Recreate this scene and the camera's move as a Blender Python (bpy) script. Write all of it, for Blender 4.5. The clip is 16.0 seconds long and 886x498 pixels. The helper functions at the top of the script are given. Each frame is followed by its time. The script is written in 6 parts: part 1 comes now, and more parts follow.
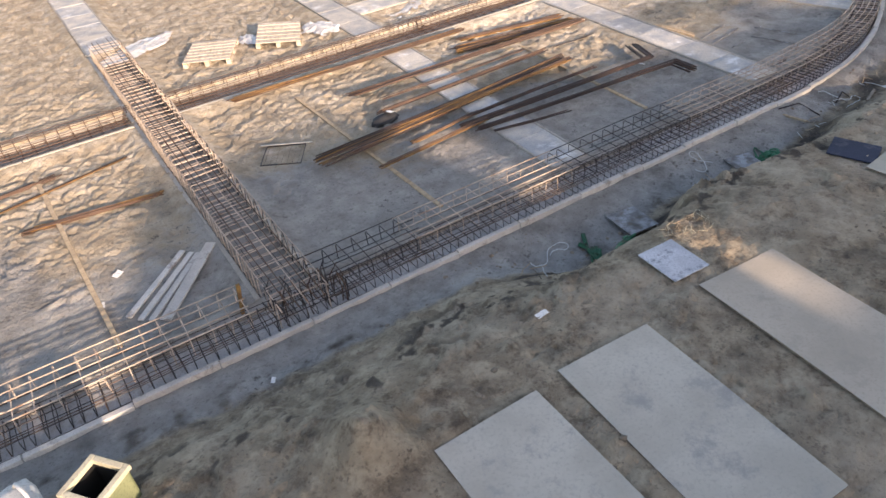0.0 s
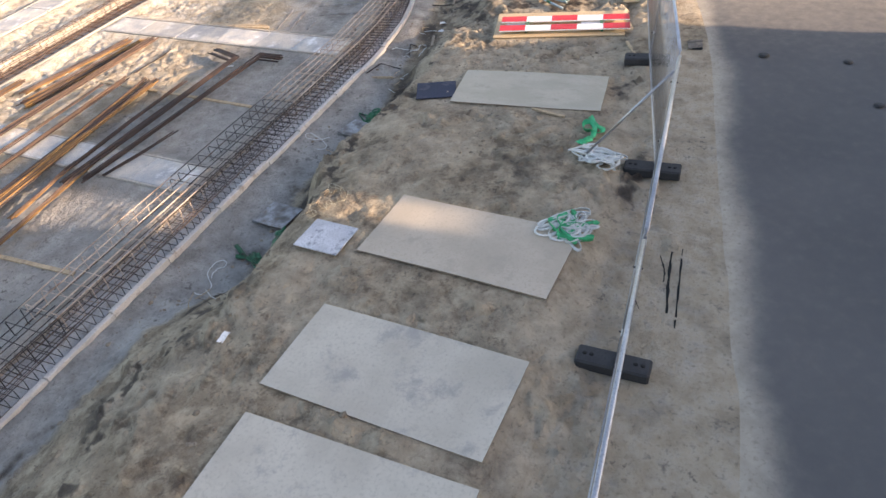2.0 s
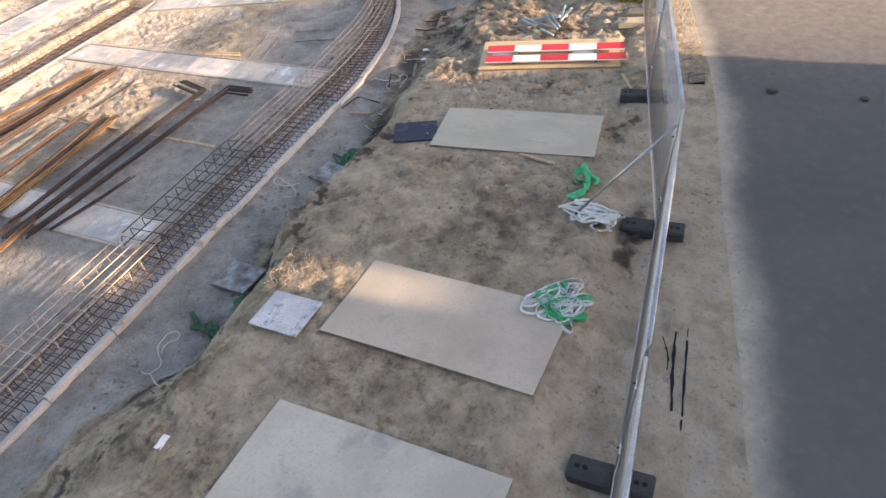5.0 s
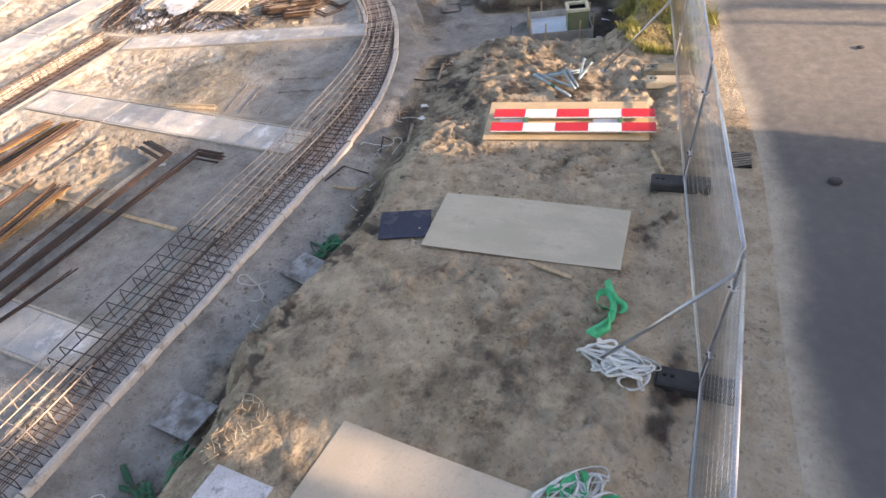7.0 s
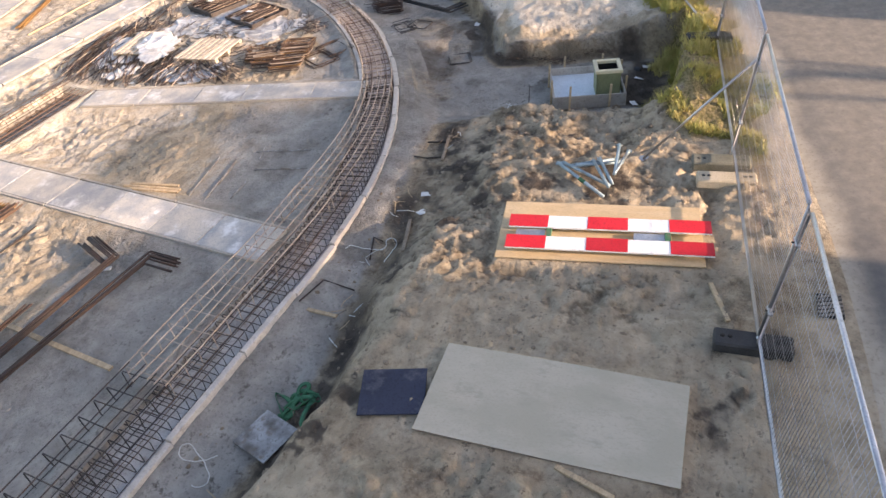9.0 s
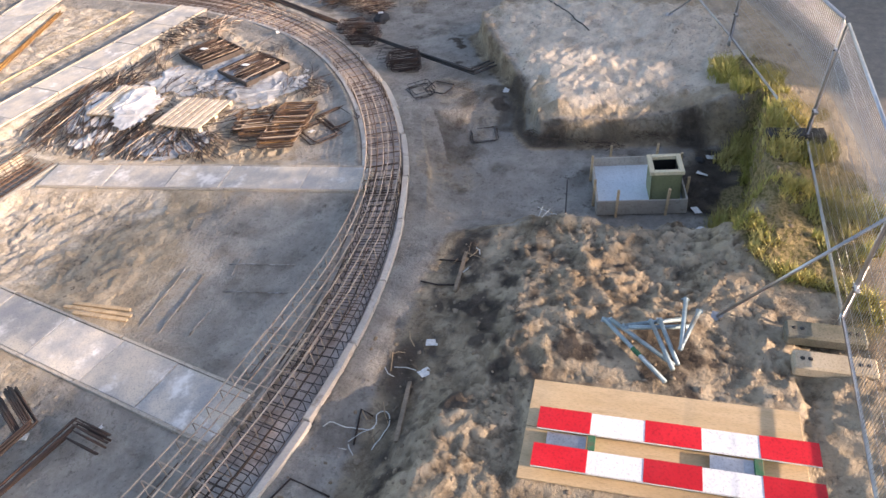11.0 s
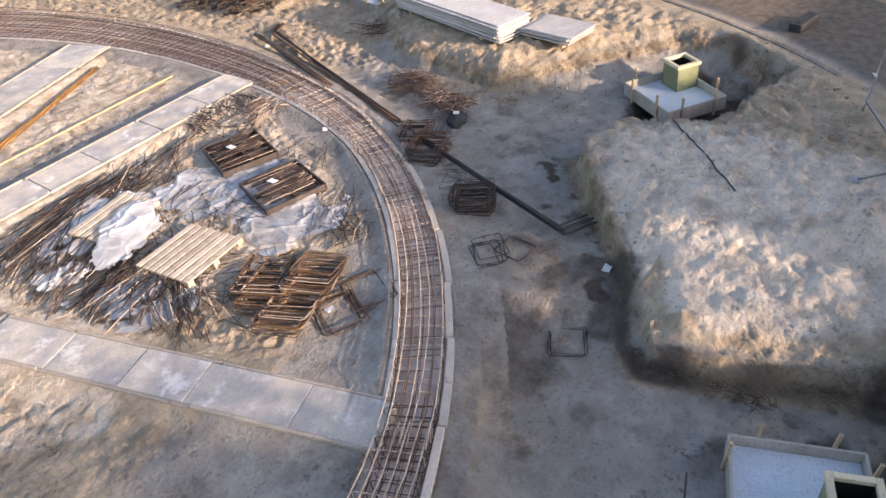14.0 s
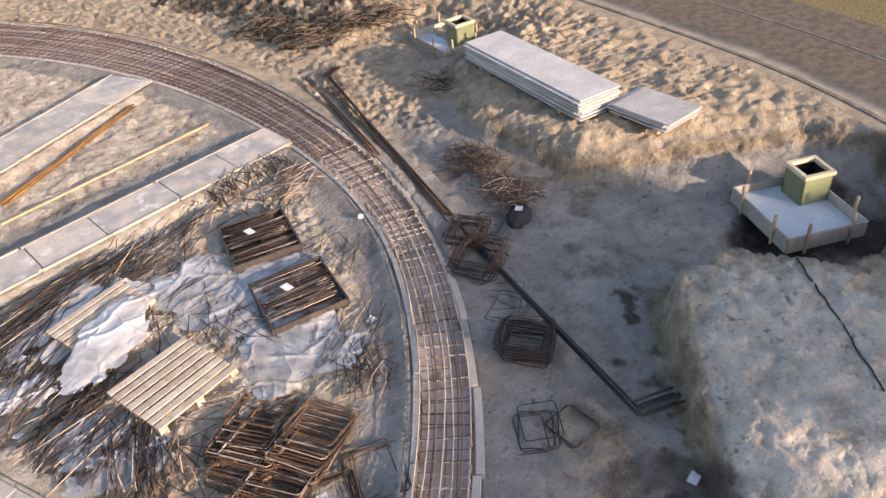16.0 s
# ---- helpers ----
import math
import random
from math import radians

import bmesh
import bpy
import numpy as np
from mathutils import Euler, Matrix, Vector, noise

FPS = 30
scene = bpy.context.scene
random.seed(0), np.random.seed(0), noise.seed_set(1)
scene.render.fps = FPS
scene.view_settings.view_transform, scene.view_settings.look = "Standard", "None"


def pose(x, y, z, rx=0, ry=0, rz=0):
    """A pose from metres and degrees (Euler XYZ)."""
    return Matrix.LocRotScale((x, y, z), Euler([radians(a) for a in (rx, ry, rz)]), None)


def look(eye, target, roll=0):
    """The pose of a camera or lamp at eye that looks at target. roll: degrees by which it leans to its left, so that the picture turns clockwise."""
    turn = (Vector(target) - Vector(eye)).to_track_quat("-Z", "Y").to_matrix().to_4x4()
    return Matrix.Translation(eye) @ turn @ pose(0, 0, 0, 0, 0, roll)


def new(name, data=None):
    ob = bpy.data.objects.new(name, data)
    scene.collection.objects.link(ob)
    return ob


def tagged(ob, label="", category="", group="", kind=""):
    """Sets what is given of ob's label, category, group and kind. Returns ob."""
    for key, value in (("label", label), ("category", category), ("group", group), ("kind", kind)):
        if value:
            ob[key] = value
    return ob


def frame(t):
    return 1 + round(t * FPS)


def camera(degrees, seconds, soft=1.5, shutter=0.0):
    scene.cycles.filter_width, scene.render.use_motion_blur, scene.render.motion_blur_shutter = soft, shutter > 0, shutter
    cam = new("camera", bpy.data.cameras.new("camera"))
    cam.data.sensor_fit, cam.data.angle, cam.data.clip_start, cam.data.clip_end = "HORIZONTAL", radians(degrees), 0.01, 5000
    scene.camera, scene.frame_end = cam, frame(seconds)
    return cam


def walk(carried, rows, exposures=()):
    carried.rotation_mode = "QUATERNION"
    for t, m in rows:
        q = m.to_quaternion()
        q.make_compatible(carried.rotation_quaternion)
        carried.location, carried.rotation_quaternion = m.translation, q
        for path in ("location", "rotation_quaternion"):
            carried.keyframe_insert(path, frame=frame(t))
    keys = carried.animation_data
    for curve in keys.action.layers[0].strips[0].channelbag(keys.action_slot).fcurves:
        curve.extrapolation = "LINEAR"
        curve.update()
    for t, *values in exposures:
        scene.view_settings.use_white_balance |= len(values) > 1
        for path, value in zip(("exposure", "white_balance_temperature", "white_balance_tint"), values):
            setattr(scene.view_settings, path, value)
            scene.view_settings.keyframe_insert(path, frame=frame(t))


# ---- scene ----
cam = camera(63.9, 16.0)
METRES, EYE, TILT, LEAN, TURN = 17.19, 5.776, 0.0, 0.0, -29.8
ROWS = [
    (0.0, 0.0, 0.0, 0.0, -3.43, -37.39, 4.5),
    (0.5, 0.0037, -0.0015, -0.0018, -13.6, -38.15, 5.1),
    (1.0, 0.0063, -0.0034, -0.0036, -23.57, -38.9, 5.45),
    (1.5, 0.0088, -0.0048, -0.005, -32.37, -39.66, 5.63),
    (2.0, 0.0093, -0.0056, -0.0051, -37.46, -40.15, 5.66),
    (2.5, 0.0103, -0.0069, -0.0053, -37.73, -40.15, 5.68),
    (3.0, 0.0139, -0.0058, -0.0062, -37.75, -40.1, 5.73),
    (3.5, 0.0212, -0.0002, -0.0066, -37.79, -40.06, 5.79),
    (6.0, 0.1121, 0.091, -0.0074, -37.96, -40.1, 6.02),
    (6.5, 0.1363, 0.1162, -0.0075, -37.72, -40.06, 6.06),
    (7.0, 0.1603, 0.1444, -0.0077, -36.84, -39.98, 6.05),
    (7.5, 0.1844, 0.1733, -0.0083, -36.3, -39.89, 6.08),
    (8.0, 0.2091, 0.2044, -0.0093, -36.34, -39.9, 6.07),
    (10.5, 0.3417, 0.3706, -0.0099, -33.84, -39.62, 6.04),
    (11.0, 0.369, 0.405, -0.0099, -32.99, -39.53, 6.07),
    (11.5, 0.3936, 0.4383, -0.0095, -31.63, -39.37, 6.0),
    (12.0, 0.4227, 0.4778, -0.0095, -31.5, -39.38, 6.05),
    (12.5, 0.4492, 0.5157, -0.009, -31.53, -39.39, 6.05),
    (13.0, 0.4758, 0.5535, -0.0089, -31.52, -39.39, 6.07),
    (13.5, 0.4984, 0.5886, -0.0081, -28.87, -39.07, 5.96),
    (14.0, 0.5247, 0.6274, -0.0077, -23.72, -38.53, 5.87),
    (14.5, 0.5456, 0.6611, -0.0071, -20.17, -38.18, 5.76),
    (15.0, 0.5686, 0.7003, -0.0065, -18.78, -38.08, 5.76),
    (15.5, 0.5878, 0.7367, -0.006, -18.35, -38.07, 5.75),
    (16.0, 0.6038, 0.7728, -0.0056, -16.11, -37.85, 5.62),
]
walk(cam, [(t, pose(0, 0, EYE, TILT, LEAN, TURN) @ pose(METRES * x, METRES * y, METRES * z, 90 + pitch, roll, yaw)) for t, x, y, z, yaw, pitch, roll in ROWS],
     [(0.0, 1.11, 6950, 20), (2.0, 1.48, 7200, 20), (7.5, 1.47, 7450, 23), (10.5, 1.22, 7000, 21), (12.5, 1.28, 6900, 24), (13.5, 1.23, 6850, 23), (15.0, 0.90, 6950, 22), (16.0, 0.88, 6850, 22)])

# ---- world, sun, exposure ----
SUN_AZ = Vector((0.10, -1.0))      # towards the sun, in plan
SUN_EL = 14.5
world = bpy.data.worlds.new("sky_world")
scene.world = world
world.use_nodes = True
wn = world.node_tree
sky = wn.nodes.new("ShaderNodeTexSky")
sky.sky_type = "NISHITA"
sky.sun_disc = False
sky.sun_elevation = radians(SUN_EL)
sky.sun_rotation = math.atan2(SUN_AZ.x, SUN_AZ.y)
sky.dust_density = 1.5
wn.nodes["Background"].inputs["Strength"].default_value = 0.155
wn.links.new(sky.outputs[0], wn.nodes["Background"].inputs["Color"])
sun_data = bpy.data.lights.new("sun", "SUN")
sun_data.energy, sun_data.angle, sun_data.color = 4.4, radians(1.0), (1.0, 0.82, 0.62)
sun_lamp = new("sun", sun_data)
ce = math.cos(radians(SUN_EL))
sun_dir = Vector((SUN_AZ.normalized().x * ce, SUN_AZ.normalized().y * ce, math.sin(radians(SUN_EL))))
sun_lamp.matrix_basis = look(sun_dir * 60, (0, 0, 0))


# ---- materials ----
def nodes_of(name):
    m = bpy.data.materials.new(name)
    m.use_nodes = True
    return m, m.node_tree, m.node_tree.nodes["Principled BSDF"]


def add_node(tree, kind, **kw):
    n = tree.nodes.new(kind)
    for k, v in kw.items():
        n.inputs[k.replace("_", " ")].default_value = v
    return n


def mixed(tree, fac, a, b, blend="MIX"):
    """A colour mix node; a, b: colour tuples or sockets; fac: number or socket."""
    n = tree.nodes.new("ShaderNodeMix")
    n.data_type, n.blend_type = "RGBA", blend
    for sock, v in ((n.inputs[0], fac), (n.inputs[6], a), (n.inputs[7], b)):
        if isinstance(v, bpy.types.NodeSocket):
            tree.links.new(v, sock)
        elif isinstance(v, tuple):
            sock.default_value = (*v[:3], 1)
        else:
            sock.default_value = v
    return n.outputs[2]


def ramp(tree, sock, lo, hi):
    n = tree.nodes.new("ShaderNodeMapRange")
    n.inputs[1].default_value, n.inputs[2].default_value = lo, hi
    n.interpolation_type = "SMOOTHSTEP"
    tree.links.new(sock, n.inputs[0])
    return n.outputs[0]


def coords(tree, stretch=(1, 1, 1), spread=True):
    tc = tree.nodes.new("ShaderNodeTexCoord")
    mp = tree.nodes.new("ShaderNodeMapping")
    mp.inputs["Scale"].default_value = stretch
    tree.links.new(tc.outputs["Object"], mp.inputs["Vector"])
    if spread:
        oi = tree.nodes.new("ShaderNodeObjectInfo")
        mu = tree.nodes.new("ShaderNodeMath")
        mu.operation = "MULTIPLY"
        mu.inputs[1].default_value = 37.0
        tree.links.new(oi.outputs["Random"], mu.inputs[0])
        tree.links.new(mu.outputs[0], mp.inputs["Location"])
    return mp.outputs[0]


def noise_of(tree, vec, scale, detail=4, rough=0.6):
    n = add_node(tree, "ShaderNodeTexNoise", Scale=scale, Detail=detail, Roughness=rough)
    tree.links.new(vec, n.inputs["Vector"])
    return n.outputs["Fac"]


def bumped(tree, bsdf, height, strength=0.4, dist=0.01):
    b = tree.nodes.new("ShaderNodeBump")
    b.inputs["Strength"].default_value, b.inputs["Distance"].default_value = strength, dist
    tree.links.new(height, b.inputs["Height"])
    tree.links.new(b.outputs[0], bsdf.inputs["Normal"])


def surf(name, c1, c2, big=1.5, fine=40.0, rough=0.8, bump=0.3, metal=0.0, stain=None, stain_scale=3.0, stretch=(1, 1, 1), vary=0.15, pits=0.62):
    """A surface of two tones at two scales, with stains and relief."""
    m, t, b = nodes_of(name)
    v = coords(t, stretch)
    n1, n2 = noise_of(t, v, big, 5), noise_of(t, v, fine, 3)
    col = mixed(t, ramp(t, n1, 0.32, 0.68), c1, c2)
    dark = tuple(x * pits for x in c1)
    col = mixed(t, ramp(t, n2, 0.45, 0.85), col, dark)
    if stain:
        n3 = noise_of(t, v, stain_scale, 6, 0.7)
        col = mixed(t, ramp(t, n3, 0.52, 0.70), col, stain)
    oi = t.nodes.new("ShaderNodeObjectInfo")
    hs = t.nodes.new("ShaderNodeHueSaturation")
    val = t.nodes.new("ShaderNodeMapRange")
    val.inputs[3].default_value, val.inputs[4].default_value = 1 - vary, 1 + vary
    t.links.new(oi.outputs["Random"], val.inputs[0])
    t.links.new(val.outputs[0], hs.inputs["Value"])
    t.links.new(col, hs.inputs["Color"])
    t.links.new(hs.outputs[0], b.inputs["Base Color"])
    b.inputs["Metallic"].default_value = metal
    rr = t.nodes.new("ShaderNodeMapRange")
    rr.inputs[3].default_value, rr.inputs[4].default_value = rough * 0.85, min(1, rough * 1.12)
    t.links.new(n1, rr.inputs[0])
    t.links.new(rr.outputs[0], b.inputs["Roughness"])
    if bump:
        bumped(t, b, n2, bump, 0.006)
    return m


M_CONC = surf("cast_concrete", (0.34, 0.345, 0.355), (0.62, 0.565, 0.48), 2.0, 55, 0.85, 0.35, stain=(0.74, 0.73, 0.71), stain_scale=2.4, pits=0.7, vary=0.14)
M_CURB = surf("formwork_lip", (0.50, 0.465, 0.42), (0.68, 0.64, 0.575), 3.0, 50, 0.85, 0.4, stain=(0.33, 0.28, 0.235), pits=0.75)
M_FORM = surf("strip_board", (0.36, 0.325, 0.28), (0.50, 0.455, 0.39), 3.0, 50, 0.85, 0.4, stain=(0.27, 0.23, 0.19))
M_PLY = surf("grey_plywood", (0.46, 0.42, 0.345), (0.57, 0.525, 0.44), 1.3, 30, 0.75, 0.08, stain=(0.36, 0.335, 0.30), stain_scale=2.2, vary=0.04, pits=0.9)
M_WOOD = surf("new_plywood", (0.58, 0.42, 0.24), (0.66, 0.50, 0.31), 1.2, 25, 0.65, 0.12, stain=(0.50, 0.36, 0.21), stretch=(6, 1, 1), vary=0.06)
M_BATTEN = surf("weathered_wood", (0.42, 0.31, 0.19), (0.55, 0.42, 0.27), 2.0, 30, 0.8, 0.3, stretch=(4, 1, 1), stain=(0.30, 0.22, 0.15))
M_OLDWOOD = surf("grey_old_wood", (0.20, 0.155, 0.11), (0.32, 0.255, 0.19), 2.0, 30, 0.85, 0.3, stretch=(4, 1, 1), stain=(0.12, 0.09, 0.065))
M_STEEL = surf("dark_rebar", (0.05, 0.045, 0.045), (0.10, 0.085, 0.08), 3, 80, 0.55, 0.2, metal=0.6, stain=(0.13, 0.07, 0.04))
M_RUST = surf("rusty_rebar", (0.085, 0.052, 0.036), (0.155, 0.095, 0.063), 4, 80, 0.8, 0.2, stain=(0.12, 0.07, 0.05))
M_ORANGE = surf("orange_rust", (0.155, 0.082, 0.03), (0.33, 0.185, 0.06), 4, 80, 0.85, 0.2, stain=(0.12, 0.06, 0.03))
M_TANBAR = surf("pale_rust_rebar", (0.44, 0.35, 0.275), (0.60, 0.50, 0.41), 4, 80, 0.8, 0.2, stain=(0.24, 0.15, 0.10))
M_ZINC = surf("galvanised_tube", (0.45, 0.46, 0.48), (0.60, 0.61, 0.63), 4, 60, 0.38, 0.05, metal=0.85)
M_BLACK = surf("black_rubber", (0.025, 0.025, 0.027), (0.045, 0.045, 0.046), 6, 60, 0.75, 0.3)
M_RED = surf("red_film", (0.62, 0.012, 0.02), (0.68, 0.02, 0.03), 3, 40, 0.4, 0.03)
M_WHITE = surf("white_film", (0.78, 0.78, 0.78), (0.84, 0.84, 0.84), 3, 40, 0.4, 0.03)
M_GREEN = surf("green_webbing", (0.02, 0.40, 0.16), (0.04, 0.52, 0.24), 8, 90, 0.7, 0.2)
M_SLING = surf("white_webbing", (0.60, 0.62, 0.60), (0.74, 0.75, 0.72), 8, 90, 0.75, 0.2)
M_CHAMB = surf("green_chamber", (0.19, 0.215, 0.115), (0.25, 0.275, 0.15), 3, 40, 0.6, 0.1)
M_BLUEP = surf("pale_blue_board", (0.50, 0.58, 0.64), (0.62, 0.69, 0.74), 2, 40, 0.6, 0.1)
M_NAVY = surf("navy_film_board", (0.012, 0.016, 0.036), (0.025, 0.032, 0.062), 2, 40, 0.75, 0.1, stain=(0.08, 0.08, 0.10))


def asphalt():
    m, t, b = nodes_of("asphalt")
    v = coords(t, spread=False)
    n1, n2, n3 = noise_of(t, v, 0.5, 4), noise_of(t, v, 130, 2), noise_of(t, v, 6, 5)
    col = mixed(t, ramp(t, n1, 0.3, 0.7), (0.112, 0.109, 0.108), (0.134, 0.129, 0.125))
    col = mixed(t, ramp(t, n2, 0.55, 0.95), col, (0.15, 0.145, 0.14))
    at = t.nodes.new("ShaderNodeAttribute")
    at.attribute_name = "sandy"
    ad = t.nodes.new("ShaderNodeMath")
    ad.operation = "ADD"
    half = t.nodes.new("ShaderNodeMath")
    half.operation = "MULTIPLY_ADD"
    half.inputs[1].default_value, half.inputs[2].default_value = 0.45, 0.27
    t.links.new(n3, half.inputs[0])
    t.links.new(at.outputs["Fac"], ad.inputs[0])
    t.links.new(half.outputs[0], ad.inputs[1])
    col = mixed(t, ramp(t, ad.outputs[0], 0.42, 1.42), col,
                mixed(t, ramp(t, noise_of(t, v, 22, 4), 0.5, 0.8), mixed(t, ramp(t, noise_of(t, v, 4, 6, 0.65), 0.3, 0.7), (0.36, 0.315, 0.25), (0.45, 0.395, 0.32)), (0.27, 0.23, 0.18)))
    # Darker brown tone towards the far end of the road.
    browned = t.nodes.new("ShaderNodeAttribute")
    browned.attribute_name = "far_brown"
    col = mixed(t, browned.outputs["Fac"], col, mixed(t, ramp(t, n3, 0.35, 0.65), (0.125, 0.103, 0.08), (0.195, 0.161, 0.125)))
    t.links.new(col, b.inputs["Base Color"])
    b.inputs["Roughness"].default_value = 0.9
    b.inputs["Specular IOR Level"].default_value = 0.2
    bumped(t, b, n2, 0.4, 0.004)
    return m


def ground_material():
    """Sand, damp brown soil, grey fines and rough turf, by the ground mesh's maps, which also carry painted shade."""
    m, t, b = nodes_of("site_ground")
    v = coords(t, spread=False)
    big, mid, fine, grit = noise_of(t, v, 0.7, 6), noise_of(t, v, 4, 6, 0.65), noise_of(t, v, 22, 4), noise_of(t, v, 120, 2)
    sand = mixed(t, ramp(t, mid, 0.3, 0.7), (0.385, 0.315, 0.225), (0.535, 0.45, 0.335))
    soil = mixed(t, ramp(t, mid, 0.38, 0.66), (0.275, 0.218, 0.15), (0.49, 0.405, 0.288))
    grey = mixed(t, ramp(t, big, 0.35, 0.65), mixed(t, ramp(t, mid, 0.3, 0.7), (0.275, 0.262, 0.238), (0.355, 0.338, 0.31)), mixed(t, ramp(t, mid, 0.35, 0.65), (0.32, 0.303, 0.275), (0.44, 0.418, 0.38)))
    grey = mixed(t, ramp(t, noise_of(t, v, 1.3, 8, 0.68), 0.50, 0.74), grey, (0.185, 0.172, 0.153))
    turf = mixed(t, ramp(t, fine, 0.35, 0.65), (0.14, 0.125, 0.05), (0.36, 0.28, 0.15))

    def layer(base, attr, colour, lo=0.35, hi=0.75, wob=0.7):
        at = t.nodes.new("ShaderNodeAttribute")
        at.attribute_name = attr
        mu = t.nodes.new("ShaderNodeMath")
        mu.operation = "MULTIPLY_ADD"
        mu.inputs[1].default_value, mu.inputs[2].default_value = wob, -wob / 2
        t.links.new(mid, mu.inputs[0])
        ad = t.nodes.new("ShaderNodeMath")
        ad.operation = "ADD"
        t.links.new(at.outputs["Fac"], ad.inputs[0])
        t.links.new(mu.outputs[0], ad.inputs[1])
        return mixed(t, ramp(t, ad.outputs[0], lo, hi), base, colour)

    pale = mixed(t, ramp(t, mid, 0.3, 0.7), (0.60, 0.525, 0.43), (0.75, 0.68, 0.575))
    col = layer(layer(sand, "pale", pale), "grey", grey)
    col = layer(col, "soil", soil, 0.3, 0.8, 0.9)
    crumb = noise_of(t, v, 4.2, 8, 0.70)
    at = t.nodes.new("ShaderNodeAttribute")
    at.attribute_name = "soil"
    mu = t.nodes.new("ShaderNodeMath")
    mu.operation = "MULTIPLY"
    t.links.new(ramp(t, crumb, 0.50, 0.68), mu.inputs[0])
    t.links.new(ramp(t, at.outputs["Fac"], 0.15, 0.75), mu.inputs[1])
    col = mixed(t, mu.outputs[0], col, mixed(t, 0.72, col, (0.105, 0.075, 0.052)))
    blot = t.nodes.new("ShaderNodeMath")
    blot.operation = "MULTIPLY"
    t.links.new(ramp(t, noise_of(t, v, 2.6, 9, 0.72), 0.50, 0.70), blot.inputs[0])
    t.links.new(ramp(t, at.outputs["Fac"], 0.05, 0.55), blot.inputs[1])
    col = mixed(t, blot.outputs[0], col, mixed(t, 0.7, col, (0.12, 0.085, 0.06)))
    # Dark layer: damp soil, and shade painted through the same map.
    col = layer(col, "damp_shade", mixed(t, ramp(t, mid, 0.35, 0.65), (0.045, 0.036, 0.03), (0.115, 0.094, 0.075)), 0.3, 0.8, 0.9)
    dent = t.nodes.new("ShaderNodeMath")
    dent.operation = "MULTIPLY"
    t.links.new(ramp(t, noise_of(t, v, 8.0, 6, 0.68), 0.54, 0.66), dent.inputs[0])
    t.links.new(ramp(t, noise_of(t, v, 0.9, 5, 0.6), 0.42, 0.66), dent.inputs[1])
    col = mixed(t, dent.outputs[0], col, mixed(t, 0.72, col, (0.055, 0.044, 0.035)))
    col = mixed(t, ramp(t, noise_of(t, v, 1.9, 7, 0.62), 0.46, 0.70), col, mixed(t, 0.38, col, (0.09, 0.078, 0.066)))
    col = layer(col, "turf", turf)
    col = mixed(t, ramp(t, fine, 0.52, 0.8), col, mixed(t, 0.55, col, (0.05, 0.04, 0.03)))
    col = mixed(t, ramp(t, grit, 0.6, 0.85), col, mixed(t, 0.4, col, (0.6, 0.55, 0.48)))
    t.links.new(col, b.inputs["Base Color"])
    b.inputs["Roughness"].default_value = 0.95
    b.inputs["Specular IOR Level"].default_value = 0.2
    hm = t.nodes.new("ShaderNodeMath")
    hm.operation = "MULTIPLY_ADD"
    hm.inputs[1].default_value = 0.35
    t.links.new(grit, hm.inputs[0])
    t.links.new(fine, hm.inputs[2])
    h2 = t.nodes.new("ShaderNodeMath")
    h2.operation = "MULTIPLY_ADD"
    h2.inputs[1].default_value = 1.5
    t.links.new(crumb, h2.inputs[0])
    t.links.new(hm.outputs[0], h2.inputs[2])
    vo = add_node(t, "ShaderNodeTexVoronoi", Scale=17.0)
    vo.feature = "F1"
    t.links.new(v, vo.inputs["Vector"])
    h3 = t.nodes.new("ShaderNodeMath")
    h3.operation = "MULTIPLY_ADD"
    h3.inputs[1].default_value = -0.22
    t.links.new(vo.outputs["Distance"], h3.inputs[0])
    t.links.new(h2.outputs[0], h3.inputs[2])
    bumped(t, b, h3.outputs[0], 0.75, 0.045)
    return m


M_ROAD, M_GROUND = asphalt(), ground_material()


# ---- mesh helpers ----
def mesh_of(bm, name, material, smooth=False):
    me = bpy.data.meshes.new(name)
    bm.to_mesh(me)
    bm.free()
    for mm in (material if isinstance(material, (list, tuple)) else [material]):
        me.materials.append(mm)
    if smooth:
        me.polygons.foreach_set("use_smooth", [True] * len(me.polygons))
    return me


def part(name, bm, material, parent=None, label="", smooth=False):
    """Links a bmesh as one mesh object, under a thing or a part."""
    ob = new(name, mesh_of(bm, name, material, smooth))
    ob.parent = parent
    return tagged(ob, label)


def thing(name, x=0, y=0, z=0, rz=0, rx=0, ry=0, label="", category="", group="", kind=""):
    e = new(name)
    e.empty_display_size = 0.1
    e.matrix_basis = pose(x, y, z, rx, ry, rz)
    return tagged(e, label, category, group, kind)


def box(bm, size, at=(0, 0, 0), rot=(0, 0, 0), bevel=0.0):
    """A box of that size, centred at a point, with bevelled edges."""
    r = bmesh.ops.create_cube(bm, size=1.0, matrix=pose(*at, *rot) @ Matrix.Diagonal((*size, 1)))
    if bevel:
        edges = list({e for v in r["verts"] for e in v.link_edges})
        bmesh.ops.bevel(bm, geom=edges, offset=bevel, segments=1, affect="EDGES")
    return bm


def boxm(*a, **k):
    return box(bmesh.new(), *a, **k)


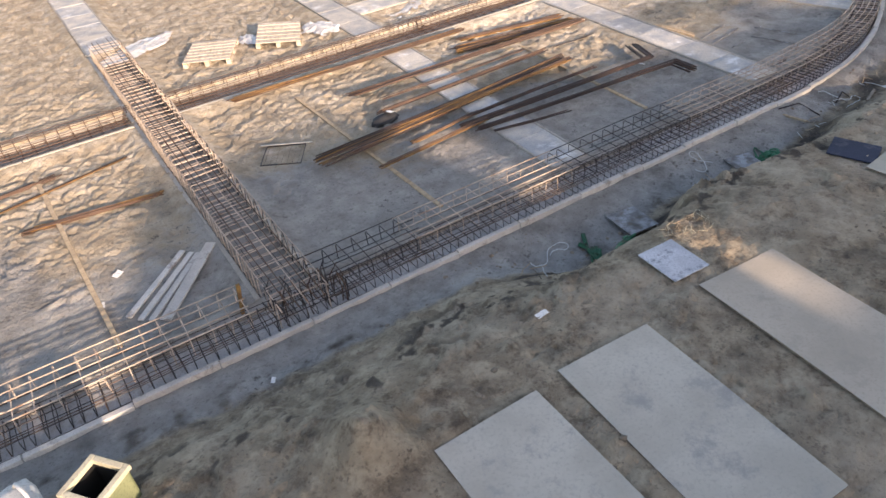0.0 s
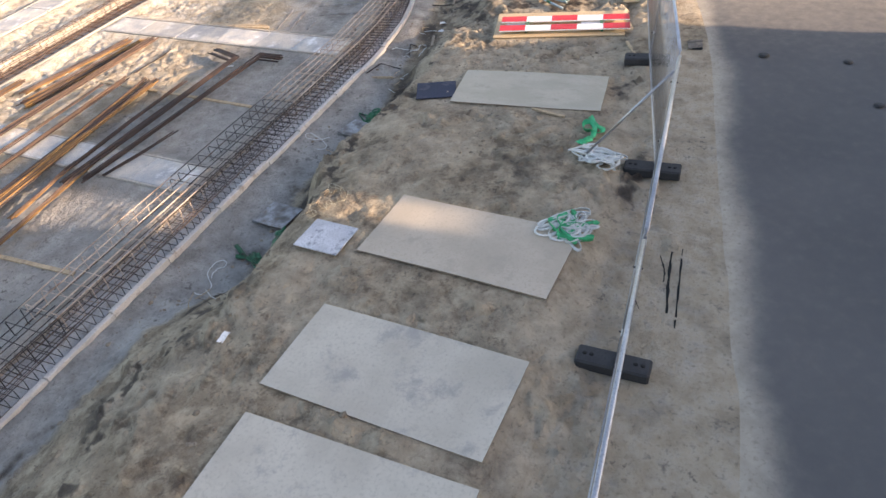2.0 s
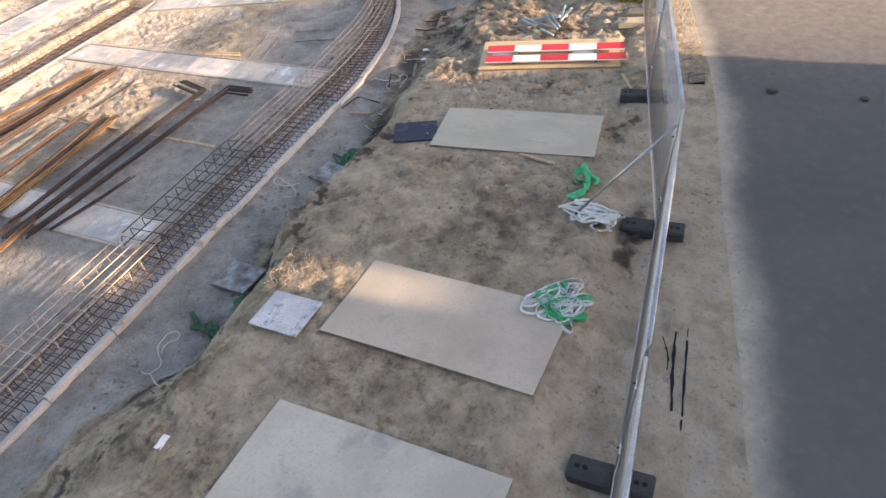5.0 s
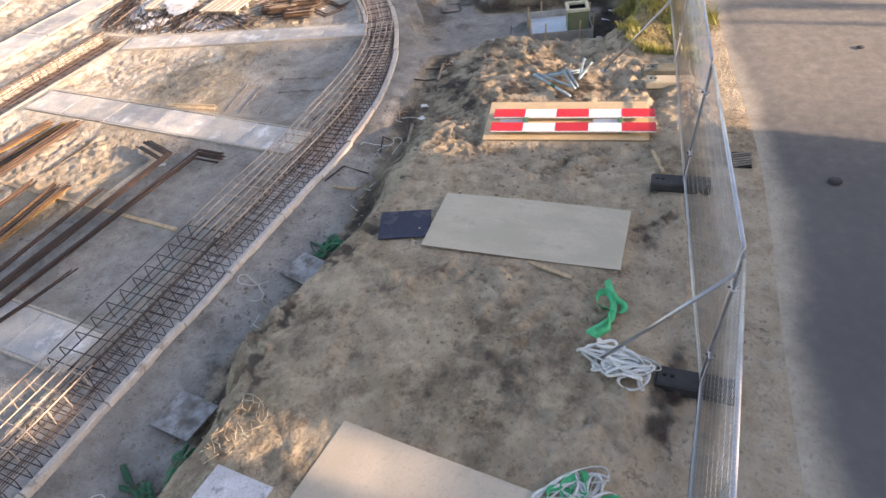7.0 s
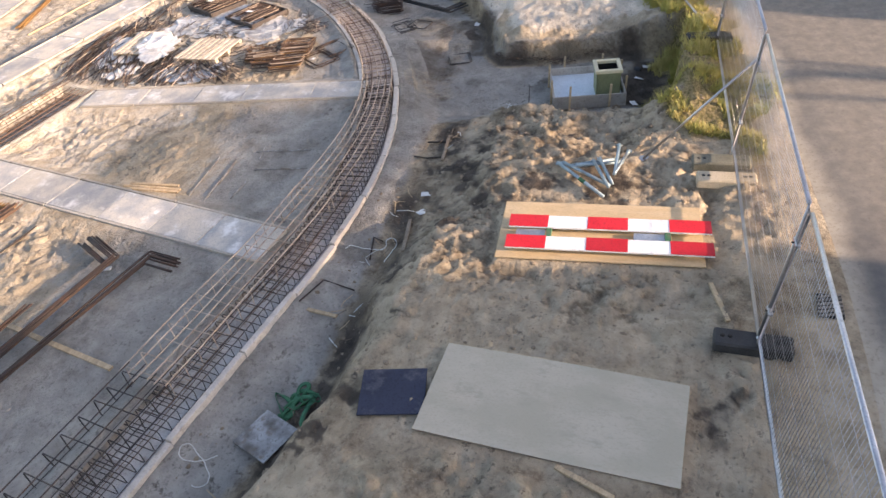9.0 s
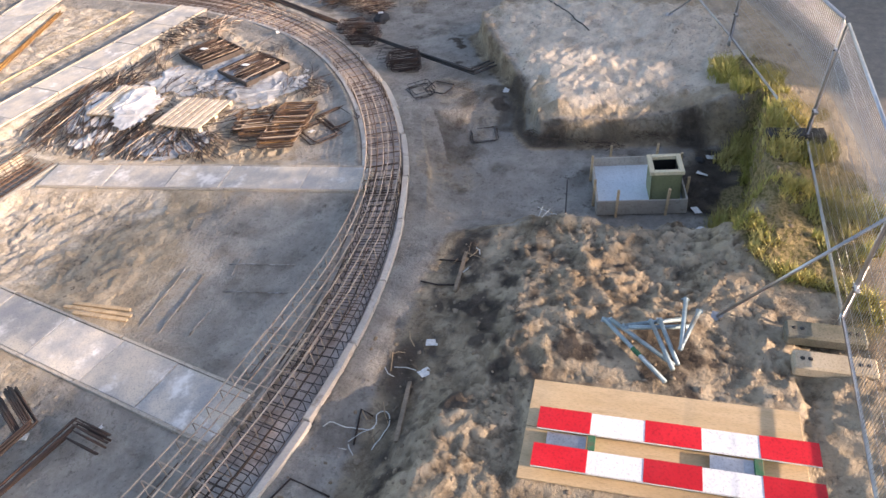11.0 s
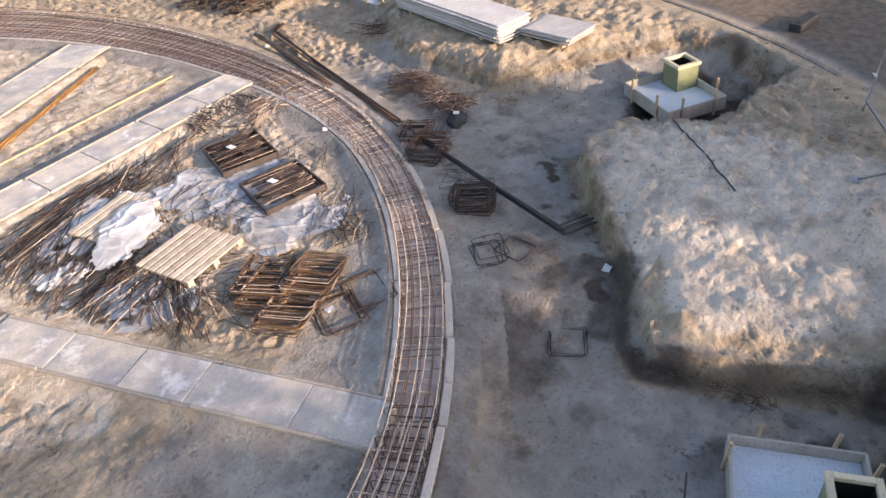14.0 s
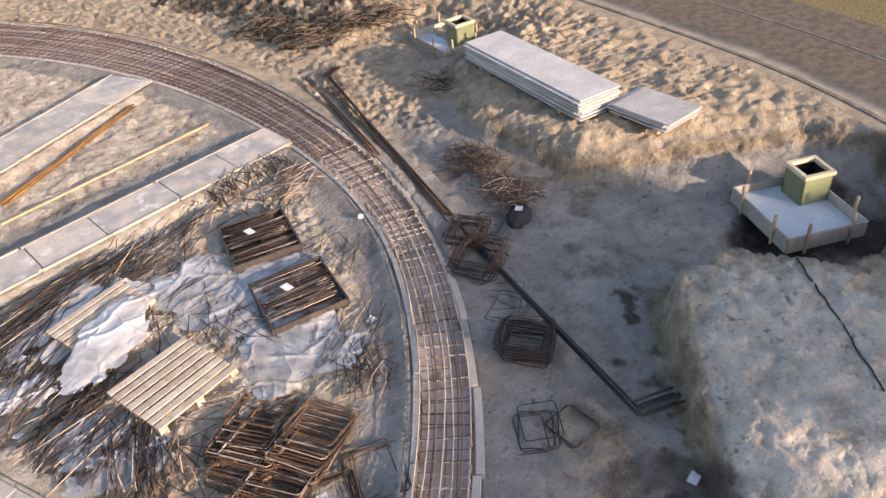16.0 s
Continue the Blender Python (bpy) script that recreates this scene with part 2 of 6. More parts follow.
def tube(verts, faces, pts, r, sides=5, closed=False):
    """Appends a tube along points to vertex and face lists."""
    pts = [Vector(p) for p in pts]
    n, base = len(pts), len(verts)
    for i, p in enumerate(pts):
        a = pts[(i - 1) % n] if closed or i > 0 else p
        c = pts[(i + 1) % n] if closed or i < n - 1 else p
        d = (c - a).normalized()
        u = d.cross(Vector((0, 0, 1)) if abs(d.z) < 0.9 else Vector((1, 0, 0))).normalized()
        w = d.cross(u)
        for k in range(sides):
            ang = 2 * math.pi * k / sides
            verts.append(tuple(p + r * (math.cos(ang) * u + math.sin(ang) * w)))
    for i in range(n if closed else n - 1):
        j = (i + 1) % n
        for k in range(sides):
            l = (k + 1) % sides
            faces.append((base + i * sides + k, base + i * sides + l, base + j * sides + l, base + j * sides + k))
    if not closed:
        faces.append(tuple(base + k for k in range(sides))[::-1])
        faces.append(tuple(base + (n - 1) * sides + k for k in range(sides)))


def raw(name, verts, faces, material, parent=None, label="", smooth=True):
    me = bpy.data.meshes.new(name)
    me.from_pydata([tuple(v) for v in verts], [], faces)
    me.materials.append(material)
    if smooth:
        me.polygons.foreach_set("use_smooth", [True] * len(me.polygons))
    me.update()
    ob = new(name, me)
    ob.parent = parent
    return tagged(ob, label)


def rod(name, pts, r, material, parent=None, sides=6, label="", closed=False):
    v, f = [], []
    tube(v, f, pts, r, sides, closed)
    return raw(name, v, f, material, parent, label)


def glide(points, step=0.25):
    """A smooth line through a few plan points."""
    p = [Vector(q) for q in points]
    p = [2 * p[0] - p[1]] + p + [2 * p[-1] - p[-2]]
    out = []
    for i in range(1, len(p) - 2):
        n = max(2, int((p[i + 1] - p[i]).length / step))
        for k in range(n):
            t = k / n
            out.append(0.5 * (2 * p[i] + (p[i + 1] - p[i - 1]) * t + (2 * p[i - 1] - 5 * p[i] + 4 * p[i + 1] - p[i + 2]) * t * t
                              + (3 * p[i] - p[i - 1] - 3 * p[i + 1] + p[i + 2]) * t ** 3))
    return out + [p[-2]]


# ---- plan ----
FIELD, PATHZ = -0.42, -0.58        # level inside the foundation, and of the path round it
C1, R1, ARC1 = Vector((11.4, 17.68)), 10.88, radians(78)
C2, R2 = C1 - 10.5 * Vector((math.cos(radians(-12)), math.sin(radians(-12)))), 21.38
LEN1 = R1 * ARC1


def ring(s, inset=0.0):
    """A point of the foundation's outer line, s metres past the start of its curve, set inwards."""
    s, inset = float(s), float(inset)
    if s < 0:
        return Vector((C1.x + s, C1.y - R1 + inset))
    if s < LEN1:
        a = -math.pi / 2 + s / R1
        return C1 + (R1 - inset) * Vector((math.cos(a), math.sin(a)))
    a = radians(-12) + (s - LEN1) / R2
    return C2 + (R2 - inset) * Vector((math.cos(a), math.sin(a)))


RING_W = 0.73                      # width of the ring footing between its outer and inner boards, which grows along the far curve


def outset(q):
    """How far the footing's outer side swings outwards, q metres along the ring."""
    f = np.maximum(0, q - 12)
    return -0.012 * f - 0.0012 * f * f


def inner_side(q):
    return RING_W + 0.05 * np.maximum(0, q - 12)
# cast strips: ends, width
CAST = [((6.92, 7.62), (7.2, 13.95), 0.74), ((11.8, 7.62), (11.95, 13.95), 0.78), ((16.2, 8.62), (14.55, 14.0), 0.70),
        ((7.75, 17.0), (21.4, 17.0), 0.90), ((9.0, 17.95), (21.0, 22.15), 1.25), ((7.32, 15.25), (7.45, 24.0), 0.80), ((1.85, 19.0), (1.85, 32.0), 0.9)]
# caged strips: ends, width
CAGED = [((1.85, 7.62), (1.85, 18.9), 0.86), ((-9.0, 14.68), (1.42, 14.68), 1.0), ((2.28, 14.68), (14.9, 14.68), 1.0)]
# plywood sheets: x, y, turn, and height
SHEETS = [(2.45, 2.55, -0.5), (3.97, 2.59, -2.6), (6.11, 2.62, -3.6), (10.19, 3.12, 5.9)]


ROAD_EDGE = glide([(-9, -2.4), (-2, -1.5), (4, -0.62), (8.8, 0.17), (12.2, 0.68), (14.8, 1.3), (19.5, 2.6), (24, 5.0), (27.2, 9.4), (29, 15.7), (31, 26), (33, 40)], 0.5)


def smooth01(a, b, x):
    k = np.clip((x - a) / (b - a), 0, 1)
    return k * k * (3 - 2 * k)


def value_noise(x, y, scale, seed):
    """Smooth lattice noise on arrays, from -1 to 1."""
    rng = np.random.RandomState(seed)
    tab = rng.rand(256, 256) * 2 - 1
    u, v = x * scale + 1000.3, y * scale + 1000.7
    i, j = np.floor(u).astype(int), np.floor(v).astype(int)
    fu, fv = u - i, v - j
    fu, fv = fu * fu * (3 - 2 * fu), fv * fv * (3 - 2 * fv)
    g = lambda a, b: tab[a % 256, b % 256]
    return (g(i, j) * (1 - fu) + g(i + 1, j) * fu) * (1 - fv) + (g(i, j + 1) * (1 - fu) + g(i + 1, j + 1) * fu) * fv


def inside_ring(x, y):
    """Distance inwards from the foundation's outer line (negative outside)."""
    d1 = np.where(x < C1.x, y - (C1.y - R1), R1 - np.hypot(x - C1.x, y - C1.y))
    d2 = R2 - np.hypot(x - C2.x, y - C2.y)
    a = np.arctan2(y - C2.y, x - C2.x)
    return np.where(a > radians(-12), d2, d1)


def ring_run(x, y):
    """Metres along the ring at points of the plan."""
    a1 = np.where(x < C1.x, (x - C1.x) / R1, np.arctan2(y - C1.y, x - C1.x) + math.pi / 2)
    a2 = np.arctan2(y - C2.y, x - C2.x)
    return np.where(a2 > radians(-12), LEN1 + R2 * (a2 - radians(-12)), R1 * a1)


def seg_dist(x, y, pts):
    best = np.full(np.shape(x), 1e9)
    for (ax, ay), (bx, by) in zip(pts[:-1], pts[1:]):
        dx, dy = bx - ax, by - ay
        k = np.clip(((x - ax) * dx + (y - ay) * dy) / (dx * dx + dy * dy), 0, 1)
        best = np.minimum(best, np.hypot(x - ax - k * dx, y - ay - k * dy))
    return best


def poly_in(x, y, pts):
    """A signed distance to a closed outline, positive inside."""
    ins = np.zeros(np.shape(x), bool)
    for (ax, ay), (bx, by) in zip(pts, pts[1:] + pts[:1]):
        c = (ay > y) != (by > y)
        with np.errstate(divide="ignore", invalid="ignore"):
            ins ^= c & (x < (bx - ax) * (y - ay) / (by - ay + 1e-12) + ax)
    d = seg_dist(x, y, pts + pts[:1])
    return np.where(ins, d, -d)


PIT = [(16.2, 7.1), (16.4, 6.2), (16.7, 5.2), (16.8, 4.2), (17.0, 3.4), (19.7, 3.5), (19.6, 4.2), (19.2, 5.5), (18.8, 6.8), (19.4, 7.6), (18.6, 8.3), (17.3, 8.1)]
BANK = [(-60, 5.7), (0.5, 5.7), (4.0, 5.7), (5.0, 5.3), (6.4, 5.3), (7.4, 5.7), (9.8, 5.5), (12.5, 6.0), (14.8, 6.5), (15.6, 6.7), (16.0, 6.4), (16.25, 5.9), (16.4, 5.3), (16.5, 4.75), (16.65, 4.2), (16.85, 3.35), (19.75, 3.5),
        (19.62, 4.1), (19.38, 4.9), (19.17, 5.5), (18.9, 6.15), (18.68, 6.83), (18.95, 7.15), (19.6, 7.4), (20.3, 7.95), (20.95, 8.6), (21.9, 9.4), (22.6, 9.1), (23.2, 7.9), (25.4, 7.2), (26.5, 8.6), (26.3, 9.7), (25.0, 10.7), (23.6, 12.0), (24.0, 14.6), (25.0, 16.0), (27.3, 16.5), (27.6, 19.2),
        (25.4, 20.5), (25.2, 30), (25, 60), (90, 60), (90, -60), (-60, -60)]


def strip_dist(x, y, a, b, w):
    """How far inside a straight strip a point lies (negative outside)."""
    dx, dy = b[0] - a[0], b[1] - a[1]
    n = math.hypot(dx, dy)
    u = ((x - a[0]) * dx + (y - a[1]) * dy) / n
    v = np.abs((x - a[0]) * dy - (y - a[1]) * dx) / n
    return np.minimum(np.minimum(u, n - u), w / 2 - v)


def height(x, y):
    x, y = np.asarray(x, float), np.asarray(y, float)
    wob = 0.12 * value_noise(x, y, 1.3, 3) + 0.07 * value_noise(x, y, 3.7, 4)
    up = poly_in(x, y, BANK) + wob
    soft = 1 - smooth01(3.6, 5.8, x) + 1.0 * smooth01(23.0, 24.5, x) * smooth01(8.0, 9.2, y)
    sharp = smooth01(17.0, 18.2, x) * (1 - smooth01(23.0, 24.5, x) * smooth01(9.5, 10.5, y))
    bank = (0.35 * smooth01(10.0, 11.0, x) + 0.65 * smooth01(12.2, 13.4, x)) * (1 - smooth01(15.5, 16.3, x))
    rise = smooth01(-0.30 - 0.75 * soft + 0.25 * sharp, 0.22 + 0.8 * soft - 0.18 * sharp + 1.15 * bank, up + 0.25 * soft)
    verge = 0.16 * smooth01(15.6, 16.4, x) * smooth01(2.2, 3.0, y - 0.1 * (x - 16)) * (1 - smooth01(19.4, 20.4, x))
    fall = smooth01(14.3, 16.1, x) * (1 - smooth01(16.9, 17.3, x)) * smooth01(3.1, 3.9, y)
    verge = verge * (1 - fall) - 0.20 * fall - 0.11 * smooth01(10.9, 12.4, x) * (1 - smooth01(16.9, 17.3, x)) * smooth01(1.6, 2.4, y)
    mound = np.exp(-(((x - 20.6) / 2.6) ** 6 + ((y - 6.6) / 2.6) ** 6))
    ridge = np.exp(-(((x - 25.0) / 1.0) ** 2 + ((y - 11.2) / 1.8) ** 2)) * 0.05
    heap = np.exp(-(((x - 1.38) / 0.36) ** 2 + ((y - 4.15) / 0.40) ** 2)) * 0.46
    dome = 0.20 * smooth01(-1.0, 1.5, x) * (1 - smooth01(8.0, 10.2, x)) * smooth01(0.7, 1.7, y) * (1 - smooth01(4.5, 5.6, y))
    far_side = inside_ring(x, y)
    low = np.where(far_side > 0.5, FIELD, PATHZ + 0.10 * smooth01(10.5, 12.5, y) + 0.12 * smooth01(-0.9, 0.0, far_side))
    low = low - 0.16 * np.clip(3 * strip_dist(x, y, (23.3, 8.6), (25.7, 8.6), 2.0), 0, 1)
    pit = smooth01(-0.6, 0.4, poly_in(x, y, PIT)) * (far_side < -0.3)
    low = low * (1 - pit) - 0.80 * pit
    z = low * (1 - rise) + (verge * (1 - mound) + (-0.28 + 0.11 * (np.clip(x, 18.6, 22) - 19)) * mound + ridge + heap + dome) * rise
    # trodden lumps
    n1, n2, n3, n4, n5 = value_noise(x, y, 1.7, 5), value_noise(x, y, 3.7, 6), value_noise(x, y, 6.4, 7), value_noise(x, y, 9.5, 8), value_noise(x + 0.2 * y, y, 2.6, 9)
    wx, wy = x + 0.10 * n3 + 0.16 * n2, y + 0.10 * n4 - 0.16 * n5
    c, s = math.cos(0.6), math.sin(0.6)
    rx, ry = c * wx - s * wy, s * wx + c * wy
    r1 = 1 - np.abs(value_noise(rx, ry, 2.3, 41))
    r2 = 1 - np.abs(value_noise(ry + 3, rx, 4.7, 42))
    r3 = 1 - np.abs(value_noise(rx + ry, ry - rx, 6.4, 43))
    r4 = value_noise(ry - 0.4 * rx, rx + 0.5 * ry, 12.0, 44)
    r5 = value_noise(0.8 * rx + 0.6 * ry + 0.12 * n2, 0.8 * ry - 0.6 * rx + 0.12 * n5, 8.3, 45)
    crumb = 0.20 * r1 ** 5 + 0.42 * r2 ** 4 + 0.48 * r3 ** 4 + 0.34 * r4 - 0.35
    lump = 0.40 * n1 + 0.35 * n2 + 0.30 * n3 + 0.30 * n4
    churn = smooth01(10.9, 12.2, x + 0.5 * n1) * smooth01(0.7, 1.7, y - 0.12 * x) * rise
    crust = np.exp(-(((x - 15.1) / 1.2) ** 4 + ((y - 4.0) / 1.3) ** 4))
    scuff = smooth01(0.0, 0.6, n1 + 0.3 * n4)
    on_mound = np.exp(-(((x - 20.4) / 2.4) ** 4 + ((y - 6.4) / 2.5) ** 4))
    amp = 0.022 * (1 - 0.65 * on_mound) + rise * (1 - 0.75 * on_mound) * (0.020 + 0.035 * scuff)
    inner = smooth01(0.8, 1.4, far_side)
    z = z + lump * amp + churn * (0.03 * lump + (0.052 + 0.026 * crust - 0.046 * on_mound) * crumb) + rise * (1 - on_mound) * (1 - 0.85 * churn) * (0.03 + 0.055 * scuff) * crumb
    z = z - 0.15 * on_mound * rise * np.exp(-(np.maximum(up, 0) / 0.38) ** 2)
    z = z + 0.028 * on_mound * rise * (0.35 * r5 + 0.55 * r4 + 0.9 * (r3 ** 3 - 0.4) + 0.5 * (r2 ** 5 - 0.3))
    z = z + churn * (1 - on_mound) * 0.009 * np.tanh(5 * (r3 ** 2 - 0.5) + 3.5 * r4 + 2 * r5)
    z = z + inner * (1 - smooth01(15.6, 16.6, x) * (1 - smooth01(1.2, 1.6, far_side))) * (0.25 * (r3 - 0.6) + 0.55 * r5 + 0.75 * r4) * (0.036 + 0.006 * (x < 3)) * smooth01(8.5, 11.5, y + 1.6 * n1) * (1 - 0.8 * smooth01(11.5, 12.5, x) * (1 - smooth01(9.8, 10.8, y)))
    flat_ = smooth01(-0.25, 0.25, poly_in(x, y, [(13.45, 4.7), (14.0, 4.75), (14.75, 4.0), (14.8, 3.4), (14.2, 3.1), (13.6, 3.2)]))
    z = z * (1 - flat_) + (-0.07 + 0.25 * (z + 0.07)) * flat_
    spoil = smooth01(22.6, 23.8, x) * smooth01(9.3, 10.3, y)
    z = z + spoil * rise * (0.012 * np.sin((0.35 * x + y) * 42 + 2 * n1) * smooth01(-0.2, 0.4, n5) - 0.06 * crumb * churn)
    z = z + 0.10 * (0.4 * (r3 - 0.6) + 0.4 * n4 + 0.4 * r4) * smooth01(14.0, 16.5, y + n1) * smooth01(0.3, 0.9, -far_side)
    calm = np.zeros_like(z)
    for sx, sy, turn in SHEETS + [(13.01, 3.42, 13)]:
        c, s_ = math.cos(radians(turn)), math.sin(radians(turn))
        u, v = (x - sx) * c + (y - sy) * s_, -(x - sx) * s_ + (y - sy) * c
        calm = np.maximum(calm, smooth01(-0.10, 0.06, np.minimum(0.62 - np.abs(u), 1.24 - np.abs(v))))
    rest = np.where(x < 8, 0.19, np.where(x < 11.4, 0.045, -0.065))
    z = z * (1 - calm) + rest * calm
    # the footing trenches
    run = ring_run(x, y)
    band = np.minimum(far_side - outset(run), inner_side(run) - far_side)
    for a, b, w in CAST + CAGED:
        band = np.maximum(band, strip_dist(x, y, a, b, w))
    near = 0.85 * smooth01(-0.38, -0.05, band) * smooth01(0, 0.1, far_side - inner_side(run))
    z = z * (1 - near) - 0.325 * near
    z = np.where(band > 0.05, -0.75, z)
    # swept edge of the road
    edge = seg_dist(x, y, [tuple(p) for p in ROAD_EDGE[::2]])
    right = y < np.interp(x, [p.x for p in ROAD_EDGE], [p.y for p in ROAD_EDGE])
    right = right | (x > np.interp(y, [p.y for p in ROAD_EDGE[30:]], [p.x for p in ROAD_EDGE[30:]]))
    k = np.where(right, 0, smooth01(0.05, 0.8, edge))
    return z * k - (1 - k) * (0.008 + 0.04 * np.where(right & (edge < 5.0), smooth01(0.0, 0.6, edge), 0))


GRID = {}


def gz(x, y):
    """The ground's level at a point, from the ground mesh's own grid."""
    i, j = int(np.searchsorted(GRID["x"], x)) - 1, int(np.searchsorted(GRID["y"], y)) - 1
    u = (x - GRID["x"][i]) / (GRID["x"][i + 1] - GRID["x"][i])
    v = (y - GRID["y"][j]) / (GRID["y"][j + 1] - GRID["y"][j])
    g = GRID["z"]
    return float((g[i, j] * (1 - u) + g[i + 1, j] * u) * (1 - v) + (g[i, j + 1] * (1 - u) + g[i + 1, j + 1] * u) * v)


def lumps_axis(lo, mid, hi, step, far):
    core = list(np.arange(lo, mid, step)) + list(np.arange(mid, hi + 1e-6, 2.2 * step))
    out, d = [], step * 2
    while (not out) or out[-1] < far:
        out.append((out[-1] if out else 0) + d)
        d *= 1.35
    return np.array([lo - q for q in out[::-1]] + core + [hi + q for q in out])


def build_ground():
    xs, ys = lumps_axis(-4, 27.5, 31, 0.04, 900), lumps_axis(0.2, 17.0, 33, 0.04, 900)
    X, Y = np.meshgrid(xs, ys, indexing="ij")
    Z = height(X, Y)
    GRID.update(x=xs, y=ys, z=Z)
    nx, ny = len(xs), len(ys)
    me = bpy.data.meshes.new("ground")
    co = np.stack([X, Y, Z], -1).reshape(-1, 3)
    idx = np.arange(nx * ny).reshape(nx, ny)
    q = np.stack([idx[:-1, :-1], idx[1:, :-1], idx[1:, 1:], idx[:-1, 1:]], -1).reshape(-1, 4)
    me.vertices.add(len(co))
    me.vertices.foreach_set("co", co.ravel())
    me.loops.add(q.size)
    me.loops.foreach_set("vertex_index", q.ravel())
    me.polygons.add(len(q))
    me.polygons.foreach_set("loop_start", np.arange(0, q.size, 4))
    me.polygons.foreach_set("loop_total", np.full(len(q), 4))
    me.update(calc_edges=True)
    me.polygons.foreach_set("use_smooth", np.ones(len(q), bool))
    x, y = co[:, 0], co[:, 1]
    ins, up = inside_ring(x, y), poly_in(x, y, BANK)
    n1, n2 = value_noise(x, y, 0.8, 11), value_noise(x, y, 2.3, 12)
    plateau = smooth01(-0.5, 0.2, up) * smooth01(0.2, 1.0, y - 0.45 - 0.05 * x) * (1 - smooth01(10.6, 12.4, x))
    soil = plateau * (0.55 + 0.35 * n1 + 0.2 * n2)
    edge_w = 0.32 - 0.14 * smooth01(14.5, 16.0, x)
    soil = np.maximum(soil, np.exp(-((up + 0.12) / edge_w) ** 2) * 0.95)
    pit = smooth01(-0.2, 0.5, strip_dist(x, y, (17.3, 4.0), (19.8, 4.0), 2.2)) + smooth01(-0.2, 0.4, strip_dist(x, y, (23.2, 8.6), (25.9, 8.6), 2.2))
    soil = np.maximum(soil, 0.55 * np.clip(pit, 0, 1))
    soil = np.maximum(soil, 0.75 * np.exp(-(((x - 1.38) / 0.45) ** 2 + ((y - 4.15) / 0.5) ** 2)))
    soil = np.maximum(soil, 0.95 * np.exp(-((x - 8.2) / 0.9) ** 2 - ((y - 2.6) / 0.8) ** 2))
    soil = np.maximum(soil, 0.5 * smooth01(0.1, 0.8, n1) * (ins < -0.1) * (up < 0.2) * smooth01(13, 16, x))
    soil = np.maximum(soil, (0.40 + 0.7 * n2 + 0.3 * n1 + 0.35 * smooth01(3.9, 5.2, y)) * (up > 0) * smooth01(10.8, 12.0, x) * (1 - smooth01(17.0, 18.4, x)))
    grey = np.where(ins < 0.6, 0.95, 0.80) * (1 - smooth01(-0.2, 0.4, up))
    # The near field stays grey: its shade is painted in, with a wavy edge.
    grey = np.where(ins > 0.8, grey * (1 - 0.75 * smooth01(9.5, 12.5 - 1.2 * smooth01(11.5, 12.5, x), y + 1.3 * n1 * (1 - 0.5 * smooth01(11.5, 12.5, x)))), grey)
    grey = np.where(ins < -0.2, grey * (1 - 0.6 * smooth01(14.0, 16.5, y + n1 + 0.6 * n2)), grey)
    grey = np.maximum(grey, 0.42 * (x < 12) * (1 - smooth01(0.6, 1.1, y - 0.05 * x)))
    turf = smooth01(-0.35, 0.35, poly_in(x, y, [(15.2, 1.75), (15.9, 3.1), (17.0, 3.5), (19.3, 3.6), (20.3, 4.3), (21.0, 4.6), (21.0, 3.9), (19.6, 2.7), (17.3, 1.95)]) + 0.4 * n2)
    far_edge = np.interp(y, [p.y for p in ROAD_EDGE[30:]], [p.x for p in ROAD_EDGE[30:]])
    turf = np.maximum(turf, smooth01(2.6, 2.95, x - far_edge + 0.3 * n2) * smooth01(5, 8, y))
    band = np.exp(-((y - 5.15 + 0.03 * x + 0.25 * n1) / 0.55) ** 2) * (x < 8.5)
    soil = np.maximum(soil, 0.95 * band * (0.75 + 0.5 * n2))
    damp_shade = np.clip(pit, 0, 1) * (0.75 + 0.5 * n2)
    # Foot and face of the banks: damp soil, with the face's shade painted in.
    damp_shade = np.maximum(damp_shade, (0.75 - (0.28 - 0.3 * n2) * smooth01(18.4, 19.2, x) * smooth01(6.4, 7.0, y)) * np.exp(-((up + 0.2 - 0.12 * smooth01(17.0, 18.0, x)) / (edge_w + 0.08 * smooth01(18.8, 19.6, x))) ** 2) * smooth01(9.0, 11.0, x) * (1 - (0.55 - 0.5 * n1) * smooth01(10.9, 12.0, x) * (1 - smooth01(16.2, 16.8, x))) * (0.8 + 0.5 * n2) * (1 - smooth01(21.5, 23.5, y)))
    damp_shade = np.maximum(damp_shade, 0.60 * smooth01(0.0, 0.9, n2 + 0.6 * n1) * smooth01(16.5, 18.0, x) * (ins < -0.6) * (up < 0.3) * (1 - smooth01(14.0, 16.0, y)))
    pale = np.exp(-(((x - 20.6) / 2.7) ** 4 + ((y - 6.6) / 2.8) ** 4)) * smooth01(-0.05, 0.15, up)
    spoil = smooth01(22.6, 23.8, x) * smooth01(9.3, 10.3, y)
    pale = np.maximum(pale, 0.2 * spoil * smooth01(-0.4, 0.3, up))
    # Sunlit sand of the inner field, its brightness painted as a paler tone.
    pale = np.maximum(pale, (0.42 + 0.14 * smooth01(6, 10, x)) * (ins > 0.9) * smooth01(10.3, 12.3, y + 0.8 * n1))
    pale = np.maximum(pale, 0.3 * (ins < -0.2) * smooth01(15.0, 17.0, y + n1))
    pale = pale * (1 - 0.8 * np.exp(-((up - 0.15 - 0.12 * n2) / 0.3) ** 2) * (x > 18) * (x < 22.5) * (y < 7.3))
    # Shadow band along the far side of a cast strip, painted grey.
    slab_shadow = smooth01(-0.12, 0.12, strip_dist(x, y, (14.0, 17.83), (21.6, 17.83), 0.72) + 0.1 * n2)
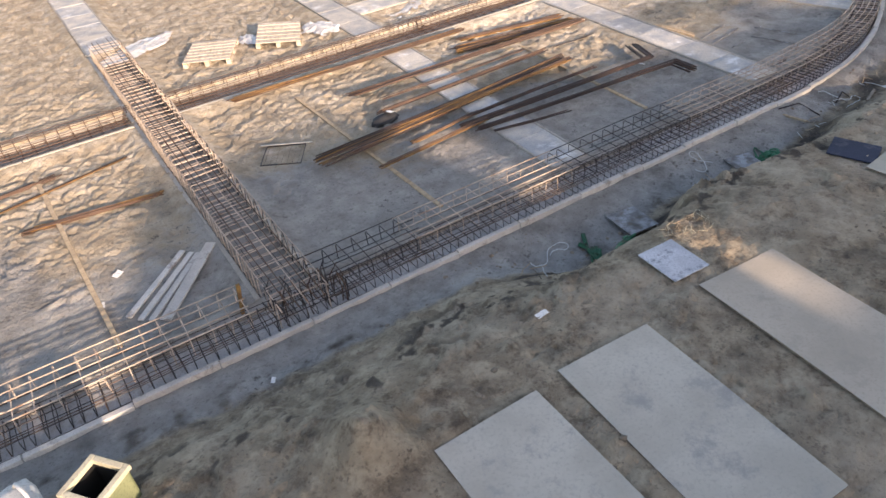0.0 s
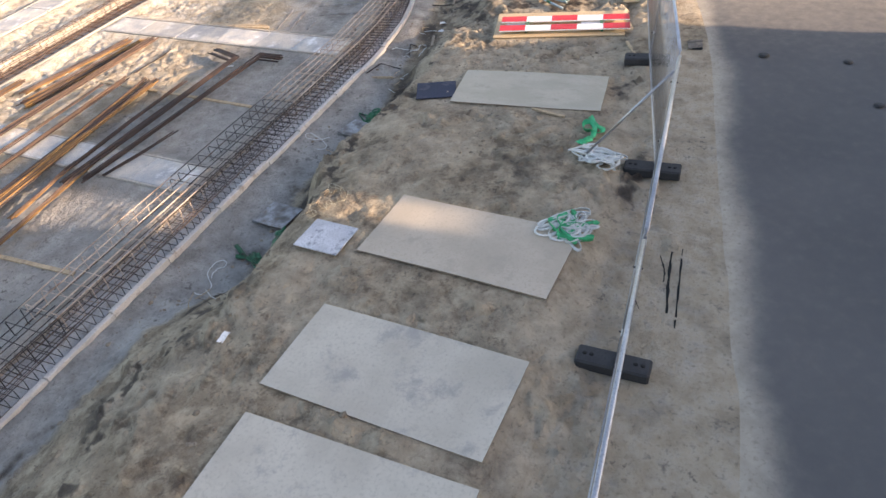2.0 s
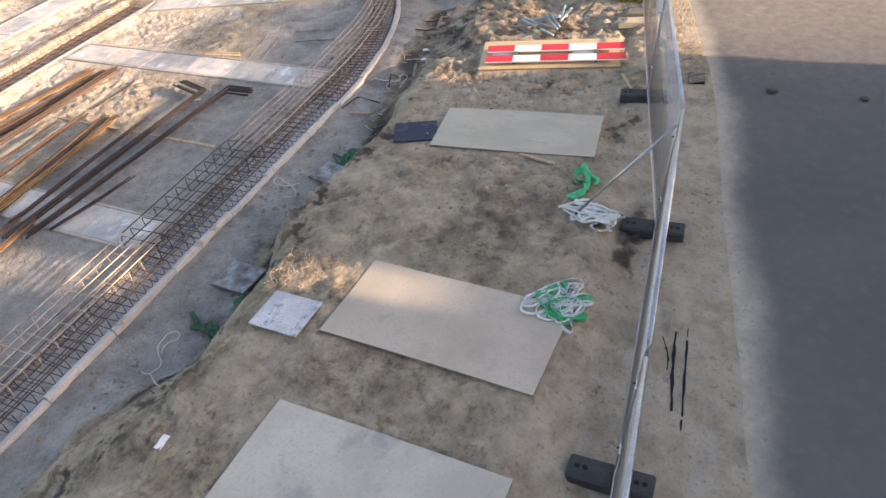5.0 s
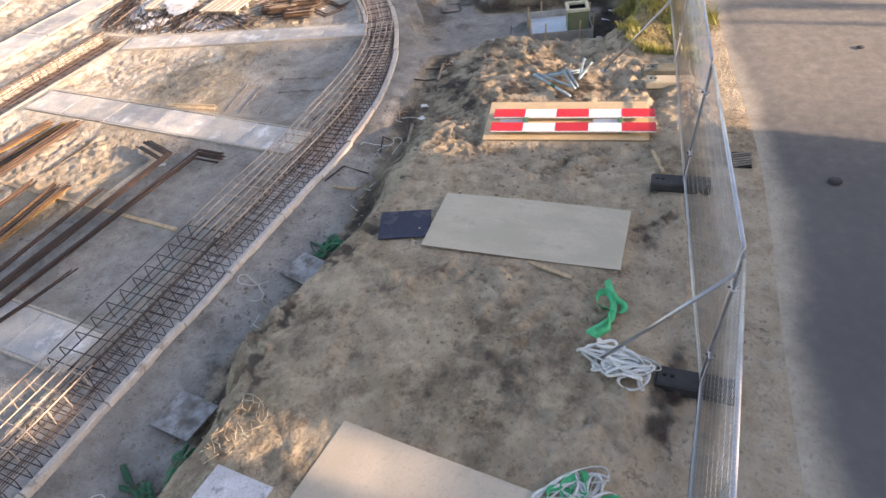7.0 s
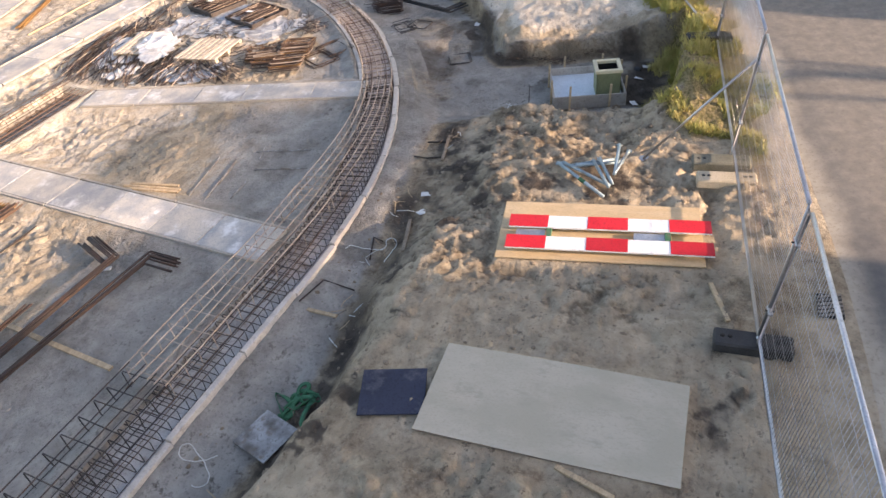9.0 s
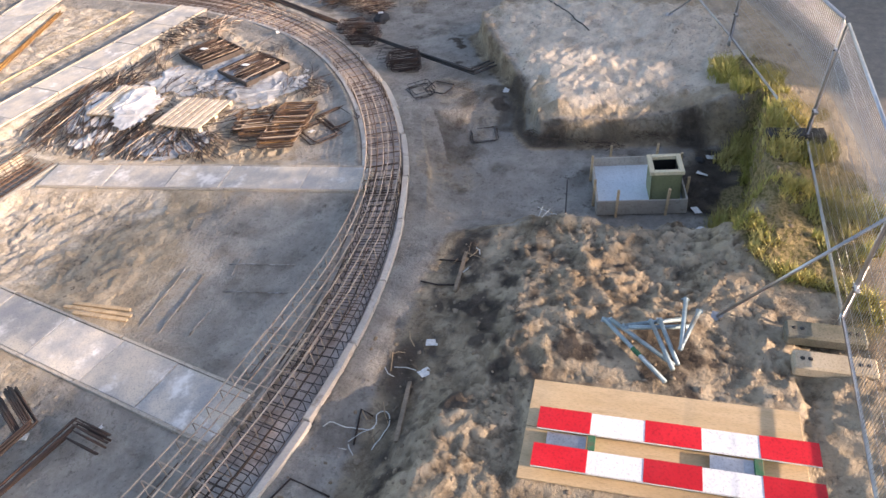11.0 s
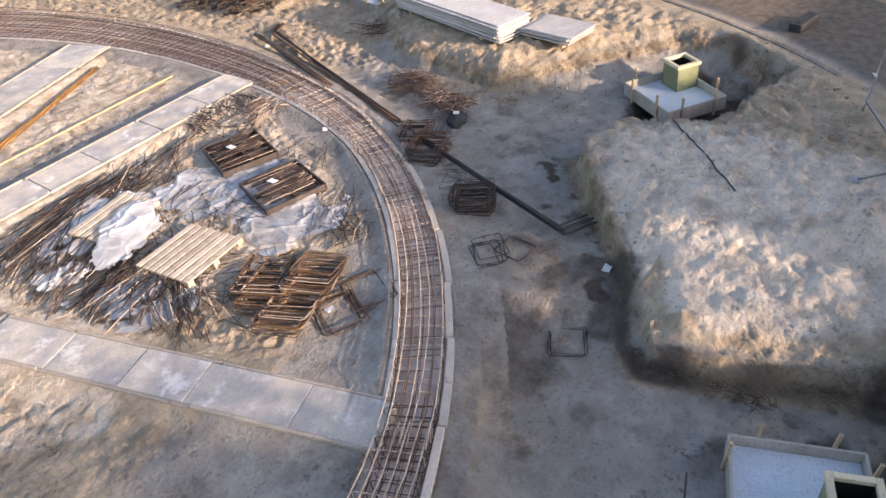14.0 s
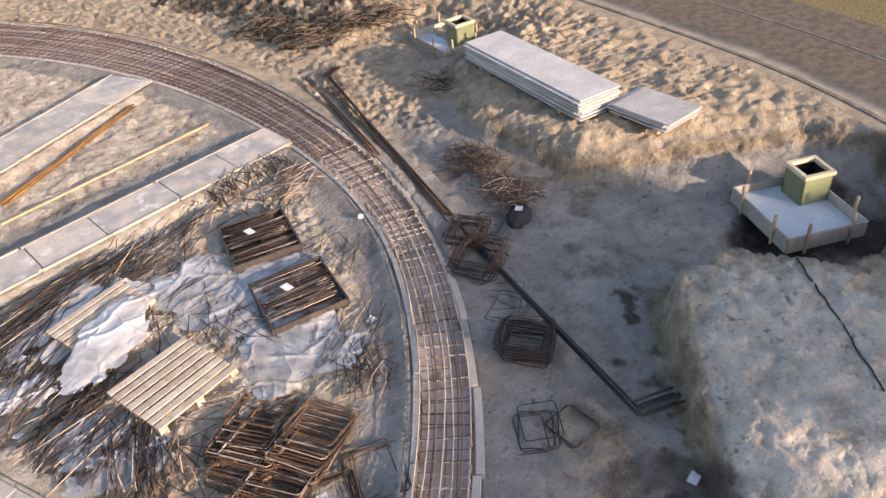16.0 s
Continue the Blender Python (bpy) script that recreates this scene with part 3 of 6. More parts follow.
    pale, grey = pale * (1 - slab_shadow), np.maximum(grey, 0.95 * slab_shadow)
    soil = soil * (1 - 0.7 * pale)
    damp_shade = damp_shade * (1 - 0.8 * spoil)
    n3 = value_noise(x, y, 4.1, 13) + 0.6 * value_noise(x, y, 9.7, 14) + 0.4 * value_noise(x, y, 17.0, 15)
    damp_shade = np.maximum(damp_shade, (0.72 + 0.4 * n3) * np.exp(-((x - 8.15) / 0.8) ** 2 - ((y - 1.05) / 0.22) ** 2))
    damp_shade = np.maximum(damp_shade, (0.5 + 0.6 * n3) * np.exp(-((x - 11.0) / 0.9) ** 2 - ((y - 1.75) / 0.4) ** 2))
    # Shade over the flat ground by the steel struts, painted as dark soil.
    damp_shade = np.maximum(damp_shade, (0.72 + 0.3 * n3) * smooth01(-0.1, 0.35, poly_in(x, y, [(13.45, 4.7), (14.0, 4.75), (14.75, 4.0), (14.8, 3.4), (14.2, 3.1), (13.6, 3.2)]) + 0.2 * n3))
    damp_shade = np.maximum(damp_shade, 0.75 * smooth01(0.15, 0.9, n3 + 0.5 * n2) * np.exp(-((y - 5.25 + 0.25 * n1) / 0.55) ** 2) * (x < 11))
    damp_shade = np.maximum(damp_shade, (0.70 + 0.5 * n3) * smooth01(19.2, 20.4, y + 0.6 * n1) * smooth01(23.6, 24.6, x + 0.5 * n2) * (ins < -0.8))
    damp_shade = np.maximum(damp_shade, (0.55 + 0.4 * n3) * np.exp(-((up - 0.05) / 0.4) ** 2) * smooth01(14.6, 15.6, x) * (1 - smooth01(16.8, 17.4, x)) * smooth01(4.8, 5.4, y))
    damp_shade = np.maximum(damp_shade, (0.8 + 0.4 * n3) * np.exp(-((up + 0.16 + 0.12 * n2) / 0.17) ** 2) * smooth01(3.0, 5.0, x) * (1 - smooth01(10.5, 12.0, x)) * (y > 3))
    damp_shade = np.maximum(damp_shade, (0.34 + 0.35 * n3) * np.exp(-((x - 8.1) / 0.9) ** 2 - ((y - 2.6) / 0.7) ** 2))
    damp_shade = np.maximum(damp_shade, (0.36 + 0.25 * n3) * (1 - smooth01(2.0, 4.5, x)) * smooth01(0.1, 0.4, -ins) * (1 - smooth01(-0.3, 0.3, up)))
    damp_shade = np.maximum(damp_shade, (0.42 + 0.55 * n3) * np.exp(-((up + 0.45) / 0.45) ** 2) * smooth01(18.9, 19.5, x) * (1 - smooth01(21.6, 22.6, x)) * (y > 6.5))
    # The bank's slope faces away from the sun; its shade is painted dark here.
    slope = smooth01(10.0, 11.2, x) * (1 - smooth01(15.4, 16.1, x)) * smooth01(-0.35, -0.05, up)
    damp_shade = np.maximum(damp_shade, (0.50 + 0.35 * n3) * slope * (1 - smooth01(0.2, 0.6, up + 0.25 * n2 - 0.75 * smooth01(12.4, 13.4, x))))
    damp_shade = np.maximum(damp_shade, (0.42 + 0.40 * n3) * slope * smooth01(12.5, 13.0, x + 0.2 * n2) * (1 - smooth01(13.6, 14.3, x + 0.3 * n2)) * smooth01(3.9, 4.5, y))
    # Dark patch at the bank's foot beside the pit.
    damp_shade = np.maximum(damp_shade, (0.85 + 0.3 * n3) * np.exp(-(((x - 15.5) / 0.55) ** 4 + ((y - 6.5 + 0.15 * n2) / 0.42) ** 4)))
    past = ins - inner_side(ring_run(x, y))
    strip_in = (past > 0) * (1 - smooth01(0.42, 0.77, past + 0.12 * n2)) * smooth01(15.6, 16.6, x)
    grey = np.maximum(grey, strip_in)
    soil, damp_shade = soil * (1 - strip_in), damp_shade * (1 - strip_in)
    # Light on lump tops and shade in hollows, painted from height minus its blur.
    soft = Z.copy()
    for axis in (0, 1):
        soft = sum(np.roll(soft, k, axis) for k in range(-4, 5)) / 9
    crest_light = np.clip((Z - soft) / 0.022, -1, 1).ravel() * (up > 0.1) * (x > 1) * (x < 17.5) * (y < 7.5)
    soil = soil - (0.10 + 0.28 * smooth01(10.8, 12.0, x)) * crest_light
    damp_shade = np.maximum(damp_shade, 0.38 * np.clip(-crest_light, 0, 1) * smooth01(10.8, 12.0, x))
    for key, arr in (("soil", soil), ("grey", grey), ("damp_shade", damp_shade), ("turf", turf), ("pale", pale)):
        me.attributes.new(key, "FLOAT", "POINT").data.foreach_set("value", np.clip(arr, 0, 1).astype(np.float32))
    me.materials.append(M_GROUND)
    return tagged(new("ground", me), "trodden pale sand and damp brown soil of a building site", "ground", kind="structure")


build_ground()


def build_road():
    v, f, sandy, browned = [], [], [], []
    offs = [0, 0.06, 0.12, 0.2, 0.28, 0.36, 0.44, 0.52, 0.6, 0.7, 0.8, 0.9, 1.0, 1.1, 1.25, 2.0, 3.5, 4.3]
    n = len(offs)
    line = [ROAD_EDGE[k // 3].lerp(ROAD_EDGE[min(len(ROAD_EDGE) - 1, k // 3 + 1)], k % 3 / 3) for k in range(3 * len(ROAD_EDGE) - 2)]
    for i, p in enumerate(line):
        a, b = line[max(0, i - 3)], line[min(len(line) - 1, i + 3)]
        d = (b - a).normalized()
        right = Vector((d.y, -d.x))
        far = min(1, max(0, (p.y - 3.5) / 4.0))
        for o in offs:
            q = p + right * o * (1 - 0.36 * far)
            v.append((q.x, q.y, -0.016 + 0.028 * float(smooth01(0.0, 0.7, o)) - (0.01 if o == 0 else 0)))
            # The brown tone grows with distance along the road.
            browned.append(far * float(smooth01(0.25, 0.8, o)))
            # Swept sand at the edge; past x 11.5 it also brightens the sunlit stretch.
            sandy.append(max(0.03 * far, 0.34 * float(smooth01(11.5, 15.0, p.x)) * (1 - far), 0.97 * (1 - smooth01(0.0, 0.62, o + 0.06 * math.sin(0.31 * i) + 0.03 * math.sin(0.83 * i)))))
    for i in range(len(line) - 1):
        for k in range(n - 1):
            f.append((i * n + k, i * n + k + 1, (i + 1) * n + k + 1, (i + 1) * n + k)[::-1])
    ob = raw("road", v, f, M_ROAD)
    ob.data.attributes.new("sandy", "FLOAT", "POINT").data.foreach_set("value", sandy)
    ob.data.attributes.new("far_brown", "FLOAT", "POINT").data.foreach_set("value", browned)
    return tagged(ob, "dark asphalt road with sand swept along its edge", "road", kind="structure")


build_road()


# ---- unseen houses and trees, added across the road to shade the site ----
M_BRICKW = surf("house_brick", (0.30, 0.17, 0.12), (0.38, 0.23, 0.16), 3, 30, 0.85, 0.3, stain=(0.24, 0.15, 0.11))
M_TILE = surf("roof_tile", (0.16, 0.09, 0.07), (0.24, 0.13, 0.10), 3, 30, 0.75, 0.3)
M_BARK = surf("bark", (0.10, 0.08, 0.06), (0.22, 0.17, 0.12), 4, 40, 0.9, 0.5)
M_LEAF = surf("leaf", (0.05, 0.08, 0.02), (0.10, 0.11, 0.03), 2, 30, 0.6, 0.1, vary=0.3)
M_GLASS = surf("window_glass", (0.03, 0.035, 0.04), (0.05, 0.055, 0.06), 2, 30, 0.08, 0.0)
M_CREAM = surf("cream_frame", (0.52, 0.47, 0.33), (0.60, 0.55, 0.40), 3, 40, 0.6, 0.1)
YH = -12.0


def house(x0, x1, ridge, eave, hip0, hip1, deep=4.2):
    """An unseen house added as a sun blocker; its ridge runs along x at YH, with plain or hipped ends."""
    h = thing("house", 0, 0, 0, label="unseen brick house added across the road to shade the site", category="house")
    part("wall", boxm((x1 - x0, 2 * deep - 0.5, eave), ((x0 + x1) / 2, YH, eave / 2)), M_BRICKW, h)
    bm = bmesh.new()
    y0, y1 = YH - deep, YH + deep
    q = [bm.verts.new(p) for p in ((x0 - 0.2, y0, eave), (x1 + 0.2, y0, eave), (x1 + 0.2, y1, eave), (x0 - 0.2, y1, eave), (x0 + hip0, YH, ridge), (x1 - hip1, YH, ridge))]
    for f in ((0, 1, 5, 4), (2, 3, 4, 5), (3, 0, 4), (1, 2, 5), (3, 2, 1, 0)):
        bm.faces.new([q[i] for i in f])
    part("roof", bm, M_TILE, h, "tiled pitched roof")
    n = int((x1 - x0) / 2.2)
    for i in range(n):
        wx = x0 + (i + 0.5) * (x1 - x0) / n
        w = part("window", boxm((1.1, 0.12, 1.1), (wx, y1 - 0.22, 1.45)), M_GLASS, h)
        part("sill", boxm((1.3, 0.2, 0.06), (wx, y1 - 0.18, 0.87)), M_CONC, w)
    return h


house(-24.0, 0.9, 4.62, 2.56, 2.5, 0.0)
house(1.0, 7.2, 5.85, 3.37, 2.3, 0.0)
# Low narrow block that leaves a gap for the sun patch on one sheet.
house(7.22, 8.3, 4.08, 2.70, 0.0, 0.0)
house(8.45, 14.05, 5.76, 2.4, 0.0, 3.0)
house(21.1, 26.2, 6.0, 2.43, 2.8, 0.0)
house(26.25, 34.0, 5.19, 2.97, 0.0, 0.4)


def tree(x, y, trunk_top, crown, seed, off=0.0, deep=1.2, leaf=0.13):
    """An unseen tree added as a sun blocker: a tapered trunk with limbs, and a crown of many small leaf clumps. crown:
    centre height, half length, half height.
    """
    rng = random.Random(seed)
    t = thing("shade_tree", x, y, 0, label="unseen tree with a loose green crown, added to shade the site", category="tree")
    v, f = [], []
    cz, hx, hz = crown
    for k in range(9):
        a = k * 2.4
        top = Vector((off + hx * 0.75 * math.cos(a), 0.9 * math.sin(a), cz + hz * rng.uniform(-0.5, 0.6)))
        mid = Vector((top.x * 0.45, top.y * 0.4, trunk_top + (top.z - trunk_top) * 0.45))
        tube(v, f, [(0, 0, trunk_top - 0.6), mid, top], 0.035, 5)
    for i in range(5):
        tube(v, f, [(0.03 * math.sin(i), 0, trunk_top * i / 5), (0.03 * math.sin(i + 1), 0, trunk_top * (i + 1) / 5)], 0.085 - 0.008 * i, 8)
    raw("trunk", v, f, M_BARK, t)
    v, f = [], []
    for k in range(5200):
        while True:
            p = Vector((rng.uniform(-1, 1), rng.uniform(-1, 1), rng.uniform(-1, 1)))
            if p.length < 1 and (value_noise(np.array([p.x * hx]), np.array([p.z * hz + p.y]), 1.1, seed)[0] > -0.62):
                break
        c = Vector((off + p.x * hx, p.y * deep, cz + p.z * hz))
        d = Vector((rng.uniform(-1, 1), rng.uniform(-1, 1), rng.uniform(-1, 1))).normalized()
        e = d.orthogonal().normalized()
        w = leaf
        b0 = len(v)
        v += [c - d * w, c + e * w * 0.6, c + d * w, c - e * w * 0.6]
        f.append((b0, b0 + 1, b0 + 2, b0 + 3))
    raw("crown", v, f, M_LEAF, t, smooth=False)


# Crowns sized and placed to throw shade bands on field, path and mound.
tree(19.0, -12.0, 4.1, (4.80, 3.5, 0.46), 3, -2.4, 0.25, 0.08)
tree(18.3, -11.9, 5.2, (5.68, 2.3, 0.13), 6, -2.2, 0.15, 0.06)
tree(12.2, -12.0, 4.1, (4.84, 3.0, 0.46), 7, 0.1, 0.25, 0.09)
tree(19.05, -11.0, 3.2, (4.30, 1.35, 0.58), 5, 0.25)
tree(22.0, -12.6, 4.5, (5.26, 1.3, 0.26), 4, -0.75, 0.3, 0.1)
tree(23.2, -12.5, 4.9, (5.62, 0.9, 0.42), 8, -0.4, 0.3)


# ---- foundation: beds, boards, cast strips ----
def oriented(a, b, w, off=0.0):
    a, b = Vector(a), Vector(b)
    d = (b - a).normalized()
    n = Vector((-d.y, d.x))
    a, b = a + n * off, b + n * off
    n = n * w / 2
    return [tuple(a - n), tuple(b - n), tuple(b + n), tuple(a + n)]


def prism(bm, pts, z0, z1, bevel=0.0):
    lo = [bm.verts.new((x, y, z0)) for x, y in pts]
    hi = [bm.verts.new((x, y, z1)) for x, y in pts]
    n = len(pts)
    bm.faces.new(lo[::-1])
    top = bm.faces.new(hi)
    for i in range(n):
        bm.faces.new((lo[i], lo[(i + 1) % n], hi[(i + 1) % n], hi[i]))
    if bevel:
        bmesh.ops.bevel(bm, geom=list(top.edges), offset=bevel, segments=1, affect="EDGES")
    return bm


M_BED = surf("blinding_concrete", (0.40, 0.335, 0.30), (0.55, 0.495, 0.465), 2.2, 40, 0.9, 0.45, stain=(0.25, 0.175, 0.13), stain_scale=3.5)
M_BED2 = surf("muddy_blinding", (0.25, 0.225, 0.195), (0.38, 0.35, 0.315), 2.2, 40, 0.9, 0.45, stain=(0.20, 0.155, 0.12), stain_scale=3.5)
M_BED3 = surf("grey_blinding", (0.36, 0.35, 0.335), (0.50, 0.49, 0.475), 2.2, 40, 0.9, 0.45, stain=(0.27, 0.235, 0.20), stain_scale=3.5)
RING_S0, RING_S1 = -18.0, 33.0


def ring_strip(name, in0, in1, z0, z1, step, material, parent, gap=0.0, wob=0.0, until=-99.0, first=None):
    """Pieces along the ring between two insets."""
    rng = random.Random(int(in0 * 1000) + 5)
    s = RING_S0
    while s < RING_S1:
        length = step * rng.uniform(0.85, 1.15) if gap else step
        bm = bmesh.new()
        k = 1 if s + length < 0 else 4
        ss = [s + gap + (length - 2 * gap) * i / k for i in range(k + 1)]
        o = rng.uniform(-wob, wob)
        dz = rng.uniform(-wob, wob)
        side0, side1 = (outset if in0 < 0.3 else lambda q: inner_side(q) - RING_W), (outset if in1 < 0.3 else lambda q: inner_side(q) - RING_W)
        pts = [tuple(ring(q, in0 + o + side0(q))) for q in ss] + [tuple(ring(q, in1 + o + side1(q))) for q in ss[::-1]]
        prism(bm, pts, z0, z1 + dz, 0.008 if gap else 0)
        part(name, bm, first if s < until else material, parent)
        s += length


ring_footing = thing("ring_footing", label="curved ring footing trench with pale formwork boards", category="footing", kind="structure")
ring_strip("blinding", 0.06, RING_W - 0.03, -0.8, -0.455, 3.0, M_BED, ring_footing, until=-0.5, first=M_BED3)
ring_strip("outer_board", 0.01, 0.095, -0.8, -0.385, 1.15, M_CURB, ring_footing, 0.007, 0.018)
ring_strip("inner_board", RING_W - 0.05, RING_W + 0.02, -0.8, -0.375, 1.25, M_CURB, ring_footing, 0.006, 0.008, 4.6, M_BED2)

for a, b, w in CAST:
    st = thing("strip_footing", label="cast concrete strip footing between pale boards, level with the sand", category="footing", kind="structure")
    A, B = Vector(a), Vector(b)
    n = max(3, round((B - A).length / 1.15))
    rng = random.Random(int(a[0] * 10))
    cuts = [0] + [(i + rng.uniform(-0.12, 0.12)) / n for i in range(1, n)] + [1]
    for i in range(n):
        p, q = A.lerp(B, cuts[i] + 0.0006), A.lerp(B, cuts[i + 1] - 0.0006)
        part("slab", prism(bmesh.new(), oriented(p, q, w - 0.09), -0.8, -0.31 + rng.uniform(-0.006, 0.006), 0.008), M_CONC, st)
    for side in (-1, 1):
        for i in range(0, n, 2):
            p, q = A.lerp(B, i / n), A.lerp(B, min(1, (i + 2) / n - 0.003))
            part("board", prism(bmesh.new(), oriented(p, q, 0.04, side * (w / 2 - 0.02)), -0.8, -0.300 + rng.uniform(-0.012, 0.008), 0.006), M_FORM, st)

for a, b, w in CAGED:
    st = thing("strip_trench", label="footing trench with pale boards, ready for concrete", category="footing", kind="structure")
    part("blinding", prism(bmesh.new(), oriented(a, b, w - 0.1), -0.85, -0.52), M_BED2, st)
    A, B = Vector(a), Vector(b)
    n = max(3, round((B - A).length / 2.2))
    for side in (-1, 1):
        for i in range(n):
            p, q = A.lerp(B, i / n), A.lerp(B, (i + 1) / n - 0.002)
            part("board", prism(bmesh.new(), oriented(p, q, 0.07, side * (w / 2 - 0.02)), -0.8, -0.33 - (0.08 if side > 0 and w > 0.9 else 0) + 0.01 * math.sin(i * 5), 0.006), M_FORM, st)


# ---- rebar cages ----
def stirrup_mesh(w, h, r, material, key):
    v, f = [], []
    c = 0.03
    pts = [(-w / 2 + c, 0, 0), (w / 2 - c, 0, 0), (w / 2, 0, c), (w / 2, 0, h - c), (w / 2 - c, 0, h), (-w / 2 + c, 0, h), (-w / 2, 0, h - c), (-w / 2, 0, c)]
    tube(v, f, pts, r, 4, True)
    me = bpy.data.meshes.new(key)
    me.from_pydata(v, [], f)
    me.materials.append(material)
    return me


def cage(line, s0, s1, in0, in1, z0, z1, n_top, top_mat, low_mat, pitch=0.22, lace=True, r=0.008, label="", over=0.0, seed=1, tie=None, bar=1.35, tie_r=None):
    """A rebar cage along a line of the plan. in0, in1 and z1 may be functions of s."""
    rng = random.Random(seed)
    fn = lambda q: q if callable(q) else (lambda s: q)
    i0, i1, zt = fn(in0), fn(in1), fn(z1)
    g = thing("rebar_cage", label=label or "tied steel rebar cage lying in the footing trench", category="rebar cage", group="rebar cages of the footings")
    n = max(2, int((s1 - s0) / 0.5))
    ss = [s0 + (s1 - s0) * i / n for i in range(n + 1)]
    for level, count, mat_ in ((1, n_top, top_mat), (0, max(3, n_top - 2), low_mat)):
        for k in range(count):
            fr = k / (count - 1)
            ph, amp = rng.uniform(0, 6), rng.uniform(0.004, 0.014)
            e0, e1 = rng.uniform(0, over), rng.uniform(0, over)
            pts = []
            for i, s in enumerate(ss):
                q = s - e0 if i == 0 else s + e1 if i == n else s
                p = line(q, i0(s) + (i1(s) - i0(s)) * fr + amp * math.sin(1.7 * s + ph))
                pts.append((p.x, p.y, (zt(s) + 0.012 if level else z0 + 0.01) + 0.5 * amp * math.sin(2.3 * s + ph)))
            rod("bar", pts, r * (bar if level else 0.67 * bar), mat_[k % len(mat_)] if isinstance(mat_, list) else mat_, g, 5)
    w_ref = i1((s0 + s1) / 2) - i0((s0 + s1) / 2)
    h_ref = zt((s0 + s1) / 2) - z0
    me = stirrup_mesh(w_ref, h_ref, tie_r or r * 1.15, tie or low_mat, "stirrup")
    loose = line is ring and s0 > 4.9
    dull = stirrup_mesh(w_ref, h_ref, r * 1.0, low_mat, "stirrup") if loose else me
    s = s0 + 0.05
    while s < s1:
        p, q = line(s, i0(s)), line(s, i1(s))
        o = new("stirrup", dull if rng.random() < 0.45 else me)
        m = (p + q) / 2
        d = q - p
        o.parent = g
        o.matrix_basis = pose(m.x, m.y, z0, rng.uniform(-4, 4), 0, math.degrees(math.atan2(d.y, d.x)) + rng.uniform(-2.5, 2.5) * (2 if loose else 1)) @ Matrix.Diagonal((d.length / w_ref, 1, (zt(s) - z0) / h_ref, 1))
        s += pitch * (rng.uniform(0.7, 1.25) if loose else rng.uniform(0.9, 1.1))
    if lace:
        for fr in (1,):
            pts = []
            s, k = s0, 0
            while s < s1:
                p = line(s, i0(s) + (i1(s) - i0(s)) * fr)
                pts.append((p.x, p.y, (z0 + 0.01) if k % 2 else zt(s)))
                s += 0.19
                k += 1
            rod("lacing_bar", pts, r * 0.75, low_mat, g, 4)
    return g


# the low dark lattice in the outer half of the trench, and the taller cages that stand over its inner half
def up0(s):
    k = min(1, max(0, (s - 0.5) / 5.0))
    return 0.36 - 0.24 * k * k * (3 - 2 * k)


def up1(s):
    k = min(1, max(0, (s - 0.5) / 5.0))
    return 1.02 - 0.36 * k * k * (3 - 2 * k)


def uptop(s):
    k = min(1, max(0, (s - 2.0) / 6.0))
    return -0.13 - 0.13 * k


for i, (a, b) in enumerate(((-17.5, -9.0), (-9.0, -0.3), (-0.3, 5.6))):
    cage(ring, a, b, 0.13, 0.60, -0.44, -0.26, 5, M_STEEL, M_RUST, 0.135, False, 0.0065, "dark steel lattice cage in the outer half of the ring trench", 0.2, 20 + i, M_STEEL, bar=1.0, tie_r=0.0058)
DARK, TAN = (M_STEEL, M_STEEL), (M_TANBAR, M_RUST)
for i, (a, b, (mt, ml), n) in enumerate(((-17.0, -13.1, TAN, 5), (-13.05, -10.2, TAN, 5), (-9.2, -7.55, DARK, 4), (-7.7, -4.75, TAN, 5), (-4.85, -2.1, DARK, 4), (-2.2, 1.6, TAN, 6), (1.4, 5.2, TAN, 6))):
    cage(ring, a, b, up0, up1, -0.40, uptop, n, mt, M_STEEL if mt is M_STEEL else M_RUST, 0.24 if mt is M_STEEL else 0.25, False, 0.0095,
         "dark steel rebar cage standing over the ring trench" if mt is M_STEEL else "rebar cage with pale rusty top bars over the ring trench", 0.1, 40 + i, tie=None if mt is M_STEEL else M_TANBAR, bar=0.9 if mt is M_STEEL else 1.05, tie_r=0.0078)
for i, (a, b) in enumerate(((5.0, 10.1), (10.0, 15.2))):
    cage(ring, a, b, lambda q: up0(q) + outset(q), lambda q: up1(q) + inner_side(q) - RING_W, -0.44, uptop, 7, [M_TANBAR, M_RUST, M_TANBAR], M_RUST, 0.19, False, 0.0068, "rusty brown rebar cage filling the curved ring trench", 0.25, 60 + i, M_TANBAR, bar=1.2, tie_r=0.0066)
for i, (a, b) in enumerate(((15.1, 21.0), (20.9, 27.0), (26.9, 32.5))):
    cage(ring, a, b, lambda q: up0(q) + outset(q), lambda q: up1(q) + inner_side(q) - RING_W, -0.44, uptop, 13, [M_RUST, M_TANBAR, M_RUST], M_RUST, 0.24, False, 0.0066, "rusty brown rebar cage with many thin bars in the ring trench", 0.25, 63 + i, M_RUST, bar=1.2, tie_r=0.006)

cross = lambda s, inset: Vector((1.47 + inset, s))
along = lambda s, inset: Vector((s, 14.22 + inset))
for i, (a, b) in enumerate(((6.95, 12.4), (12.3, 18.8))):
    cage(cross, a, b, 0.04, 0.74, -0.47, -0.04, 7, [M_TANBAR, M_RUST, M_RUST], M_STEEL, 0.21, True, 0.008, "brown rebar cage along the cross trench, tied with pale stirrups", 0.2, 80 + i, M_TANBAR, bar=1.0)
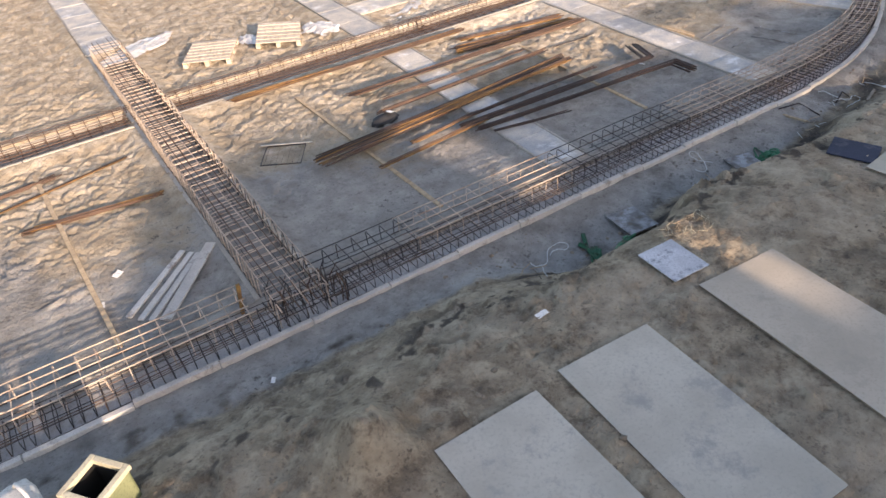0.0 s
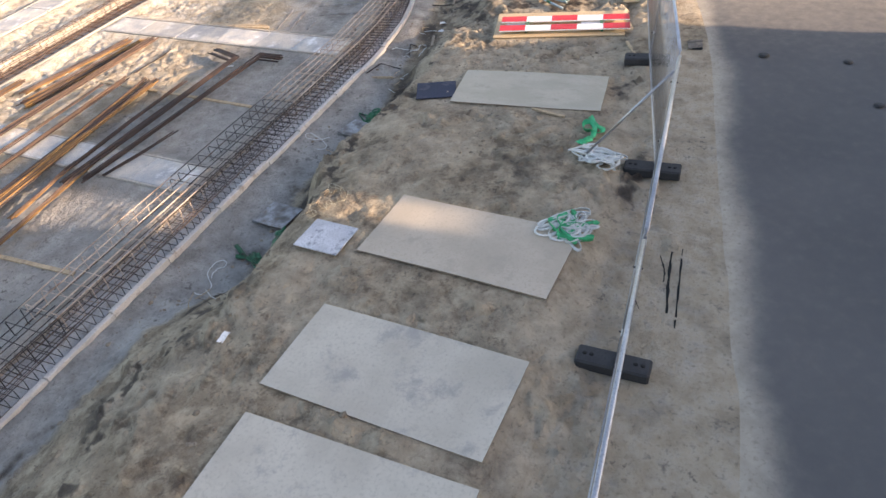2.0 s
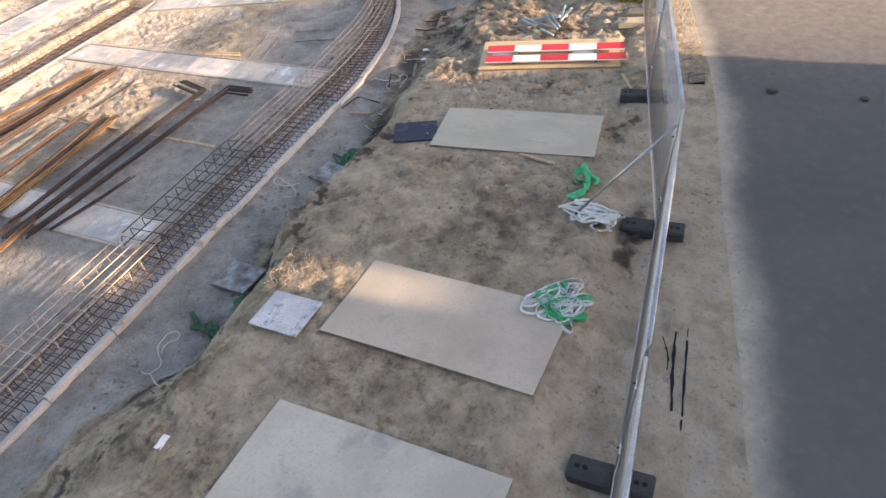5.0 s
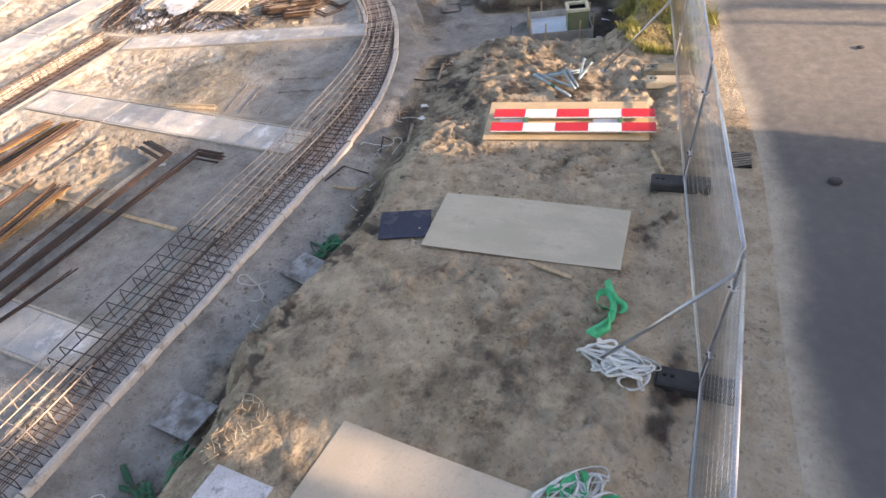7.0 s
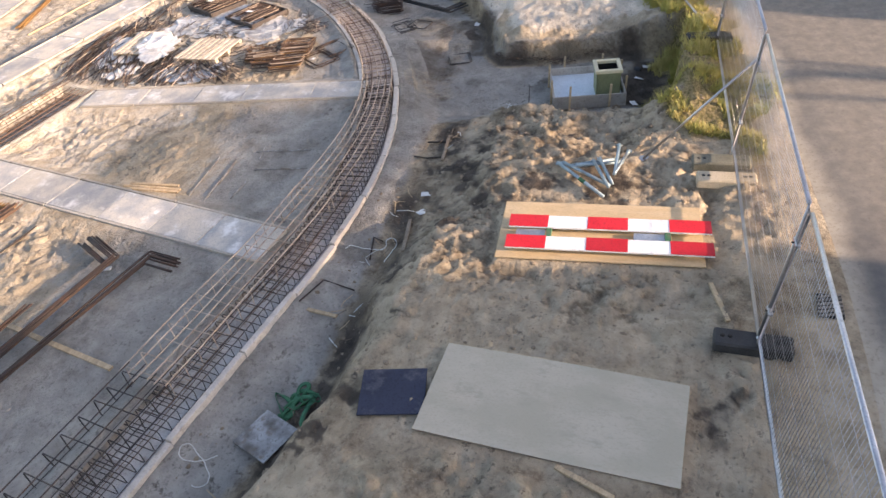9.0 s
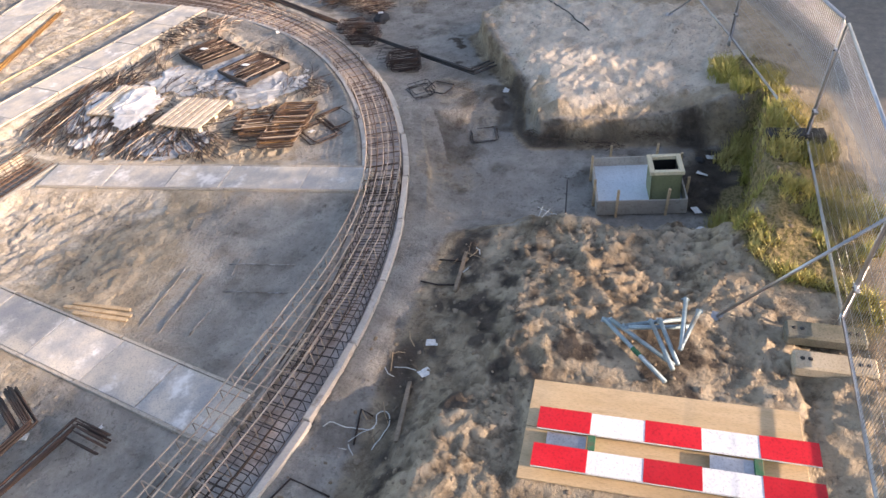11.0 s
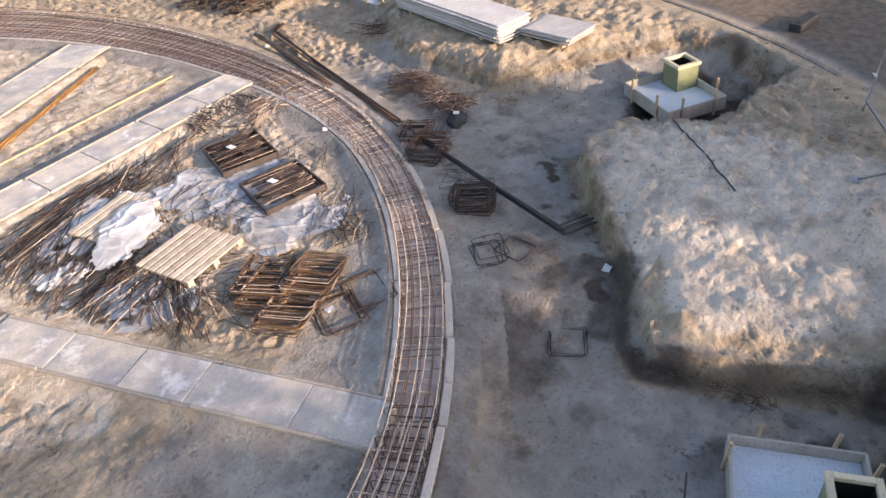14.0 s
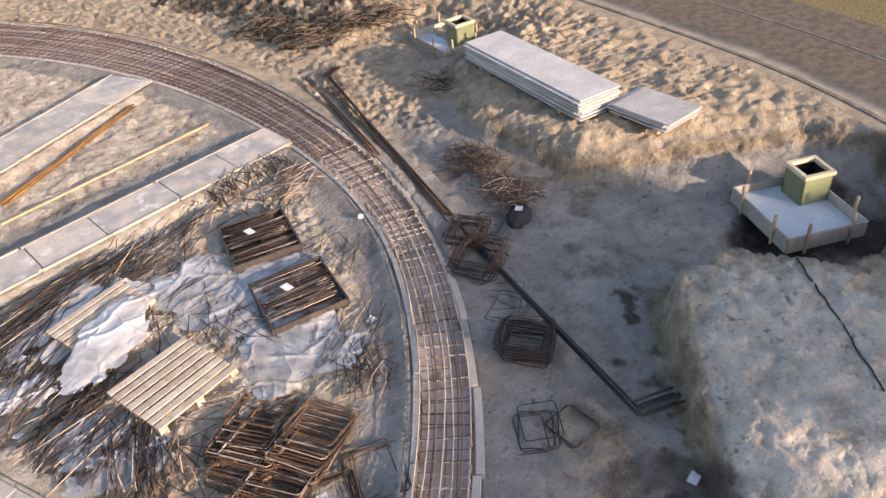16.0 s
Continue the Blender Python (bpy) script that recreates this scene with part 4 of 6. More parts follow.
for i, (a, b) in enumerate(((-8.8, -3.0), (-3.1, 1.5), (2.2, 8.6), (8.5, 14.8))):
    cage(along, a, b, 0.08, 0.66, -0.50, -0.36, 5, M_RUST, M_RUST, 0.24, False, 0.006, "low rebar cage with rusty bars in the long trench", 0.2, 90 + i)
    cage(along, a, b, 0.70, 0.92, -0.50, -0.26, 3, M_RUST, M_RUST, 0.26, False, 0.006, "narrow upright rebar cage beside the long trench", 0.2, 100 + i, M_RUST)

# tangle of vertical starter bars where the cross trench meets the ring
starter = thing("starter_bars", 0, 0, 0, label="tangle of dark upright starter bars at the trench corner", category="rebar")
rng = random.Random(9)
for k in range(26):
    x, y = rng.uniform(1.45, 2.5), rng.uniform(6.95, 7.6)
    rod("bar", [(x, y, -0.5), (x + rng.uniform(-0.05, 0.05), y + rng.uniform(-0.05, 0.05), -0.2), (x + rng.uniform(-0.12, 0.12), y + rng.uniform(-0.12, 0.12), rng.uniform(-0.05, 0.1))], 0.009, M_STEEL if k % 3 else M_RUST, starter, 5)
post = thing("marker_post", 1.2, 7.52, -0.5, label="yellow wooden marker post beside the cage", category="post")
part("stake", boxm((0.05, 0.05, 0.62), (0, 0, 0.31), (4, 5, 0), 0.004), M_ORANGE, post)


# ---- plywood sheets and boards on the soil ----
M_PLY2 = surf("tan_plywood", (0.45, 0.385, 0.30), (0.54, 0.465, 0.37), 1.3, 30, 0.75, 0.06, stain=(0.42, 0.36, 0.285), stain_scale=2.4, vary=0.04, pits=0.93)
M_PLY3 = surf("olive_plywood", (0.42, 0.385, 0.30), (0.50, 0.455, 0.365), 1.6, 30, 0.75, 0.06, stain=(0.39, 0.355, 0.28), stretch=(2, 1, 1), vary=0.04, pits=0.93)
M_PLYEDGE = surf("plywood_edge", (0.22, 0.17, 0.12), (0.32, 0.25, 0.18), 6, 50, 0.85, 0.2)


def sheet(x, y, rz, z, w, l, material, label, th=0.018, tilt=(0, 0)):
    t = thing("plywood_sheet", x, y, z, rz, tilt[0], tilt[1], label=label, category="plywood sheet", group="plywood sheets on the soil")
    bm = bmesh.new()
    rng = random.Random(int(x * 100))
    nx, ny = 8, 14
    vs = [[bm.verts.new((-w / 2 + w * i / nx, -l / 2 + l * j / ny, th + 0.012 * math.sin(2.1 * i / nx + 3.3 * j / ny + x))) for j in range(ny + 1)] for i in range(nx + 1)]
    for i in range(nx):
        for j in range(ny):
            bm.faces.new((vs[i][j], vs[i + 1][j], vs[i + 1][j + 1], vs[i][j + 1]))
    part("face", bm, material, t, smooth=True)
    bm = bmesh.new()
    rim = [(i, 0) for i in range(nx)] + [(nx, j) for j in range(ny)] + [(i, ny) for i in range(nx, 0, -1)] + [(0, j) for j in range(ny, 0, -1)]
    up = [bm.verts.new((-w / 2 + w * i / nx, -l / 2 + l * j / ny, th + 0.012 * math.sin(2.1 * i / nx + 3.3 * j / ny + x))) for i, j in rim]
    dn = [bm.verts.new((v.co.x, v.co.y, v.co.z - th)) for v in up]
    for i in range(len(rim)):
        j = (i + 1) % len(rim)
        bm.faces.new((dn[i], dn[j], up[j], up[i]))
    bm.faces.new(dn[::-1])
    part("edge", bm, M_PLYEDGE, t)
    return t


sheet(2.45, 2.55, -0.5, 0.205, 1.22, 2.44, M_PLY, "grey weathered plywood sheet lying on the soil")
sheet(3.97, 2.59, -2.6, 0.205, 1.22, 2.44, M_PLY, "grey weathered plywood sheet lying flat on soil")
sheet(6.11, 2.62, -3.6, 0.205, 1.22, 2.44, M_PLY2, "tan plywood sheet with faint stains on the soil")
sheet(10.19, 3.12, 5.9, 0.06, 1.12, 2.42, M_PLY3, "olive-grey plywood sheet beside a navy board")
M_WHTBRD = surf("chalky_board", (0.50, 0.51, 0.54), (0.68, 0.69, 0.72), 3, 40, 0.7, 0.15, stain=(0.24, 0.25, 0.28), stain_scale=5)
M_MUDBRD = surf("muddy_board", (0.13, 0.115, 0.10), (0.42, 0.42, 0.42), 5, 40, 0.85, 0.4, stain=(0.20, 0.16, 0.12), stain_scale=7)
for x, y, rz, w, l, m_, lab in ((5.68, 4.36, -2, 0.56, 0.62, M_WHTBRD, "small white board with grey smears on soil"), (6.68, 5.95, -4, 0.52, 0.55, M_MUDBRD, "mud-smeared grey board at the foot of the bank"),
                               (9.25, 5.98, -12, 0.5, 0.48, M_MUDBRD, "muddy grey board half sunk beside the bank"), (9.86, 4.66, 22, 0.58, 0.66, M_NAVY, "dark navy film-faced board beside plywood")):
    b = thing("board_offcut", x, y, max(gz(x + a * w / 8, y + c * l / 8) for a in range(-4, 5) for c in range(-4, 5)) - 0.004, rz, 1.0, 1.5, label=lab, category="board")
    part("panel", boxm((w, l, 0.018), (0, 0, 0.012), bevel=0.003), m_, b)


# ---- traffic barrier on its plywood ----
M_DULLG = surf("dull_green_rope", (0.025, 0.12, 0.06), (0.05, 0.20, 0.10), 6, 60, 0.8, 0.3, stain=(0.12, 0.10, 0.07))
underlay = thing("plywood_underlay", 13.01, 3.42, -0.05, 13, label="new blond plywood sheet under the barrier", category="plywood sheet", group="plywood sheets on the soil")
part("panel", boxm((0.56, 2.44, 0.018), (0.285, 0, 0.01), bevel=0.002), M_WOOD, underlay)
part("panel", boxm((0.56, 2.44, 0.018), (-0.285, 0.0, 0.012), bevel=0.002), M_WOOD, underlay)
barrier = thing("road_barrier", 12.917, 3.323, -0.033, 13, label="red and white striped road barrier lying on plywood", category="barrier")
for bx in (0.16, -0.25):
    plank = part("plank", boxm((0.235, 2.42, 0.026), (bx, -0.03, 0.085), bevel=0.004), M_WHITE, barrier)
    for k in (0, 2, 4):
        part("red_field", boxm((0.238, 0.484, 0.004), (bx, 1.18 - 0.242 - 0.484 * k, 0.100)), M_RED, plank, "red reflective field")
for by, py in ((0.675, 0.90), (-0.735, -0.52)):
    br = part("bracket", boxm((0.40, 0.05, 0.04), (-0.045, by, 0.047), bevel=0.004), M_DULLG, barrier, "dull green bracket")
    part("lug", boxm((0.165, 0.07, 0.03), (-0.045, by, 0.076), bevel=0.004), M_DULLG, br)
    part("leg_plate", boxm((0.15, 0.36, 0.012), (-0.045, py, 0.062), bevel=0.002), M_ZINC, barrier, "grey folded leg plate")
    for bx in (0.16, -0.25):
        part("foot", boxm((0.06, 0.05, 0.072), (bx, by, 0.036)), M_DULLG, br)


# ---- galvanised props ----
M_STRUT = surf("blue_grey_strut", (0.24, 0.33, 0.38), (0.36, 0.46, 0.52), 5, 60, 0.5, 0.1, metal=0.35, stain=(0.20, 0.20, 0.19))
props = thing("steel_props", 14.2, 3.75, gz(14.2, 3.75) + 0.02, 0, label="heap of galvanised steel fence struts with green clamps", category="fence struts")
for k, (a, b) in enumerate((((14.33, 4.35), (13.72, 3.55)), ((14.33, 4.28), (13.93, 3.52)), ((14.27, 4.11), (14.6, 3.58)), ((14.24, 4.06), (14.47, 3.47)), ((14.39, 3.87), (13.82, 3.51)), ((14.42, 3.79), (13.9, 3.48)), ((14.8, 3.61), (14.06, 3.49)), ((14.65, 3.44), (14.05, 3.5)))):
    a, b = Vector((a[0] - 14.2, a[1] - 3.75)), Vector((b[0] - 14.2, b[1] - 3.75))
    z = 0.04 + 0.022 * k
    st = rod("strut", [(a.x, a.y, z), (b.x, b.y, z + 0.02 * math.sin(k * 2.3))], 0.024, M_STRUT, props, 8)
    part("end_plate", boxm((0.07, 0.06, 0.01), (a.x, a.y, z - 0.01), (0, 0, 40 * k)), M_STRUT, st)
    if k in (0, 6):
        c = Vector((*a, z)).lerp(Vector((*b, z)), 0.55)
        d = (b - a).normalized() * 0.06
        rod("clamp", [c - Vector((d.x, d.y, 0)), c + Vector((d.x, d.y, 0))], 0.027, M_DULLG, st, 8)


# ---- slings and ropes ----
def strap(name, x, y, length, radius, material, width, label, category, seed, turns=5, parent=None, z=None, stretch=(1, 1), thick=0.006):
    """A webbing strap dropped in loops."""
    rng = random.Random(int(seed * 1000))
    n = 34 * turns
    waves = [(k, rng.uniform(0.10, 0.42) / (1 + 0.05 * k), rng.uniform(0, 6.3), rng.uniform(0.10, 0.42) / (1 + 0.05 * k), rng.uniform(0, 6.3)) for k in rng.sample(range(1, 2 * turns + 3), min(6, turns + 2))]
    pts = []
    for i in range(n):
        a = 2 * math.pi * i / n
        u = sum(wx * math.cos(k * a + px) for k, wx, px, wy, py in waves)
        w_ = sum(wy * math.sin(k * a + py) for k, wx, px, wy, py in waves)
        pts.append((stretch[0] * radius * u, stretch[1] * radius * w_, 0.014 + width * 0.35 + 0.004 * turns * (0.5 + 0.5 * math.sin(a * 7 + seed))))
    v, f = [], []
    for i, p in enumerate(pts):
        p = Vector(p)
        d = (Vector(pts[(i + 1) % n]) - Vector(pts[i - 1])).normalized()
        side = Vector((0, 0, 1)).lerp(d.cross(Vector((0, 0, 1))), 0.5 + 0.5 * math.sin(i * 0.4)).normalized() * width / 2
        up = d.cross(side).normalized() * thick / 2
        v += [p - side - up, p + side - up, p + side + up, p - side + up]
    for i in range(n - 1):
        for k in range(4):
            f.append((i * 4 + k, i * 4 + (k + 1) % 4, i * 4 + 4 + (k + 1) % 4, i * 4 + 4 + k))
    f += [(0, 1, 2, 3), tuple((n - 1) * 4 + k for k in (3, 2, 1, 0))]
    if parent:
        return raw(name, v, f, material, parent)
    t = thing(name, x, y, (gz(x, y) if z is None else z), 0, label=label, category=category)
    raw("webbing", v, f, material, t)
    return t




def ribbon(line, width, material, label):
    """A webbing sling dropped along a looping line, twisting as it goes."""
    t = thing("lifting_sling", line[0][0], line[0][1], gz(*line[0]), label=label, category="sling")
    pts = glide(line, 0.03)
    v, f = [], []
    n = len(pts)
    for i, p in enumerate(pts):
        d = (pts[min(n - 1, i + 1)] - pts[max(0, i - 1)]).normalized()
        w = 0.5 + 0.5 * math.sin(i * 0.16)
        side = (Vector((-d.y, d.x, 0)) * (0.35 + 0.65 * w) + Vector((0, 0, 1 - w))).normalized() * width / 2
        c = Vector((p.x - line[0][0], p.y - line[0][1], max(gz(p.x, p.y) - gz(*line[0]), -0.03) + 0.03 + 0.02 * math.sin(i * 0.2) + abs(side.z)))
        v += [c - side, c + side, c + side + Vector((0, 0, 0.006)), c - side + Vector((0, 0, 0.006))]
    for i in range(n - 1):
        f += [(i * 4 + k, i * 4 + (k + 1) % 4, i * 4 + 4 + (k + 1) % 4, i * 4 + 4 + k) for k in range(4)]
    f += [(0, 1, 2, 3), tuple((n - 1) * 4 + k for k in (3, 2, 1, 0))]
    raw("webbing", v, f, material, t)
    return t


ribbon([(9.52, 1.96), (9.27, 1.84), (9.16, 1.69), (9.03, 1.70), (9.00, 1.82), (9.09, 1.96), (9.23, 1.98), (9.26, 1.90), (9.12, 1.80), (8.89, 1.77), (8.69, 1.88), (8.58, 1.92), (8.55, 1.84), (8.70, 1.75), (8.92, 1.80)], 0.075, M_GREEN, "bright green webbing lifting sling dropped on soil")
sl = strap("lifting_sling", 8.24, 1.55, 2, 0.60, M_SLING, 0.034, "heap of thin white rope slings on soil", "sling", 4.7, 16, stretch=(0.62, 0.95))
strap("rope", 0, 0, 2, 0.52, M_SLING, 0.026, "", "", 8.3, 12, sl, stretch=(0.6, 0.9))
sl = strap("lifting_sling", 6.66, 1.5, 2, 0.46, M_SLING, 0.034, "white and green slings dropped at the plywood edge", "sling", 3.1, 7, z=0.215)
strap("rope", 0, 0, 2, 0.36, M_SLING, 0.026, "", "", 5.2, 8, sl)
strap("green_strap", 0, 0, 2, 0.34, M_GREEN, 0.07, "", "", 1.9, 3, sl)
for x, y, sd, st in ((5.75, 5.75, 2.7, (0.5, 1.0)), (6.05, 5.45, 1.3, (0.9, 0.6)), (9.72, 5.9, 2.1, (0.9, 0.8))):
    strap("green_rope", x, y, 2, 0.42, M_DULLG, 0.05, "dull green rope lying in the mud of the bank", "rope", sd, 4, stretch=st)
def cord(x, y, length, seed):
    """A thin cord that wanders over the ground, turning back on itself."""
    rng = random.Random(seed)
    t = thing("white_cord", x, y, gz(x, y), label="loose pale cord lying on the damp path", category="cord")
    p, a, w = Vector((0.0, 0.0)), rng.uniform(0, 6.3), 0.0
    pts = []
    for k in range(int(length / 0.04)):
        w = 0.7 * w + rng.uniform(-0.30, 0.30) - 0.12 * (p.length > 0.35) * (1 if p.x * math.sin(a) - p.y * math.cos(a) < 0 else -1)
        a += max(-0.6, min(0.6, w))
        p = p + 0.04 * Vector((math.cos(a), math.sin(a)))
        pts.append((p.x, p.y, gz(x + p.x, y + p.y) - gz(x, y) + 0.012 + 0.004 * (k % 3)))
    rod("strand", pts, 0.006, M_SLING, t, 5)


for x, y, sd in ((4.95, 6.2, 5), (12.15, 6.12, 2), (8.9, 6.3, 9)):
    cord(x, y, 1.4, sd)


# ---- site fence ----
LEAN = 4.8
FENCE = [(1.5, 0.33), (4.88, 0.56), (8.33, 0.80), (11.6, 1.47), (15.04, 2.15), (18.42, 2.85), (21.40, 4.36), (24.4, 6.0)]
FTOP = 1.80


site_fence = thing("site_fence", label="galvanised mesh site fence panels clamped together beside the road", category="fence")


def fence_panel(a, b):
    A, B = Vector(a), Vector(b)
    L = (B - A).length - 0.06
    d = (B - A).normalized()
    m = A.lerp(B, 0.5)
    v, f = [], []
    q, c = FTOP - 0.02, 0.05
    tube(v, f, [(-L / 2, 0, 0.16), (L / 2, 0, 0.16), (L / 2, 0, q - c), (L / 2 - c, 0, q), (-L / 2 + c, 0, q), (-L / 2, 0, q - c)], 0.02, 8, True)
    t = raw("panel", v, f, M_ZINC, site_fence, "tubular panel frame")
    t.matrix_basis = pose(m.x, m.y, 0, 0, 0, math.degrees(math.atan2(d.y, d.x))) @ pose(0, 0, 0, LEAN)
    for sx in (-1, 1):
        rod("leg", [(sx * L / 2, 0, 0.0), (sx * L / 2, 0, 0.17)], 0.019, M_ZINC, t, 8)
    v, f = [], []
    n = int(L / 0.05)
    for i in range(1, n):
        x = -L / 2 + L * i / n
        tube(v, f, [(x, 0.004, 0.16), (x, 0.004, q)], 0.0024, 3)
    for k in range(1, 9):
        z = 0.16 + (q - 0.16) * k / 9
        tube(v, f, [(-L / 2, 0, z), (L / 2, 0, z)], 0.0027, 3)
    tagged(raw("wire_mesh", v, f, M_ZINC, t, "welded wire mesh"), kind="stuff")


def ballast_block(x, y, rz, material, label, z=None):
    t = thing("ballast_block", x, y, (max(0.0, gz(x, y)) - 0.005) if z is None else z, rz, label=label, category="ballast block", group="ballast blocks of the fence")
    part("block", boxm((0.24, 0.74, 0.14), (0, 0, 0.07), bevel=0.02), material, t)
    for k in (-0.29, -0.22, 0.22, 0.29):
        rod("hole", [(0.0, k, 0.138), (0.0, k, 0.1435)], 0.024, M_BLACK if material is not M_BLACK else M_HOLE, t, 8)
    return t


M_HOLE = surf("dark_hole", (0.006, 0.006, 0.006), (0.01, 0.01, 0.01), 3, 30, 0.95, 0.0)
M_MOSS = surf("mossy_block", (0.11, 0.115, 0.085), (0.20, 0.19, 0.15), 4, 50, 0.9, 0.3)
M_BLOCK = surf("beige_concrete", (0.40, 0.34, 0.25), (0.50, 0.43, 0.32), 4, 50, 0.9, 0.3)
for a, b in zip(FENCE[:-1], FENCE[1:]):
    fence_panel(a, b)
for i, (x, y) in enumerate(FENCE):
    if i == 0:
        continue
    q, p = FENCE[min(i + 1, len(FENCE) - 1)], FENCE[i - 1]
    ang = math.degrees(math.atan2(q[1] - p[1], q[0] - p[0]))
    if i == 4:
        ballast_block(x - 0.55, y - 0.02, ang, M_BLOCK, "beige concrete fence foot block in the verge", -0.08)
        ballast_block(x - 0.17, y + 0.10, ang, M_MOSS, "mossy brown fence foot block in the verge", -0.07)
    elif i < 6:
        ballast_block(x, y + (0.03 if i < 4 else 0.12), ang - 4, M_BLACK, "black rubber fence foot block with holes")
    for z in (0.55, 1.4):
        c = part("clamp", boxm((0.13, 0.045, 0.035), (0, 0, z), bevel=0.006), M_ZINC, site_fence, "steel clamp")
        c.matrix_basis = pose(x, y, 0, 0, 0, ang) @ pose(0, 0, 0, LEAN)
        rod("bolt", [(0, -0.045, z), (0, 0.045, z)], 0.009, M_BLACK, c, 6)
ballast_block(27.2, 7.6, 80, M_BLACK, "black rubber fence foot lying at the road edge", 0.02)


def strut(x, y, ex, ey, top=1.42):
    ty = y - math.tan(radians(LEAN)) * top
    t = rod("strut", [(x, ty + 0.03, top), (ex, ey, gz(ex, ey) + 0.02)], 0.018, M_ZINC, site_fence, 8, "slanting strut")
    part("foot_plate", boxm((0.14, 0.12, 0.008), (ex, ey, gz(ex, ey) + 0.012)), M_ZINC, t)


strut(8.33, 0.80, 8.24, 1.75, 1.55)
strut(15.04, 2.15, 14.9, 3.28)
strut(21.40, 4.36, 22.3, 5.6)
tags = thing("fence_sign", 21.40, 4.36, 0, 28, label="small white card tied to the fence top", category="sign")
part("card", boxm((0.13, 0.004, 0.09), (-0.14, -0.16, 1.62)), M_WHITE, tags)
part("card", boxm((0.12, 0.004, 0.08), (0.15, -0.16, 1.55), (0, 20, 0)), M_WHITE, tags)


# ---- chambers ----
M_TRAY = surf("grey_timber", (0.36, 0.33, 0.29), (0.46, 0.43, 0.38), 2, 30, 0.85, 0.3, stretch=(4, 1, 1), stain=(0.27, 0.24, 0.20))


def chamber(x, y, z, rz, tray=None, size=0.44, tall=0.6, off=(0, 0), label=""):
    """A square green chamber with a cream rim, in a shallow wooden tray."""
    t = thing("inspection_chamber", x, y, z, rz, label=label or "square green chamber with a cream rim in a boarded tray", category="chamber", group="inspection chambers")
    ox, oy = off
    h = size / 2
    for k in range(4):
        c, s_ = math.cos(k * math.pi / 2), math.sin(k * math.pi / 2)
        part("wall", boxm((size, 0.03, tall), (ox - s_ * (h - 0.015), oy + c * (h - 0.015), tall / 2), (0, 0, 90 * k), 0.003), M_CHAMB, t)
        part("rim", boxm((size + 0.05 if k % 2 == 0 else size - 0.082, 0.065, 0.06), (ox - s_ * (h - 0.008), oy + c * (h - 0.008), tall + 0.03), (0, 0, 90 * k), 0.006), M_CREAM, t, "cream rim")
        # Black inner faces and floor paint the darkness inside the chamber.
        part("liner", boxm((size - 0.064, 0.004, tall - 0.03), (ox - s_ * (h - 0.034), oy + c * (h - 0.034), tall / 2 + 0.01), (0, 0, 90 * k)), M_HOLE, t, "dark inside")
    part("floor", boxm((size - 0.06, size - 0.06, 0.02), (ox, oy, 0.03)), M_HOLE, t, "dark inside")
    if tray:
        w, l = tray
        for k in range(4):
            c, s_ = math.cos(k * math.pi / 2), math.sin(k * math.pi / 2)
            ln = w if k % 2 == 0 else l
            dist = (l if k % 2 == 0 else w) / 2
            side = part("tray_board", boxm((ln, 0.028, 0.24), (-s_ * dist, c * dist, 0.12), (0, 0, 90 * k), 0.004), M_TRAY, t, "grey wooden tray board")
            for q in (-0.28, 0.28):
                px, py = -s_ * (dist + 0.03) + c * q * ln, c * (dist + 0.03) + s_ * q * ln
                part("stake", boxm((0.035, 0.035, 0.5), (px, py, 0.20), (3, -3, 0), 0.003), M_BATTEN, side, "pale wooden stake")
        part("fill", boxm((w - 0.04, l - 0.04, 0.1), (0, 0, 0.05)), M_BLUEP, t, "pale blue-grey cast floor")
    return t


chamber(17.80, 4.91, -0.78, 21.5, (1.14, 1.24), 0.42, 0.555, (-0.2, -0.34))
chamber(24.45, 8.91, -0.52, -33, (1.14, 1.32), 0.43, 0.52, (0.33, 0.31), "dull green chamber with a cream rim in a boarded tray")
chamber(26.35, 17.5, -0.50, -15, (1.05, 1.5), 0.46, 0.55, (0.2, -0.3), "green chamber in a boarded tray beside stacked panels")
chamber(-0.92, 5.3, -0.25, 38, None, 0.42, 0.55, (0, 0), "olive chamber with a cream rim beside the path")
M_SACK = surf("pale_sack", (0.62, 0.60, 0.56), (0.74, 0.72, 0.68), 2, 30, 0.8, 0.3)
sack = thing("bulk_bag", -1.75, 5.45, -0.3, 20, label="pale woven bulk bag beside the path", category="bulk bag")
bm = boxm((0.75, 0.75, 0.62), (0, 0, 0.31), bevel=0.12)
bmesh.ops.subdivide_edges(bm, edges=bm.edges[:], cuts=3, use_grid_fill=True)
for v_ in bm.verts:
    v_.co += Vector((noise.noise(v_.co * 4), noise.noise(v_.co * 4 + Vector((5, 0, 0))), noise.noise(v_.co * 4 + Vector((0, 7, 0))))) * 0.045
part("bag", bm, M_SACK, sack, smooth=True)
for k in (-1, 1):
    rod("loop", [(0.25 * k, -0.2, 0.6), (0.27 * k, -0.1, 0.72), (0.27 * k, 0.1, 0.72), (0.25 * k, 0.2, 0.6)], 0.018, M_SACK, sack, 6)


# ---- stacked panels by the far road ----
M_PANEL = surf("pale_panel", (0.47, 0.46, 0.455), (0.62, 0.605, 0.59), 2, 30, 0.8, 0.15, stain=(0.48, 0.44, 0.40))


